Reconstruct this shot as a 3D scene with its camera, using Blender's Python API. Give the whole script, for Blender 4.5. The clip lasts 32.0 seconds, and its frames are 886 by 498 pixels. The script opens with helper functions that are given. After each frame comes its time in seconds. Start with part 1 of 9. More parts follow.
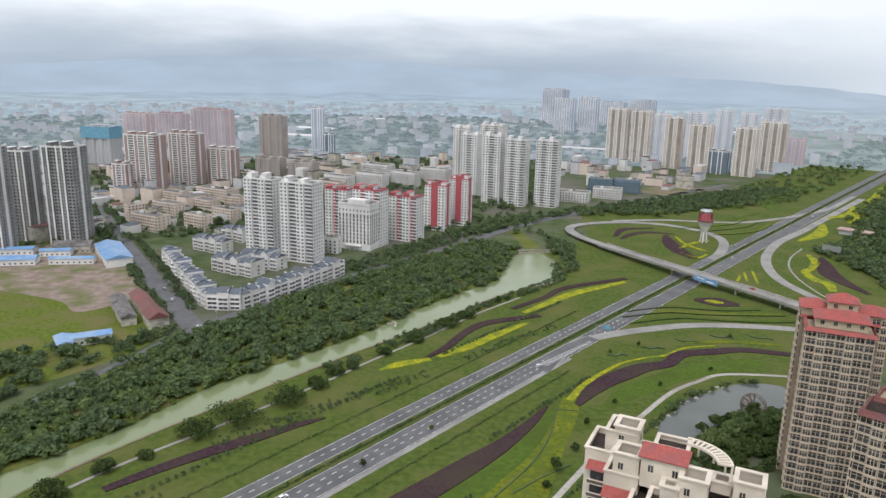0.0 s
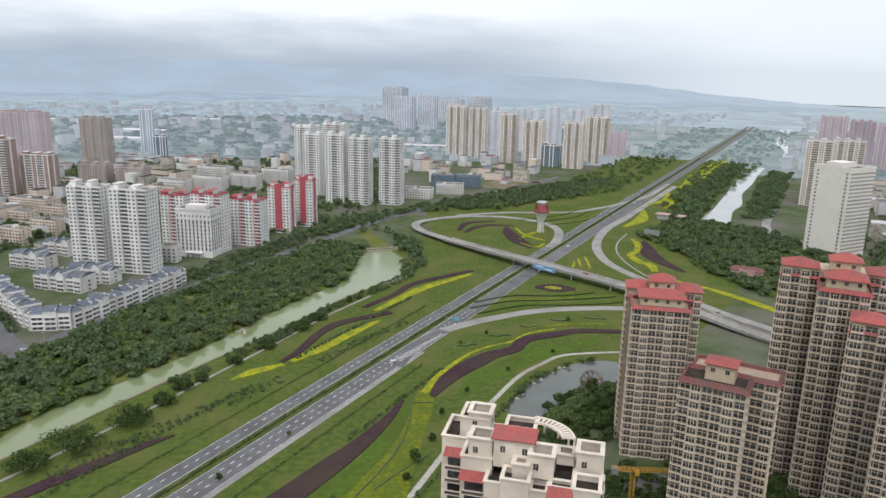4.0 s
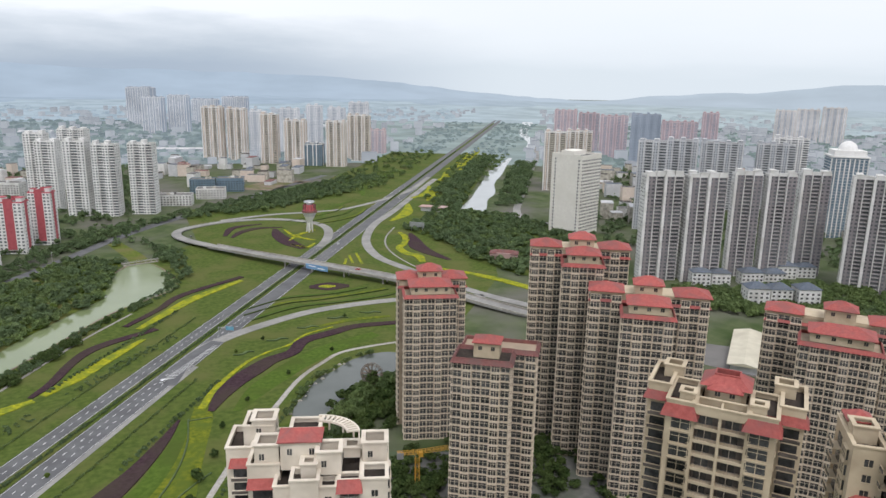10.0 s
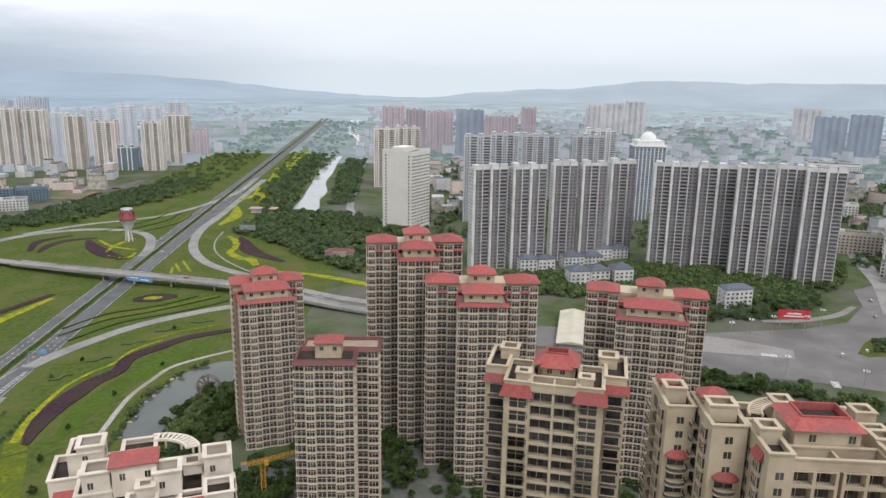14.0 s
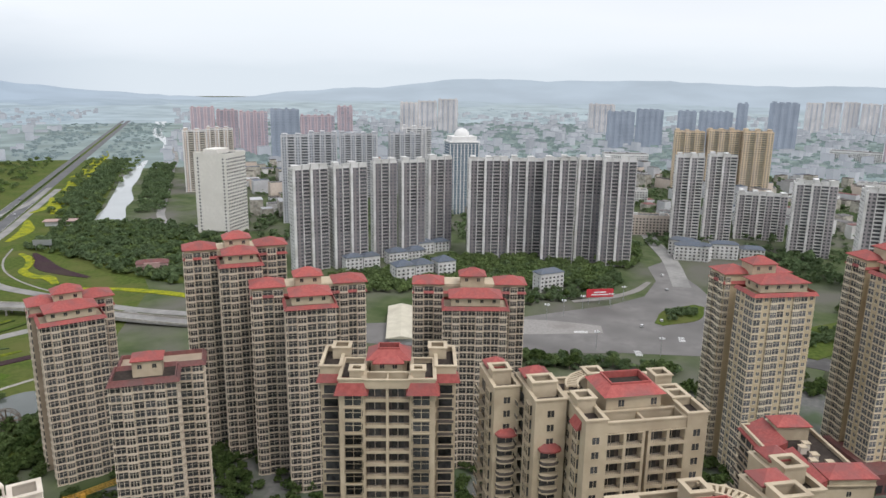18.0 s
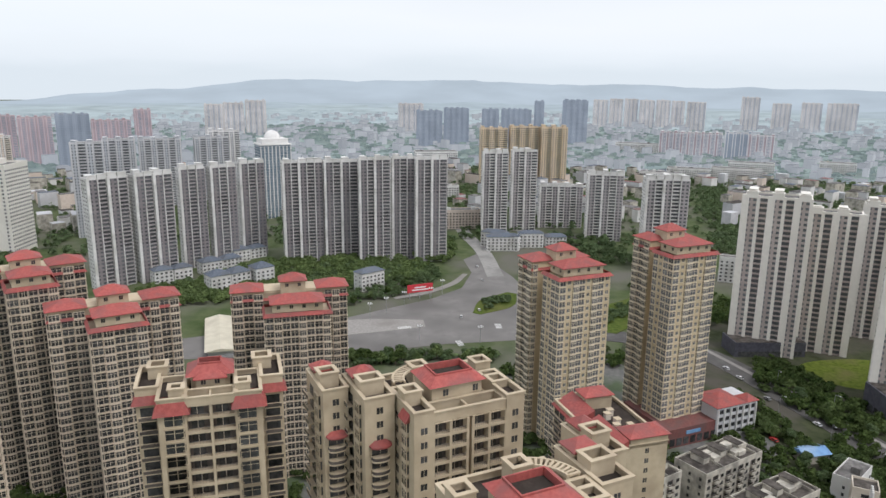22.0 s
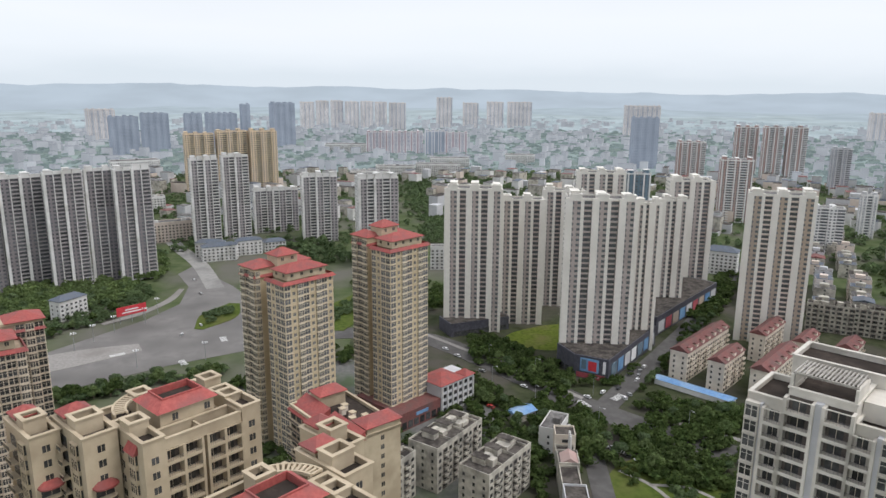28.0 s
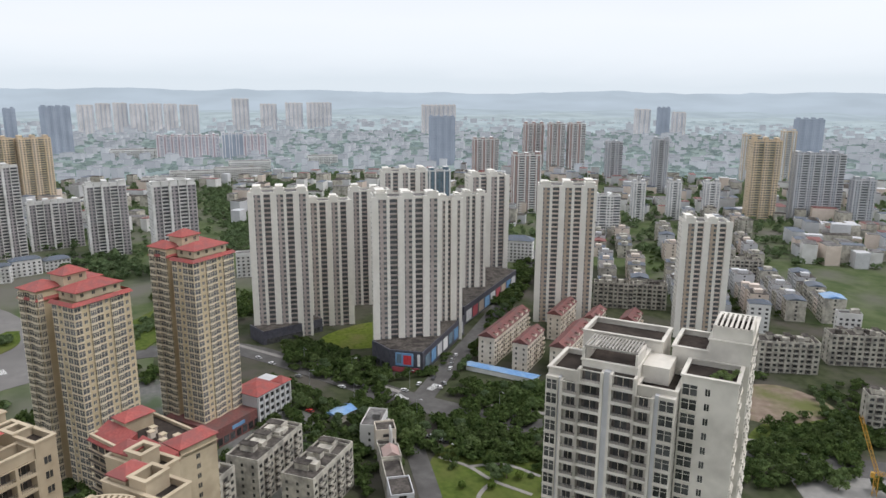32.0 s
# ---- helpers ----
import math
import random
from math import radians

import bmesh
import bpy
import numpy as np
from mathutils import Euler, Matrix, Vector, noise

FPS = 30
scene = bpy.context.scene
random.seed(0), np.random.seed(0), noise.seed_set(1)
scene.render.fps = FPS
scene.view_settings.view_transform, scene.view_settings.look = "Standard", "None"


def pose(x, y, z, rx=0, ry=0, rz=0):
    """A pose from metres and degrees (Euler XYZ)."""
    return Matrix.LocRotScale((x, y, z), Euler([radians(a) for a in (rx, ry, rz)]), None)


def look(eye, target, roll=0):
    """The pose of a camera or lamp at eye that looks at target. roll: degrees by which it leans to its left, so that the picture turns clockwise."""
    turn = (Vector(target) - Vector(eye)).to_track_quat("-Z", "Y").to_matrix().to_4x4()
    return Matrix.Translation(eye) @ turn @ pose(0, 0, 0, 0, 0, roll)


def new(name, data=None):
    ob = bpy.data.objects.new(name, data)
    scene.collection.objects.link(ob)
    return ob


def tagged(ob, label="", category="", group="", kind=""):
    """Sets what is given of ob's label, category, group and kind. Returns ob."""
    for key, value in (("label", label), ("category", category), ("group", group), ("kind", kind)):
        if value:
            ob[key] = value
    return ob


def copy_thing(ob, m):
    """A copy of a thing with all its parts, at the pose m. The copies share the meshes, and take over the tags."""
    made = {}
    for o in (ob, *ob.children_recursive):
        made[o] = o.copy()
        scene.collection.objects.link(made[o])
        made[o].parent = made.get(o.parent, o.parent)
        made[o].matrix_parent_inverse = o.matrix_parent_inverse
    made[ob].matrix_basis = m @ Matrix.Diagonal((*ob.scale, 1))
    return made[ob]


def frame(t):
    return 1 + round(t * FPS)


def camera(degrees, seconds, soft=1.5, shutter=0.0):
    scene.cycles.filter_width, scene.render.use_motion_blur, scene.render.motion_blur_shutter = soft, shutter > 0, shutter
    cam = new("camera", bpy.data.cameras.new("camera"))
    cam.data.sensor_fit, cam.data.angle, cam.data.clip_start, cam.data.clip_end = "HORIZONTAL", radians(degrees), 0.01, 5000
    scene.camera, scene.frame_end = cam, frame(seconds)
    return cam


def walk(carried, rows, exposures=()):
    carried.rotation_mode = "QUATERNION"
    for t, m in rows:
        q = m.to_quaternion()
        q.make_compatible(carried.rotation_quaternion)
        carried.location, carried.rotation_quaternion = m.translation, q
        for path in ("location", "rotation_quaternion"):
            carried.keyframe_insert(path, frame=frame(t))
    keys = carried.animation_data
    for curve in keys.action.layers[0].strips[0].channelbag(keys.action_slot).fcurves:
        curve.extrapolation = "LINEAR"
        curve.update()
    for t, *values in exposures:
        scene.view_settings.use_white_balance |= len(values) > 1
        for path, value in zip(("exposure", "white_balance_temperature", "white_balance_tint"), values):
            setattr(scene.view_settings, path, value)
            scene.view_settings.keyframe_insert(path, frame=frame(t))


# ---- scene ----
# Camera: a drone that hovers at 160 m, turns to the right and slowly drifts back and up.
cam = camera(63.17, 32.0, soft=1.5)
PATH = [
    (0, pose(0.00, 0.00, 160.00, 75.956, -1.166, 0.190)),
    (1, pose(-0.23, -0.94, 160.43, 75.994, -1.178, -2.901)),
    (2, pose(-0.47, -1.86, 160.86, 76.009, -1.185, -6.007)),
    (3, pose(-0.69, -2.74, 161.26, 76.023, -1.190, -9.122)),
    (3.5, pose(-0.80, -3.17, 161.46, 76.026, -1.187, -10.686)),
    (5.5, pose(-1.22, -4.72, 162.14, 76.074, -1.150, -16.915)),
    (6, pose(-1.32, -5.05, 162.28, 76.097, -1.137, -18.476)),
    (7, pose(-1.50, -5.65, 162.53, 76.149, -1.107, -21.574)),
    (8, pose(-1.67, -6.13, 162.71, 76.181, -1.054, -24.651)),
    (9, pose(-1.82, -6.50, 162.83, 76.200, -1.038, -27.747)),
    (10, pose(-1.96, -6.75, 162.89, 76.230, -1.011, -30.867)),
    (11, pose(-2.10, -6.92, 162.91, 76.259, -0.921, -34.087)),
    (12, pose(-2.25, -7.04, 162.91, 76.272, -0.885, -37.432)),
    (13, pose(-2.41, -7.11, 162.90, 76.262, -0.901, -40.836)),
    (14, pose(-2.59, -7.17, 162.89, 76.265, -0.901, -44.305)),
    (14.5, pose(-2.69, -7.20, 162.90, 76.284, -0.900, -46.071)),
    (16.5, pose(-3.21, -7.41, 163.01, 76.315, -0.806, -53.231)),
    (17, pose(-3.37, -7.49, 163.07, 76.324, -0.809, -55.036)),
    (18, pose(-3.72, -7.68, 163.21, 76.352, -0.800, -58.642)),
    (19, pose(-4.10, -7.90, 163.40, 76.405, -0.773, -62.277)),
    (20, pose(-4.53, -8.12, 163.61, 76.454, -0.744, -65.935)),
    (21, pose(-4.98, -8.33, 163.83, 76.487, -0.658, -69.647)),
    (22, pose(-5.45, -8.52, 164.07, 76.517, -0.608, -73.382)),
    (23, pose(-5.95, -8.67, 164.30, 76.535, -0.575, -77.114)),
    (24, pose(-6.46, -8.77, 164.53, 76.575, -0.514, -80.849)),
    (25, pose(-6.98, -8.80, 164.73, 76.649, -0.493, -84.558)),
    (25.5, pose(-7.25, -8.80, 164.83, 76.688, -0.485, -86.439)),
    (27.5, pose(-8.32, -8.64, 165.18, 76.816, -0.412, -94.083)),
    (28, pose(-8.59, -8.57, 165.26, 76.858, -0.409, -96.017)),
    (29, pose(-9.14, -8.41, 165.41, 76.945, -0.398, -99.912)),
    (30, pose(-9.69, -8.23, 165.56, 76.984, -0.398, -103.820)),
    (31, pose(-10.25, -8.03, 165.70, 76.987, -0.338, -107.710)),
    (32, pose(-10.80, -7.81, 165.84, 76.957, -0.230, -111.579)),
]
walk(cam, PATH, [(0.0, 0.27, 6250, 13), (32.0, 0.27, 6250, 13)])

# World: a bright overcast sky, and a broad weak sun behind the clouds.
SUN_UP, SUN_TURN = 58.0, 200.0
world = bpy.data.worlds.new("overcast_sky")
scene.world = world
world.use_nodes = True
wn, wl = world.node_tree.nodes, world.node_tree.links
wn.clear()
w_out = wn.new("ShaderNodeOutputWorld")
w_bg = wn.new("ShaderNodeBackground")
w_sky = wn.new("ShaderNodeTexSky")
w_sky.sky_type, w_sky.sun_disc = "NISHITA", False
w_sky.sun_elevation, w_sky.sun_rotation = radians(SUN_UP), radians(SUN_TURN)
w_sky.air_density, w_sky.dust_density = 1.0, 3.0
w_dim = wn.new("ShaderNodeMix")
w_dim.data_type, w_dim.blend_type = "RGBA", "MULTIPLY"
w_dim.inputs[0].default_value = 1.0
w_dim.inputs[7].default_value = (0.075, 0.075, 0.075, 1)
w_co = wn.new("ShaderNodeTexCoord")
w_sep = wn.new("ShaderNodeSeparateXYZ")
w_map = wn.new("ShaderNodeMapping")
w_map.inputs["Scale"].default_value = (1.0, 1.0, 5.0)
w_noise = wn.new("ShaderNodeTexNoise")
w_noise.inputs["Scale"].default_value = 2.2
w_noise.inputs["Detail"].default_value = 5.0
w_noise.inputs["Roughness"].default_value = 0.5
w_add = wn.new("ShaderNodeMath")
w_add.operation = "MULTIPLY_ADD"
w_add.inputs[1].default_value = 0.10
w_sub = wn.new("ShaderNodeMath")
w_sub.operation = "SUBTRACT"
w_sub.inputs[1].default_value = 0.05
w_ramp = wn.new("ShaderNodeValToRGB")
stops = [(0.0, (0.70, 0.765, 0.79)), (0.02, (0.765, 0.82, 0.842)), (0.045, (0.81, 0.857, 0.872)), (0.08, (0.84, 0.872, 0.878)), (0.14, (0.79, 0.822, 0.832)), (0.20, (0.83, 0.856, 0.864)), (0.30, (0.81, 0.838, 0.848)), (1.0, (0.88, 0.90, 0.915))]
while len(w_ramp.color_ramp.elements) < len(stops):
    w_ramp.color_ramp.elements.new(0.5)
for e, (p, c) in zip(w_ramp.color_ramp.elements, stops):
    e.position, e.color = p, (*c, 1)
w_mix = wn.new("ShaderNodeMix")
w_mix.data_type = "RGBA"
w_mix.inputs[0].default_value = 0.88
wl.new(w_co.outputs["Generated"], w_map.inputs[0])
wl.new(w_map.outputs[0], w_noise.inputs["Vector"])
wl.new(w_co.outputs["Generated"], w_sep.inputs[0])
wl.new(w_noise.outputs["Fac"], w_add.inputs[0])
wl.new(w_sep.outputs["Z"], w_sub.inputs[0])
wl.new(w_sub.outputs[0], w_add.inputs[2])
wl.new(w_add.outputs[0], w_ramp.inputs[0])
wl.new(w_sky.outputs[0], w_dim.inputs[6])
wl.new(w_dim.outputs[2], w_mix.inputs[6])
# a bank of rain cloud lies low over the northern hills, torn along its upper edge
w_bank = wn.new("ShaderNodeValToRGB")
bank = [(0.0, (0.40, 0.475, 0.55)), (0.022, (0.47, 0.54, 0.60)), (0.048, (0.66, 0.715, 0.755)), (0.07, (0.88, 0.915, 0.935)), (0.11, (0.93, 0.955, 0.965)), (0.17, (0.98, 0.995, 1.0)), (0.26, (0.95, 0.97, 0.98)), (1.0, (0.93, 0.95, 0.965))]
while len(w_bank.color_ramp.elements) < len(bank):
    w_bank.color_ramp.elements.new(0.5)
for e, (p, c) in zip(w_bank.color_ramp.elements, bank):
    e.position, e.color = p, (*c, 1)
w_torn = wn.new("ShaderNodeTexNoise")
w_torn.inputs["Scale"].default_value, w_torn.inputs["Detail"].default_value, w_torn.inputs["Roughness"].default_value = 5.0, 6.0, 0.55
w_lift = wn.new("ShaderNodeMath")
w_lift.operation = "MULTIPLY_ADD"
w_lift.inputs[1].default_value = 0.075
w_low = wn.new("ShaderNodeMath")
w_low.operation = "SUBTRACT"
w_low.inputs[1].default_value = 0.038
w_dot = wn.new("ShaderNodeVectorMath")
w_dot.operation = "DOT_PRODUCT"
w_dot.inputs[1].default_value = (math.sin(radians(-8)), math.cos(radians(-8)), 0)
w_side = wn.new("ShaderNodeMapRange")
w_side.interpolation_type = "SMOOTHSTEP"
w_side.inputs[1].default_value, w_side.inputs[2].default_value = 0.70, 0.97
w_sky_mix = wn.new("ShaderNodeMix")
w_sky_mix.data_type = "RGBA"
wl.new(w_map.outputs[0], w_torn.inputs["Vector"])
wl.new(w_sep.outputs["Z"], w_low.inputs[0])
wl.new(w_torn.outputs["Fac"], w_lift.inputs[0])
wl.new(w_low.outputs[0], w_lift.inputs[2])
wl.new(w_lift.outputs[0], w_bank.inputs[0])
wl.new(w_co.outputs["Generated"], w_dot.inputs[0])
wl.new(w_dot.outputs["Value"], w_side.inputs[0])
wl.new(w_side.outputs[0], w_sky_mix.inputs[0])
wl.new(w_ramp.outputs[0], w_sky_mix.inputs[6])
wl.new(w_bank.outputs[0], w_sky_mix.inputs[7])
wl.new(w_sky_mix.outputs[2], w_mix.inputs[7])
wl.new(w_mix.outputs[2], w_bg.inputs["Color"])
w_bg.inputs["Strength"].default_value = 1.0
wl.new(w_bg.outputs[0], w_out.inputs["Surface"])

sun_data = bpy.data.lights.new("sun", "SUN")
sun_data.energy, sun_data.angle, sun_data.color = 1.45, radians(25), (1.0, 0.96, 0.9)
sun = new("sun", sun_data)
sun.matrix_world = look((0, 0, 0), (math.sin(radians(SUN_TURN)) * -1.0, math.cos(radians(SUN_TURN)) * -1.0, -math.tan(radians(SUN_UP))))


# ---- materials ----
def surface(name, a, b, scale=0.5, rough=0.8, metal=0.0, stain=None, stain_scale=0.03, bump=0.0, vary=0.0, island=0.0, glow=None, matt=False, leafy=0.0):
    """Two tones mixed by a fine noise, a broad stain over them, and relief."""
    m = bpy.data.materials.new(name)
    m.use_nodes = True
    n, l = m.node_tree.nodes, m.node_tree.links
    bsdf = n["Principled BSDF"]
    bsdf.inputs["Roughness"].default_value = rough
    bsdf.inputs["Metallic"].default_value = metal
    if matt:
        bsdf.inputs["Specular IOR Level"].default_value = 0.06
    geo = n.new("ShaderNodeNewGeometry")
    fine = n.new("ShaderNodeTexNoise")
    fine.inputs["Scale"].default_value = scale
    fine.inputs["Detail"].default_value = 4
    l.new(geo.outputs["Position"], fine.inputs["Vector"])
    ramp = n.new("ShaderNodeValToRGB")
    ramp.color_ramp.elements[0].position, ramp.color_ramp.elements[1].position = 0.35, 0.65
    ramp.color_ramp.elements[0].color, ramp.color_ramp.elements[1].color = (*a, 1), (*b, 1)
    l.new(fine.outputs["Fac"], ramp.inputs[0])
    colour = ramp.outputs[0]
    if stain:
        broad = n.new("ShaderNodeTexNoise")
        broad.inputs["Scale"].default_value = stain_scale
        broad.inputs["Detail"].default_value = 5
        l.new(geo.outputs["Position"], broad.inputs["Vector"])
        r2 = n.new("ShaderNodeMapRange")
        r2.inputs[1].default_value, r2.inputs[2].default_value = 0.45, 0.65
        l.new(broad.outputs["Fac"], r2.inputs[0])
        mix = n.new("ShaderNodeMix")
        mix.data_type = "RGBA"
        l.new(r2.outputs[0], mix.inputs[0])
        l.new(colour, mix.inputs[6])
        mix.inputs[7].default_value = (*stain, 1)
        colour = mix.outputs[2]
    if vary or island:
        source = n.new("ShaderNodeObjectInfo").outputs["Random"] if vary else geo.outputs["Random Per Island"]
        r3 = n.new("ShaderNodeMapRange")
        k = vary or island
        r3.inputs[3].default_value, r3.inputs[4].default_value = 1 - k, 1 + k
        l.new(source, r3.inputs[0])
        mul = n.new("ShaderNodeMix")
        mul.data_type, mul.blend_type = "RGBA", "MULTIPLY"
        mul.inputs[0].default_value = 1
        comb = n.new("ShaderNodeCombineColor")
        for i in range(3):
            l.new(r3.outputs[0], comb.inputs[i])
        l.new(colour, mul.inputs[6])
        l.new(comb.outputs[0], mul.inputs[7])
        colour = mul.outputs[2]
    l.new(colour, bsdf.inputs["Base Color"])
    if bump:
        bp = n.new("ShaderNodeBump")
        bp.inputs["Strength"].default_value = bump
        bp.inputs["Distance"].default_value = 0.3
        l.new(fine.outputs["Fac"], bp.inputs["Height"])
        l.new(bp.outputs[0], bsdf.inputs["Normal"])
    if leafy:
        thin = n.new("ShaderNodeBsdfTranslucent")
        both = n.new("ShaderNodeMixShader")
        both.inputs[0].default_value = leafy
        l.new(colour, thin.inputs["Color"])
        l.new(bsdf.outputs[0], both.inputs[1])
        l.new(thin.outputs[0], both.inputs[2])
        l.new(both.outputs[0], n["Material Output"].inputs["Surface"])
    if glow:
        bsdf.inputs["Emission Color"].default_value = (*glow[:3], 1)
        bsdf.inputs["Emission Strength"].default_value = glow[3]
    return m


ASPHALT = surface("asphalt", (0.098, 0.099, 0.103), (0.128, 0.128, 0.132), 0.2, 0.85, stain=(0.082, 0.082, 0.086), stain_scale=0.06)
CONCRETE_ROAD = surface("concrete_road", (0.235, 0.228, 0.215), (0.30, 0.29, 0.27), 0.3, 0.85, stain=(0.19, 0.185, 0.175), stain_scale=0.05)
JUNCTION = surface("pale_worn_asphalt", (0.145, 0.138, 0.13), (0.19, 0.18, 0.17), 0.12, 0.85, stain=(0.12, 0.113, 0.107), stain_scale=0.03)
TOWN_ASPHALT = surface("town_asphalt", (0.078, 0.074, 0.070), (0.105, 0.10, 0.095), 0.25, 0.85, stain=(0.062, 0.058, 0.055), stain_scale=0.08)
PAVING = surface("paving", (0.235, 0.22, 0.205), (0.30, 0.285, 0.265), 0.6, 0.85, stain=(0.20, 0.185, 0.17))
PAINT = surface("road_paint", (0.62, 0.62, 0.6), (0.75, 0.75, 0.73), 0.8, 0.6)
GRASS = surface("grass", (0.0558, 0.0828, 0.018), (0.09, 0.119, 0.027), 0.3, 0.95, stain=(0.104, 0.113, 0.036), stain_scale=0.03, bump=0.5, matt=True)
GRASS_LIGHT = surface("light_grass", (0.0568, 0.0963, 0.0155), (0.0843, 0.129, 0.0215), 0.4, 0.95, stain=(0.0645, 0.0903, 0.0189), stain_scale=0.05, bump=0.5, matt=True)
MEADOW = surface("meadow", (0.0738, 0.106, 0.018), (0.126, 0.153, 0.0288), 0.4, 0.95, stain=(0.14, 0.131, 0.0522), stain_scale=0.04, bump=0.5, matt=True)
YELLOW_MEADOW = surface("yellow_meadow", (0.075, 0.105, 0.014), (0.165, 0.178, 0.018), 0.45, 0.95, stain=(0.088, 0.12, 0.02), stain_scale=0.1, bump=0.5, matt=True)
DIRT = surface("bare_earth", (0.17, 0.13, 0.10), (0.24, 0.19, 0.15), 0.2, 0.95, stain=(0.12, 0.13, 0.05), stain_scale=0.04, bump=0.3, matt=True)
PURPLE_BED = surface("purple_leaf_bed", (0.036, 0.021, 0.027), (0.064, 0.038, 0.045), 0.6, 0.9, stain=(0.055, 0.042, 0.034), bump=0.7, matt=True)
YELLOW_BED = surface("yellow_flower_bed", (0.19, 0.21, 0.016), (0.36, 0.35, 0.02), 0.7, 0.9, stain=(0.14, 0.18, 0.026), stain_scale=0.15, bump=0.5, matt=True)
LEAF = surface("leaves", (0.12, 0.172, 0.068), (0.185, 0.245, 0.092), 0.12, 0.75, stain=(0.15, 0.20, 0.085), stain_scale=0.03, island=0.35, matt=True, leafy=0.45)
LEAF_DARK = surface("dark_leaves", (0.10, 0.148, 0.07), (0.155, 0.208, 0.095), 0.12, 0.75, stain=(0.125, 0.172, 0.088), stain_scale=0.03, island=0.35, matt=True, leafy=0.45)
LEAF_FRESH = surface("fresh_leaves", (0.10, 0.155, 0.036), (0.16, 0.21, 0.05), 0.2, 0.75, island=0.35, matt=True, leafy=0.4)
LEAF_DEEP = surface("deep_green_leaves", (0.05, 0.082, 0.026), (0.098, 0.138, 0.044), 0.2, 0.75, stain=(0.075, 0.105, 0.038), stain_scale=0.05, island=0.45, matt=True, leafy=0.4)
BARK = surface("bark", (0.13, 0.10, 0.075), (0.2, 0.16, 0.12), 2.0, 0.9)
LAND = surface("land", (0.055, 0.08, 0.03), (0.10, 0.12, 0.06), 0.06, 0.95, stain=(0.13, 0.125, 0.105), stain_scale=0.014, bump=0.2, matt=True)
TOWN_GROUND = surface("town_ground", (0.036, 0.046, 0.022), (0.065, 0.072, 0.04), 0.15, 0.95, stain=(0.085, 0.078, 0.066), stain_scale=0.03, bump=0.2, matt=True)
WATER = surface("green_water", (0.165, 0.205, 0.098), (0.19, 0.228, 0.115), 0.02, 0.13)
# smooth water; part of the sky's reflection sits in this pale base colour
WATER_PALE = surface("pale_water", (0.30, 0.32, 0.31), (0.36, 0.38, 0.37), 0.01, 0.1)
POND_WATER = surface("pond_water", (0.075, 0.085, 0.075), (0.095, 0.105, 0.095), 0.05, 0.12)
STONE = surface("stone", (0.30, 0.28, 0.25), (0.42, 0.4, 0.36), 0.6, 0.9, stain=(0.22, 0.2, 0.17), bump=0.4)
TAN_WALL = surface("tan_render", (0.34, 0.266, 0.19), (0.40, 0.316, 0.23), 0.35, 0.85, stain=(0.285, 0.222, 0.16), stain_scale=0.08)
CREAM_WALL = surface("cream_render", (0.465, 0.383, 0.265), (0.522, 0.435, 0.309), 0.4, 0.8, stain=(0.383, 0.309, 0.213), stain_scale=0.12)
OFF_WHITE = surface("off_white_render", (0.59, 0.555, 0.49), (0.66, 0.62, 0.55), 0.4, 0.8, stain=(0.47, 0.44, 0.385), stain_scale=0.12)
PINK_BEIGE = surface("pink_beige_render", (0.61, 0.515, 0.44), (0.68, 0.585, 0.51), 0.3, 0.85, stain=(0.56, 0.47, 0.40), stain_scale=0.04)
ESTATE_WHITE = surface("estate_white_tile", (0.703, 0.674, 0.613), (0.76, 0.731, 0.665), 0.4, 0.8, stain=(0.684, 0.655, 0.589), stain_scale=0.05)
PALE_CREAM = surface("pale_cream_render", (0.635, 0.565, 0.47), (0.705, 0.635, 0.535), 0.4, 0.8, stain=(0.54, 0.475, 0.39), stain_scale=0.12)
WHITE_WALL = surface("white_render", (0.64, 0.63, 0.61), (0.71, 0.70, 0.68), 0.4, 0.8, stain=(0.54, 0.53, 0.50), stain_scale=0.1)
GREY_WALL = surface("grey_render", (0.50, 0.50, 0.51), (0.57, 0.57, 0.58), 0.3, 0.85, stain=(0.46, 0.46, 0.47), stain_scale=0.06)
MAUVE_WALL = surface("mauve_tile", (0.21, 0.19, 0.195), (0.26, 0.235, 0.24), 0.3, 0.8, stain=(0.20, 0.185, 0.195), stain_scale=0.06)
BEIGE_WALL = surface("beige_render", (0.525, 0.43, 0.28), (0.585, 0.485, 0.325), 0.3, 0.85, stain=(0.45, 0.365, 0.235), stain_scale=0.05)
BRICK_WALL = surface("red_brown_tile", (0.37, 0.245, 0.22), (0.43, 0.295, 0.265), 0.3, 0.85, stain=(0.36, 0.275, 0.25), stain_scale=0.05)
ORANGE_WALL = surface("ochre_render", (0.60, 0.47, 0.31), (0.66, 0.53, 0.37), 0.3, 0.85, stain=(0.57, 0.46, 0.34), stain_scale=0.05)
BROWN_WALL = surface("brown_stone", (0.40, 0.32, 0.245), (0.46, 0.37, 0.29), 0.3, 0.85, stain=(0.36, 0.30, 0.25))
DARK_WALL = surface("slate_tile", (0.36, 0.38, 0.41), (0.43, 0.45, 0.48), 0.3, 0.7, stain=(0.38, 0.39, 0.41))
RAW_CONCRETE = surface("raw_concrete", (0.215, 0.215, 0.215), (0.28, 0.28, 0.275), 0.3, 0.9, stain=(0.18, 0.178, 0.178), stain_scale=0.05)
PALE_WALL = surface("pale_render", (0.68, 0.67, 0.65), (0.75, 0.74, 0.72), 0.3, 0.85, stain=(0.62, 0.61, 0.59), stain_scale=0.06)
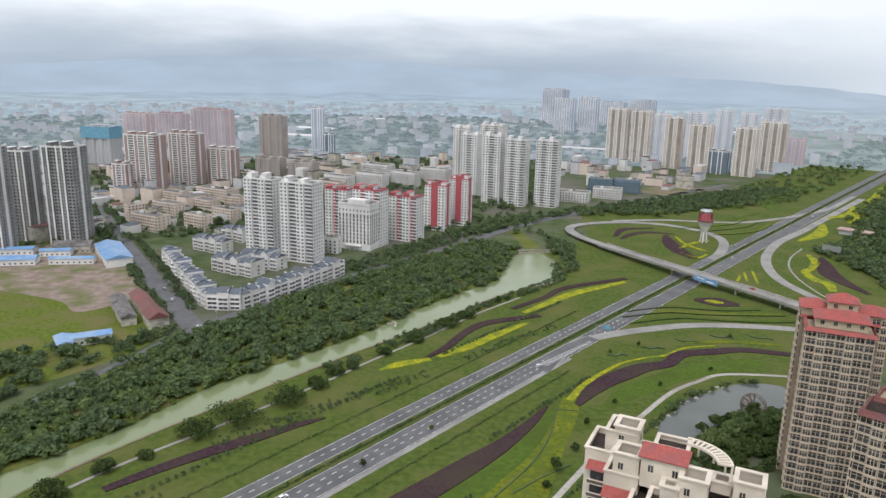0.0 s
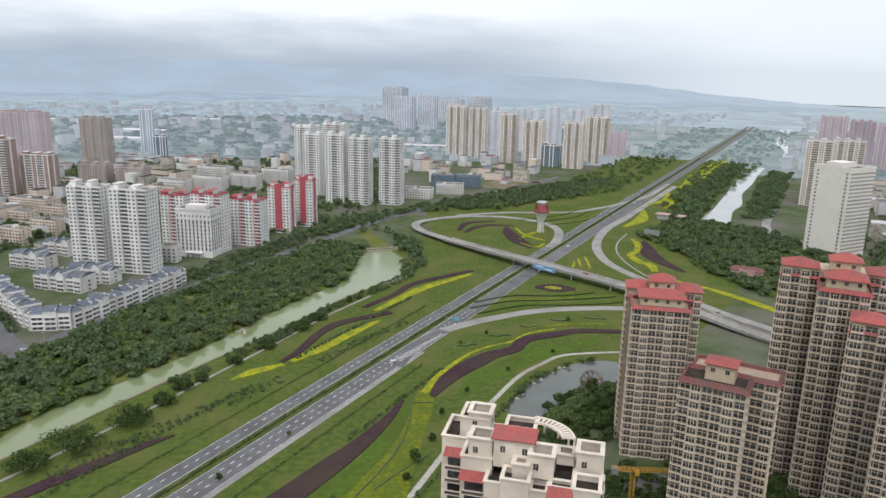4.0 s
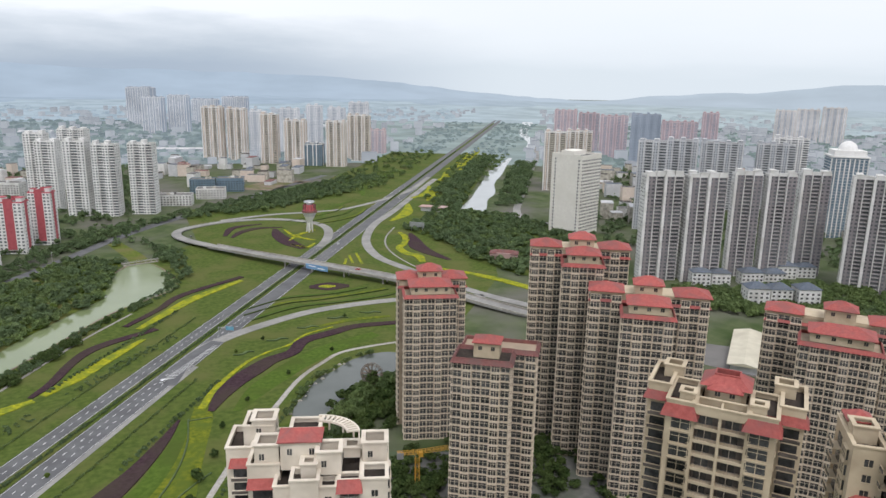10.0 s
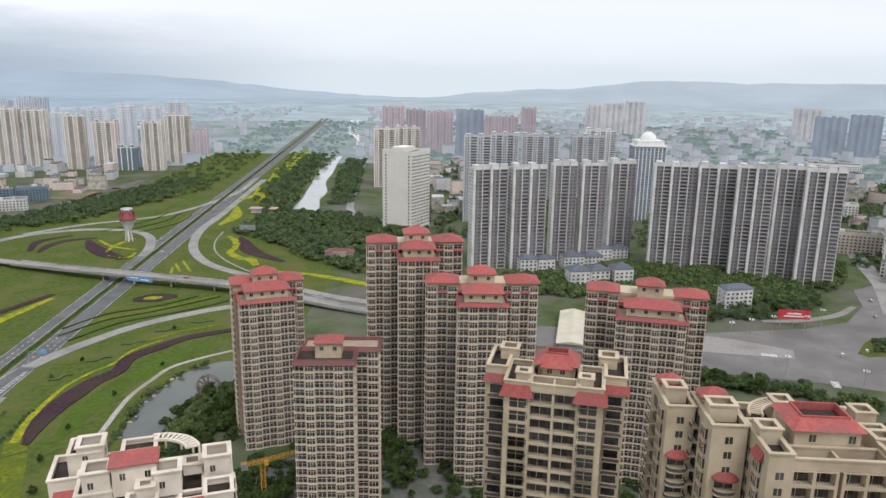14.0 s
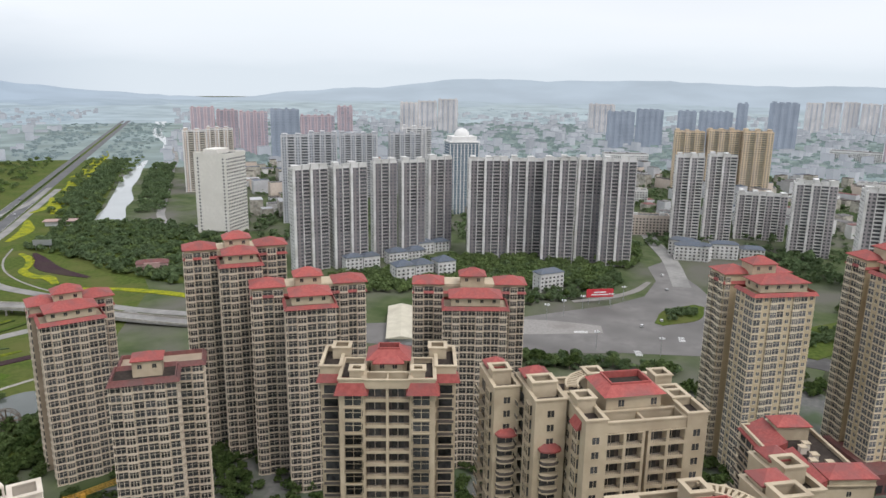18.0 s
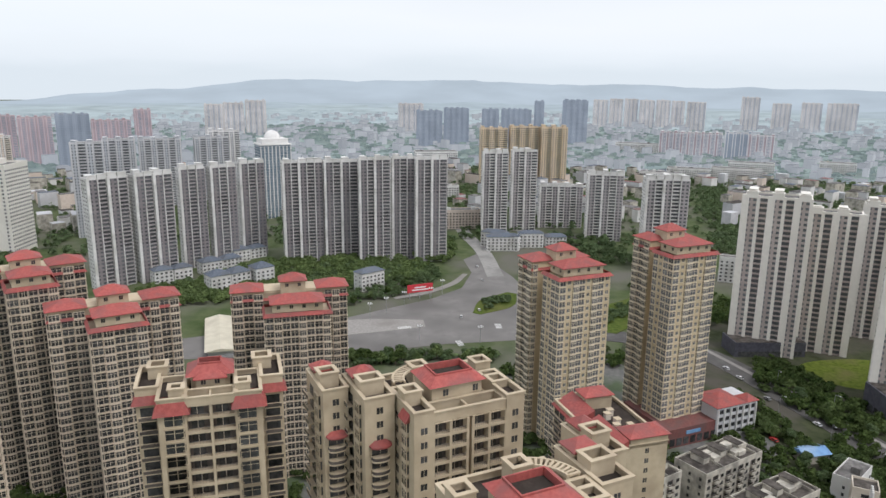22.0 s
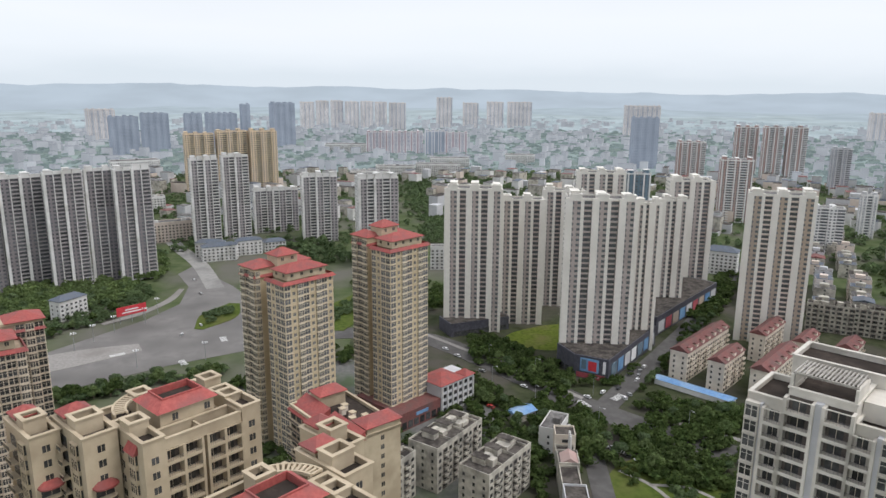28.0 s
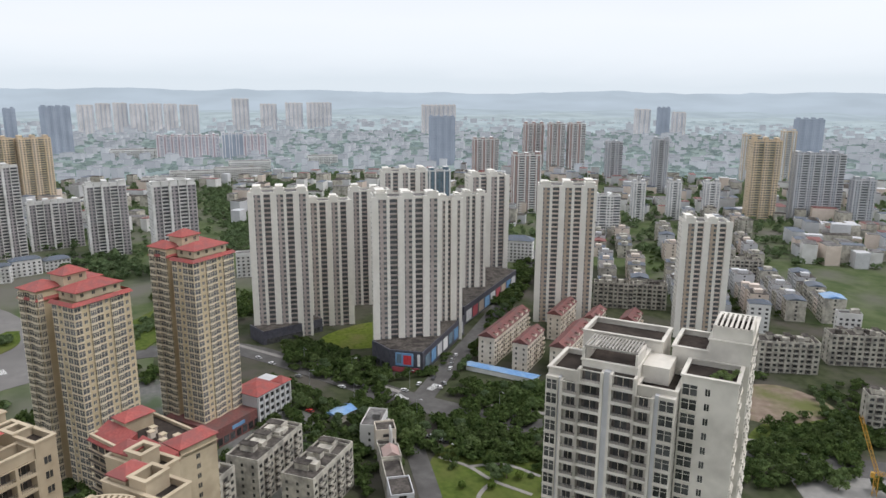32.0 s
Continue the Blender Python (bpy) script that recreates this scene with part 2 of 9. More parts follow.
OLD_WALL = surface("weathered_render", (0.41, 0.385, 0.325), (0.55, 0.515, 0.44), 0.5, 0.9, stain=(0.25, 0.235, 0.205), stain_scale=0.2)
RED_PAINT = surface("red_wall_paint", (0.36, 0.07, 0.085), (0.43, 0.095, 0.11), 0.4, 0.7)
RED_TILE = surface("red_roof_tile", (0.29, 0.06, 0.052), (0.37, 0.088, 0.074), 1.2, 0.75, stain=(0.24, 0.075, 0.068), stain_scale=0.2, bump=0.3, vary=0.12)
MAROON_TILE = surface("maroon_roof_tile", (0.15, 0.055, 0.05), (0.21, 0.082, 0.072), 1.0, 0.8, stain=(0.14, 0.075, 0.068), stain_scale=0.2, vary=0.15)
SLATE_ROOF = surface("grey_blue_roof_tile", (0.075, 0.095, 0.125), (0.12, 0.14, 0.175), 0.8, 0.75, stain=(0.10, 0.11, 0.125), stain_scale=0.1, vary=0.1)
ROOF_GREY = surface("roof_felt", (0.115, 0.11, 0.105), (0.21, 0.20, 0.19), 0.5, 0.9, stain=(0.075, 0.07, 0.066), stain_scale=0.15)
OLD_ROOF = surface("stained_old_roof", (0.065, 0.058, 0.052), (0.125, 0.112, 0.10), 0.6, 0.9, stain=(0.045, 0.04, 0.037), stain_scale=0.2, matt=True)
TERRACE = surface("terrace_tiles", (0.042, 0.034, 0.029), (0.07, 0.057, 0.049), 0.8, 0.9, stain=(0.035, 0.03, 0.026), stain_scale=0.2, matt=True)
BLUE_SHEET = surface("blue_sheet_metal", (0.12, 0.25, 0.47), (0.17, 0.32, 0.55), 0.5, 0.45, stain=(0.25, 0.36, 0.5), stain_scale=0.1)
BLUE_NET = surface("blue_netting", (0.12, 0.30, 0.42), (0.18, 0.38, 0.5), 0.4, 0.8)
GLASS = surface("window_glass", (0.035, 0.036, 0.038), (0.075, 0.075, 0.075), 0.7, 0.12, vary=0.5)
# window glass for distant towers, base colour lightened in place of haze
GLASS_FAR = surface("coated_window_glass", (0.19, 0.205, 0.22), (0.28, 0.295, 0.31), 0.25, 0.15, metal=0.4, island=0.3)
GLASS_BLUE = surface("blue_curtain_glass", (0.17, 0.25, 0.32), (0.22, 0.30, 0.37), 0.2, 0.12, metal=0.3)
# brown of balcony panels, and recess shade painted on loggia backs
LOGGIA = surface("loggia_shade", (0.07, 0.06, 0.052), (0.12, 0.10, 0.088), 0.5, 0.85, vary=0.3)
FRAME = surface("cream_frame", (0.555, 0.478, 0.372), (0.625, 0.54, 0.43), 1.0, 0.6)
LIGHT_FRAME = surface("light_cream_frame", (0.60, 0.525, 0.395), (0.67, 0.59, 0.45), 1.0, 0.6)
RAIL = surface("dark_rail", (0.09, 0.085, 0.085), (0.13, 0.12, 0.12), 1.0, 0.5)
METAL = surface("grey_metal", (0.35, 0.36, 0.37), (0.42, 0.43, 0.44), 1.0, 0.45, metal=0.6)
CRANE_YELLOW = surface("yellow_steel", (0.5, 0.27, 0.03), (0.58, 0.33, 0.05), 1.0, 0.5)
SIGN_RED = surface("red_banner", (0.5, 0.03, 0.045), (0.58, 0.05, 0.06), 0.5, 0.6)
SIGN_WHITE = surface("white_letter_bar", (0.75, 0.75, 0.75), (0.8, 0.8, 0.8), 0.5, 0.6)
SIGN_BLUE = surface("blue_sign", (0.12, 0.25, 0.45), (0.2, 0.36, 0.55), 0.15, 0.5)
BLACK_PANEL = surface("black_cladding", (0.05, 0.05, 0.065), (0.09, 0.09, 0.11), 0.5, 0.4)
CAR_PAINTS = [surface("white_car_paint", (0.7, 0.7, 0.7), (0.75, 0.75, 0.75), 1, 0.3), surface("black_car_paint", (0.03, 0.03, 0.035), (0.05, 0.05, 0.055), 1, 0.3),
              surface("silver_car_paint", (0.4, 0.41, 0.42), (0.45, 0.46, 0.47), 1, 0.3, metal=0.5), surface("red_car_paint", (0.4, 0.03, 0.03), (0.45, 0.05, 0.04), 1, 0.3)]
TYRE = surface("tyre_rubber", (0.02, 0.02, 0.02), (0.03, 0.03, 0.03), 2, 0.9)
ROSE_TAUPE = surface("rose_taupe_tile", (0.40, 0.345, 0.315), (0.46, 0.40, 0.365), 0.3, 0.8, stain=(0.36, 0.31, 0.285), stain_scale=0.06)
TAUPE_WALL = surface("taupe_tile", (0.33, 0.305, 0.305), (0.39, 0.36, 0.36), 0.3, 0.8, stain=(0.30, 0.28, 0.285), stain_scale=0.06)
GLASS_MID = surface("grey_window_glass", (0.085, 0.088, 0.095), (0.15, 0.152, 0.16), 0.6, 0.12, vary=0.4)
ROOF_CREAM = surface("cream_sheet_roof", (0.50, 0.46, 0.36), (0.57, 0.53, 0.42), 0.2, 0.7, stain=(0.45, 0.41, 0.32), stain_scale=0.08)
SITE_EARTH = surface("trodden_site_earth", (0.20, 0.155, 0.13), (0.29, 0.235, 0.20), 0.15, 0.95, stain=(0.13, 0.14, 0.06), stain_scale=0.05, bump=0.3, matt=True)


def haze_glow(name, north, east, base, spread=0.12, scale=0.01, island=0.0):
    """Far land and far walls of the backdrop, haze painted in as emission: bluer towards the rain in the north, greener
    to the east.
    """
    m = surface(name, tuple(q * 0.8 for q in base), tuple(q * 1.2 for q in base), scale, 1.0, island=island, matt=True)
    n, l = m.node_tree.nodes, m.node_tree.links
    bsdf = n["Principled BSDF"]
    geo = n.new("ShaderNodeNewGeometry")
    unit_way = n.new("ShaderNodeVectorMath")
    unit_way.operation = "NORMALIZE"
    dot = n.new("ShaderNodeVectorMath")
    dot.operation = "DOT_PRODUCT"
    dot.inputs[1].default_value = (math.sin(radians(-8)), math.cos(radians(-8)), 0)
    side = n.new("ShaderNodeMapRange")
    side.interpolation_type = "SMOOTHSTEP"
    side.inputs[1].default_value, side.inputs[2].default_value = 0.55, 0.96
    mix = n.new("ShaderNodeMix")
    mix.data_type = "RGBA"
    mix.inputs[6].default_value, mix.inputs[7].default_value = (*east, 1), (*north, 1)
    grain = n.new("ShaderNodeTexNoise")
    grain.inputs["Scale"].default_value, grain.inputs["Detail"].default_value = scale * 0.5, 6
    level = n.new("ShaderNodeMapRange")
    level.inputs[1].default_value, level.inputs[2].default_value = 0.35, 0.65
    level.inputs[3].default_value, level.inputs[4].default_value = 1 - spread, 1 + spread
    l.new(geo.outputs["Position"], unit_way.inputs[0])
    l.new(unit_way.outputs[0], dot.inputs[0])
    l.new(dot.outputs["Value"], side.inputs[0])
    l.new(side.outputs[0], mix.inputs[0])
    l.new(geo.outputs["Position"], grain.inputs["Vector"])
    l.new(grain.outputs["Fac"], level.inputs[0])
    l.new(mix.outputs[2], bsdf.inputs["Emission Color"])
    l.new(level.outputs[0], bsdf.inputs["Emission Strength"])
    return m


# none of these are light sources: their glow is painted haze
HILLS = haze_glow("hazy_hills", (0.325, 0.40, 0.47), (0.365, 0.425, 0.465), (0.03, 0.035, 0.04), 0.05, 0.004)
FOOTHILLS = haze_glow("hazy_wooded_foothills", (0.275, 0.345, 0.415), (0.315, 0.375, 0.405), (0.04, 0.045, 0.045), 0.08, 0.01)
PLAIN = haze_glow("hazy_plain", (0.265, 0.33, 0.385), (0.29, 0.345, 0.37), (0.07, 0.08, 0.07), 0.14, 0.012)
PLAIN_NEAR = haze_glow("pale_far_land", (0.15, 0.185, 0.215), (0.15, 0.19, 0.205), (0.085, 0.10, 0.068), 0.3, 0.012)
HAZE_WALL = haze_glow("hazy_far_walls", (0.225, 0.25, 0.275), (0.225, 0.245, 0.265), (0.15, 0.148, 0.145), 0.1, 0.02, 0.3)
HAZE_ROOF = haze_glow("hazy_far_roofs", (0.205, 0.235, 0.26), (0.18, 0.20, 0.22), (0.09, 0.085, 0.085), 0.15, 0.02, 0.35)
HAZE_LEAF = haze_glow("hazy_far_leaves", (0.14, 0.175, 0.195), (0.13, 0.165, 0.17), (0.05, 0.068, 0.045), 0.15, 0.02, 0.2)
HAZE_PALE = haze_glow("hazy_pale_towers", (0.20, 0.215, 0.235), (0.19, 0.20, 0.215), (0.38, 0.365, 0.35), 0.05, 0.02)
HAZE_BRICK = haze_glow("hazy_red_brown_towers", (0.165, 0.145, 0.15), (0.14, 0.115, 0.13), (0.24, 0.17, 0.16), 0.05, 0.02)
HAZE_ROSE = haze_glow("hazy_rose_towers", (0.19, 0.175, 0.185), (0.175, 0.155, 0.17), (0.29, 0.225, 0.215), 0.05, 0.02)
HAZE_TAN = haze_glow("hazy_tan_strips", (0.20, 0.20, 0.20), (0.195, 0.185, 0.18), (0.33, 0.29, 0.25), 0.05, 0.02)
HAZE_SLATE = haze_glow("hazy_slate_towers", (0.16, 0.185, 0.215), (0.125, 0.15, 0.18), (0.15, 0.16, 0.18), 0.05, 0.02)
HAZE_GLASS = haze_glow("hazy_far_windows", (0.15, 0.175, 0.20), (0.115, 0.135, 0.16), (0.10, 0.11, 0.125), 0.1, 0.02)


# ---- mesh kit ----
class Shape:
    """Collects boxes, prisms and quads, each with a material, and becomes one mesh."""
    def __init__(self):
        self.v, self.f, self.k, self.mats = [], [], [], []

    def slot(self, mat):
        if mat not in self.mats:
            self.mats.append(mat)
        return self.mats.index(mat)

    def face(self, pts, mat):
        i = len(self.v)
        self.v.extend(pts)
        self.f.append(tuple(range(i, i + len(pts))))
        self.k.append(self.slot(mat))

    def solid(self, pts, faces, mat):
        i, s = len(self.v), self.slot(mat)
        self.v.extend(pts)
        for f in faces:
            self.f.append(tuple(i + q for q in f))
            self.k.append(s)

    def box(self, x0, x1, y0, y1, z0, z1, mat):
        self.solid([(x0, y0, z0), (x1, y0, z0), (x1, y1, z0), (x0, y1, z0), (x0, y0, z1), (x1, y0, z1), (x1, y1, z1), (x0, y1, z1)],
                   [(0, 3, 2, 1), (4, 5, 6, 7), (0, 1, 5, 4), (1, 2, 6, 5), (2, 3, 7, 6), (3, 0, 4, 7)], mat)

    def pane(self, x0, x1, y0, y1, z0, z1, mat, out):
        """The outer face of a thin box: out is 'f', 'b', 'l' or 'r'."""
        if out == "f":
            p = [(x0, y0, z0), (x1, y0, z0), (x1, y0, z1), (x0, y0, z1)]
        elif out == "b":
            p = [(x1, y1, z0), (x0, y1, z0), (x0, y1, z1), (x1, y1, z1)]
        elif out == "l":
            p = [(x0, y1, z0), (x0, y0, z0), (x0, y0, z1), (x0, y1, z1)]
        else:
            p = [(x1, y0, z0), (x1, y1, z0), (x1, y1, z1), (x1, y0, z1)]
        self.face(p, mat)

    def hip(self, x0, x1, y0, y1, z, h, mat, over=0.6):
        """A hipped roof with eaves of some thickness."""
        x0, x1, y0, y1 = x0 - over, x1 + over, y0 - over, y1 + over
        t = 0.25
        s = min(x1 - x0, y1 - y0) / 2
        if x1 - x0 >= y1 - y0:
            a, b = (x0 + s, (y0 + y1) / 2, z + h), (x1 - s + 0.01, (y0 + y1) / 2, z + h)
            tops = [(0, 1, 5, 4), (1, 2, 5), (2, 3, 4, 5), (3, 0, 4)]
        else:
            a, b = ((x0 + x1) / 2, y0 + s, z + h), ((x0 + x1) / 2, y1 - s + 0.01, z + h)
            tops = [(0, 1, 4), (1, 2, 5, 4), (2, 3, 5), (3, 0, 4, 5)]
        self.solid([(x0, y0, z), (x1, y0, z), (x1, y1, z), (x0, y1, z), a, b], tops, mat)
        self.box(x0, x1, y0, y1, z - t, z - 0.01, mat)

    def skirt(self, x0, x1, y0, y1, z, h, mat, over=1.2):
        """A sloping band of tiles round a wall."""
        p = [(x0 - over, y0 - over, z), (x1 + over, y0 - over, z), (x1 + over, y1 + over, z), (x0 - over, y1 + over, z),
             (x0, y0, z + h), (x1, y0, z + h), (x1, y1, z + h), (x0, y1, z + h)]
        self.solid(p, [(0, 1, 5, 4), (1, 2, 6, 5), (2, 3, 7, 6), (3, 0, 4, 7), (0, 3, 2, 1)], mat)

    def rim(self, x0, x1, y0, y1, z0, z1, t, mat, cap=0.0, cap_mat=None):
        """Four parapet walls, with a coping when cap is given."""
        for a in ((x0, x1, y0, y0 + t), (x0, x1, y1 - t, y1), (x0, x0 + t, y0 + t, y1 - t), (x1 - t, x1, y0 + t, y1 - t)):
            self.box(*a, z0, z1, mat)
        if cap:
            x0, x1, y0, y1, t = x0 - cap, x1 + cap, y0 - cap, y1 + cap, t + 2 * cap
            for a in ((x0, x1, y0, y0 + t), (x0, x1, y1 - t, y1), (x0, x0 + t, y0 + t, y1 - t), (x1 - t, x1, y0 + t, y1 - t)):
                self.box(*a, z1, z1 + 0.3, cap_mat or mat)

    def cyl(self, x, y, z0, z1, r0, r1, mat, n=12):
        p = [(x + r0 * math.cos(a), y + r0 * math.sin(a), z0) for a in (2 * math.pi * i / n for i in range(n))]
        q = [(x + r1 * math.cos(a), y + r1 * math.sin(a), z1) for a in (2 * math.pi * i / n for i in range(n))]
        self.solid(p + q, [(i, (i + 1) % n, n + (i + 1) % n, n + i) for i in range(n)] + [tuple(range(n, 2 * n)), tuple(range(n - 1, -1, -1))], mat)

    def prism(self, outline, z0, z1, mat):
        """An upright solid over an outline that runs anticlockwise."""
        n = len(outline)
        self.solid([(p[0], p[1], z0) for p in outline] + [(p[0], p[1], z1) for p in outline],
                   [(i, (i + 1) % n, n + (i + 1) % n, n + i) for i in range(n)] + [tuple(range(n, 2 * n)), tuple(range(n - 1, -1, -1))], mat)

    def take(self, other, m):
        """Adds another shape, moved by m."""
        i = len(self.v)
        self.v.extend(tuple(m @ Vector(p)) for p in other.v)
        self.f.extend(tuple(i + q for q in f) for f in other.f)
        table = [self.slot(q) for q in other.mats]
        self.k.extend(table[q] for q in other.k)

    def mesh(self, name):
        me = bpy.data.meshes.new(name)
        me.from_pydata(self.v, [], self.f)
        for m in self.mats:
            me.materials.append(m)
        me.polygons.foreach_set("material_index", self.k)
        me.update()
        return me


def part(name, mesh, parent, m=None, label="", kind=""):
    if isinstance(mesh, Shape):
        mesh = mesh.mesh(name)
    ob = new(name, mesh)
    ob.parent = parent
    if m is not None:
        ob.matrix_basis = m
    return tagged(ob, label, "", "", kind)


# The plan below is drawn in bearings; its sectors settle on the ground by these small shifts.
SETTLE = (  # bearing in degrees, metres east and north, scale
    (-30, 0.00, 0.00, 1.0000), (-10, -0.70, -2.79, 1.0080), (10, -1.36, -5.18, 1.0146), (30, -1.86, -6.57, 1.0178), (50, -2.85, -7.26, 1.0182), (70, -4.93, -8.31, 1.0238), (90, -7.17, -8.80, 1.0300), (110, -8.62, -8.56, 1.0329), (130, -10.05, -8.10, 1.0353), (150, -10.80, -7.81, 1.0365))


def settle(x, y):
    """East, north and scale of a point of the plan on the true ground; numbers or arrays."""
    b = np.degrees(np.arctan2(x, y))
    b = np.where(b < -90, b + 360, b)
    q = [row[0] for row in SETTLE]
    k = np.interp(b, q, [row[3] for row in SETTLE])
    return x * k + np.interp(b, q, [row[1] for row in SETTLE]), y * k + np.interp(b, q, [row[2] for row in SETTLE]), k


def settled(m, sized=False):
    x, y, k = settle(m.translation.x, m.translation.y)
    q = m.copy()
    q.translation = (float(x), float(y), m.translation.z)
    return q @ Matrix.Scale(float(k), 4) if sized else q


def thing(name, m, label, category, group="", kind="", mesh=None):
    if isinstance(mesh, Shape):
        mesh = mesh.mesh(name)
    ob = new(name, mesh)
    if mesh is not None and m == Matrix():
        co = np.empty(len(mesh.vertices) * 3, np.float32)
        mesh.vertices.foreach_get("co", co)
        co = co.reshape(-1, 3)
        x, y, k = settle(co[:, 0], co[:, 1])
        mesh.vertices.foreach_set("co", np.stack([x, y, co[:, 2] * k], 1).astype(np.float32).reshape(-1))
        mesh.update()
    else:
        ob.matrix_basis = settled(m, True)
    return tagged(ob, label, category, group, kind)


def smooth(points, steps=8):
    """A smooth line through a few points of the plan."""
    p = [Vector(q) for q in points]
    p = [2 * p[0] - p[1]] + p + [2 * p[-1] - p[-2]]
    line = []
    for i in range(1, len(p) - 2):
        a, b, c, d = p[i - 1:i + 3]
        for k in range(steps):
            t = k / steps
            line.append(0.5 * (2 * b + (c - a) * t + (2 * a - 5 * b + 4 * c - d) * t * t + (3 * b - a - 3 * c + d) * t ** 3))
    return line + [p[-2]]


def ribbon(name, points, width, z, mat, label, category, thick=0.0, kind="structure", steps=8, side=0.0):
    """A strip along a smooth line. width may be a list, one for each point; z too. side shifts it to the right."""
    n = len(points)
    ws = width if isinstance(width, (list, tuple)) else [width] * n
    zs = z if isinstance(z, (list, tuple)) else [z] * n
    line = smooth([(p[0], p[1], zz) for p, zz in zip(points, zs)], steps)
    wid = [w[0] for w in smooth([(w, 0, 0) for w in ws], steps)]
    s = Shape()
    left, right = [], []
    for i, p in enumerate(line):
        q = line[min(i + 1, len(line) - 1)] - line[max(i - 1, 0)]
        nrm = Vector((q.y, -q.x, 0)).normalized()
        left.append(p + nrm * (side - wid[i] / 2))
        right.append(p + nrm * (side + wid[i] / 2))
    k = len(line)
    faces = [(i, k + i, k + i + 1, i + 1) for i in range(k - 1)]
    s.solid([tuple(p) for p in left] + [tuple(p) for p in right], faces, mat)
    if thick:
        down = Vector((0, 0, -thick))
        for a in (left, right):
            s.solid([tuple(p) for p in a] + [tuple(p + down) for p in a], faces, mat)
        s.solid([tuple(p + down) for p in left] + [tuple(p + down) for p in right], faces, mat)
    ob = thing(name, Matrix(), label, category, kind=kind, mesh=s)
    return ob


def patch(name, points, z, mat, label, category, steps=6, round_edge=True, kind="structure"):
    """A flat piece of ground inside a closed line."""
    pts = [Vector((p[0], p[1], z)) for p in points]
    if round_edge:
        ring = pts[-1:] + pts + pts[:2]
        line = []
        for i in range(1, len(ring) - 2):
            a, b, c, d = ring[i - 1:i + 3]
            for k in range(steps):
                t = k / steps
                line.append(0.5 * (2 * b + (c - a) * t + (2 * a - 5 * b + 4 * c - d) * t * t + (3 * b - a - 3 * c + d) * t ** 3))
        pts = line
    bm = bmesh.new()
    f = bm.faces.new([bm.verts.new(p) for p in pts])
    bm.normal_update()
    if f.normal.z < 0:
        f.normal_flip()
    bmesh.ops.triangulate(bm, faces=bm.faces[:])
    me = bpy.data.meshes.new(name)
    bm.to_mesh(me)
    bm.free()
    me.materials.append(mat)
    return thing(name, Matrix(), label, category, kind=kind, mesh=me)


def inside(x, y, poly):
    hit, j = False, len(poly) - 1
    for i in range(len(poly)):
        (xi, yi), (xj, yj) = poly[i][:2], poly[j][:2]
        if (yi > y) != (yj > y) and x < (xj - xi) * (y - yi) / (yj - yi) + xi:
            hit = not hit
        j = i
    return hit


def along(s, n):
    """A point of the plan: s metres along the highway, n to the right of its line."""
    return (0.64 * s + 0.768 * n, 0.768 * s - 0.64 * n)


# ---- the ground, water and roads ----
s = Shape()
rings = [0, 120, 300, 600, 1000, 1600, 2450, 5200]
pts = [(r * math.sin(a), r * math.cos(a), 0.0 if r < 2400 else -6.0 if r > 5000 else 0.0) for r in rings[1:] for a in (2 * math.pi * i / 96 for i in range(96))]
s.solid([(0, 0, 0)] + pts, [(0, 1 + (i + 1) % 96, 1 + i) for i in range(96)]
        + [(1 + k * 96 + i, 1 + k * 96 + (i + 1) % 96, 1 + (k + 1) * 96 + (i + 1) % 96, 1 + (k + 1) * 96 + i) for k in range(len(rings) - 2) for i in range(96)], LAND)
thing("ground", Matrix(), "flat town ground of mixed grass, earth and paving", "ground", kind="structure", mesh=s)


def backdrop(name, r0, r1, z0, height, mat, label, cat, seed, seg=240):
    """A far ring of land that rises to hills."""
    s, rows = Shape(), 10
    v = []
    for j in range(rows + 1):
        t = j / rows
        r = r0 + (r1 - r0) * t
        for i in range(seg):
            a = 2 * math.pi * i / seg
            z = z0 + height(a, t)
            v.append((r * math.sin(a), r * math.cos(a), z))
    s.solid(v, [(j * seg + i, j * seg + (i + 1) % seg, (j + 1) * seg + (i + 1) % seg, (j + 1) * seg + i) for j in range(rows) for i in range(seg)], mat)
    ob = thing(name, Matrix(), label, cat, kind="structure", mesh=s)
    for p in ob.data.polygons:
        p.use_smooth = True
    return ob


def ridge(a, seed, fine):
    x, y = math.sin(a), math.cos(a)
    return noise.noise((x * 5, y * 5, seed)) + 0.5 * noise.noise((x * 13, y * 13, seed + 4)) + 0.28 * noise.noise((x * 34, y * 34, seed + 8)) + fine * noise.noise((x * 90, y * 90, seed + 2))


def hill_height(a, t):
    deg = math.degrees(a)
    deg = deg - 360 if deg > 200 else deg
    tall = 108 + 30 * ridge(a, 3.0, 0.12)
    tall += 100 * math.exp(-((deg + 12) / 20) ** 2) + 20 * math.exp(-((deg - 17) / 9) ** 2) - 95 * math.exp(-((deg - 41) / 12) ** 2) + 34 * math.exp(-((deg - 64) / 9) ** 2) + 16 * math.exp(-((deg - 85) / 14) ** 2)
    return max(8.0, tall) * t ** 1.4


def foothill_height(a, t):
    return max(12.0, 14 + 24 * ridge(a, 11.0, 0.2)) * math.sin(min(1.0, t * 1.25) * math.pi / 2)


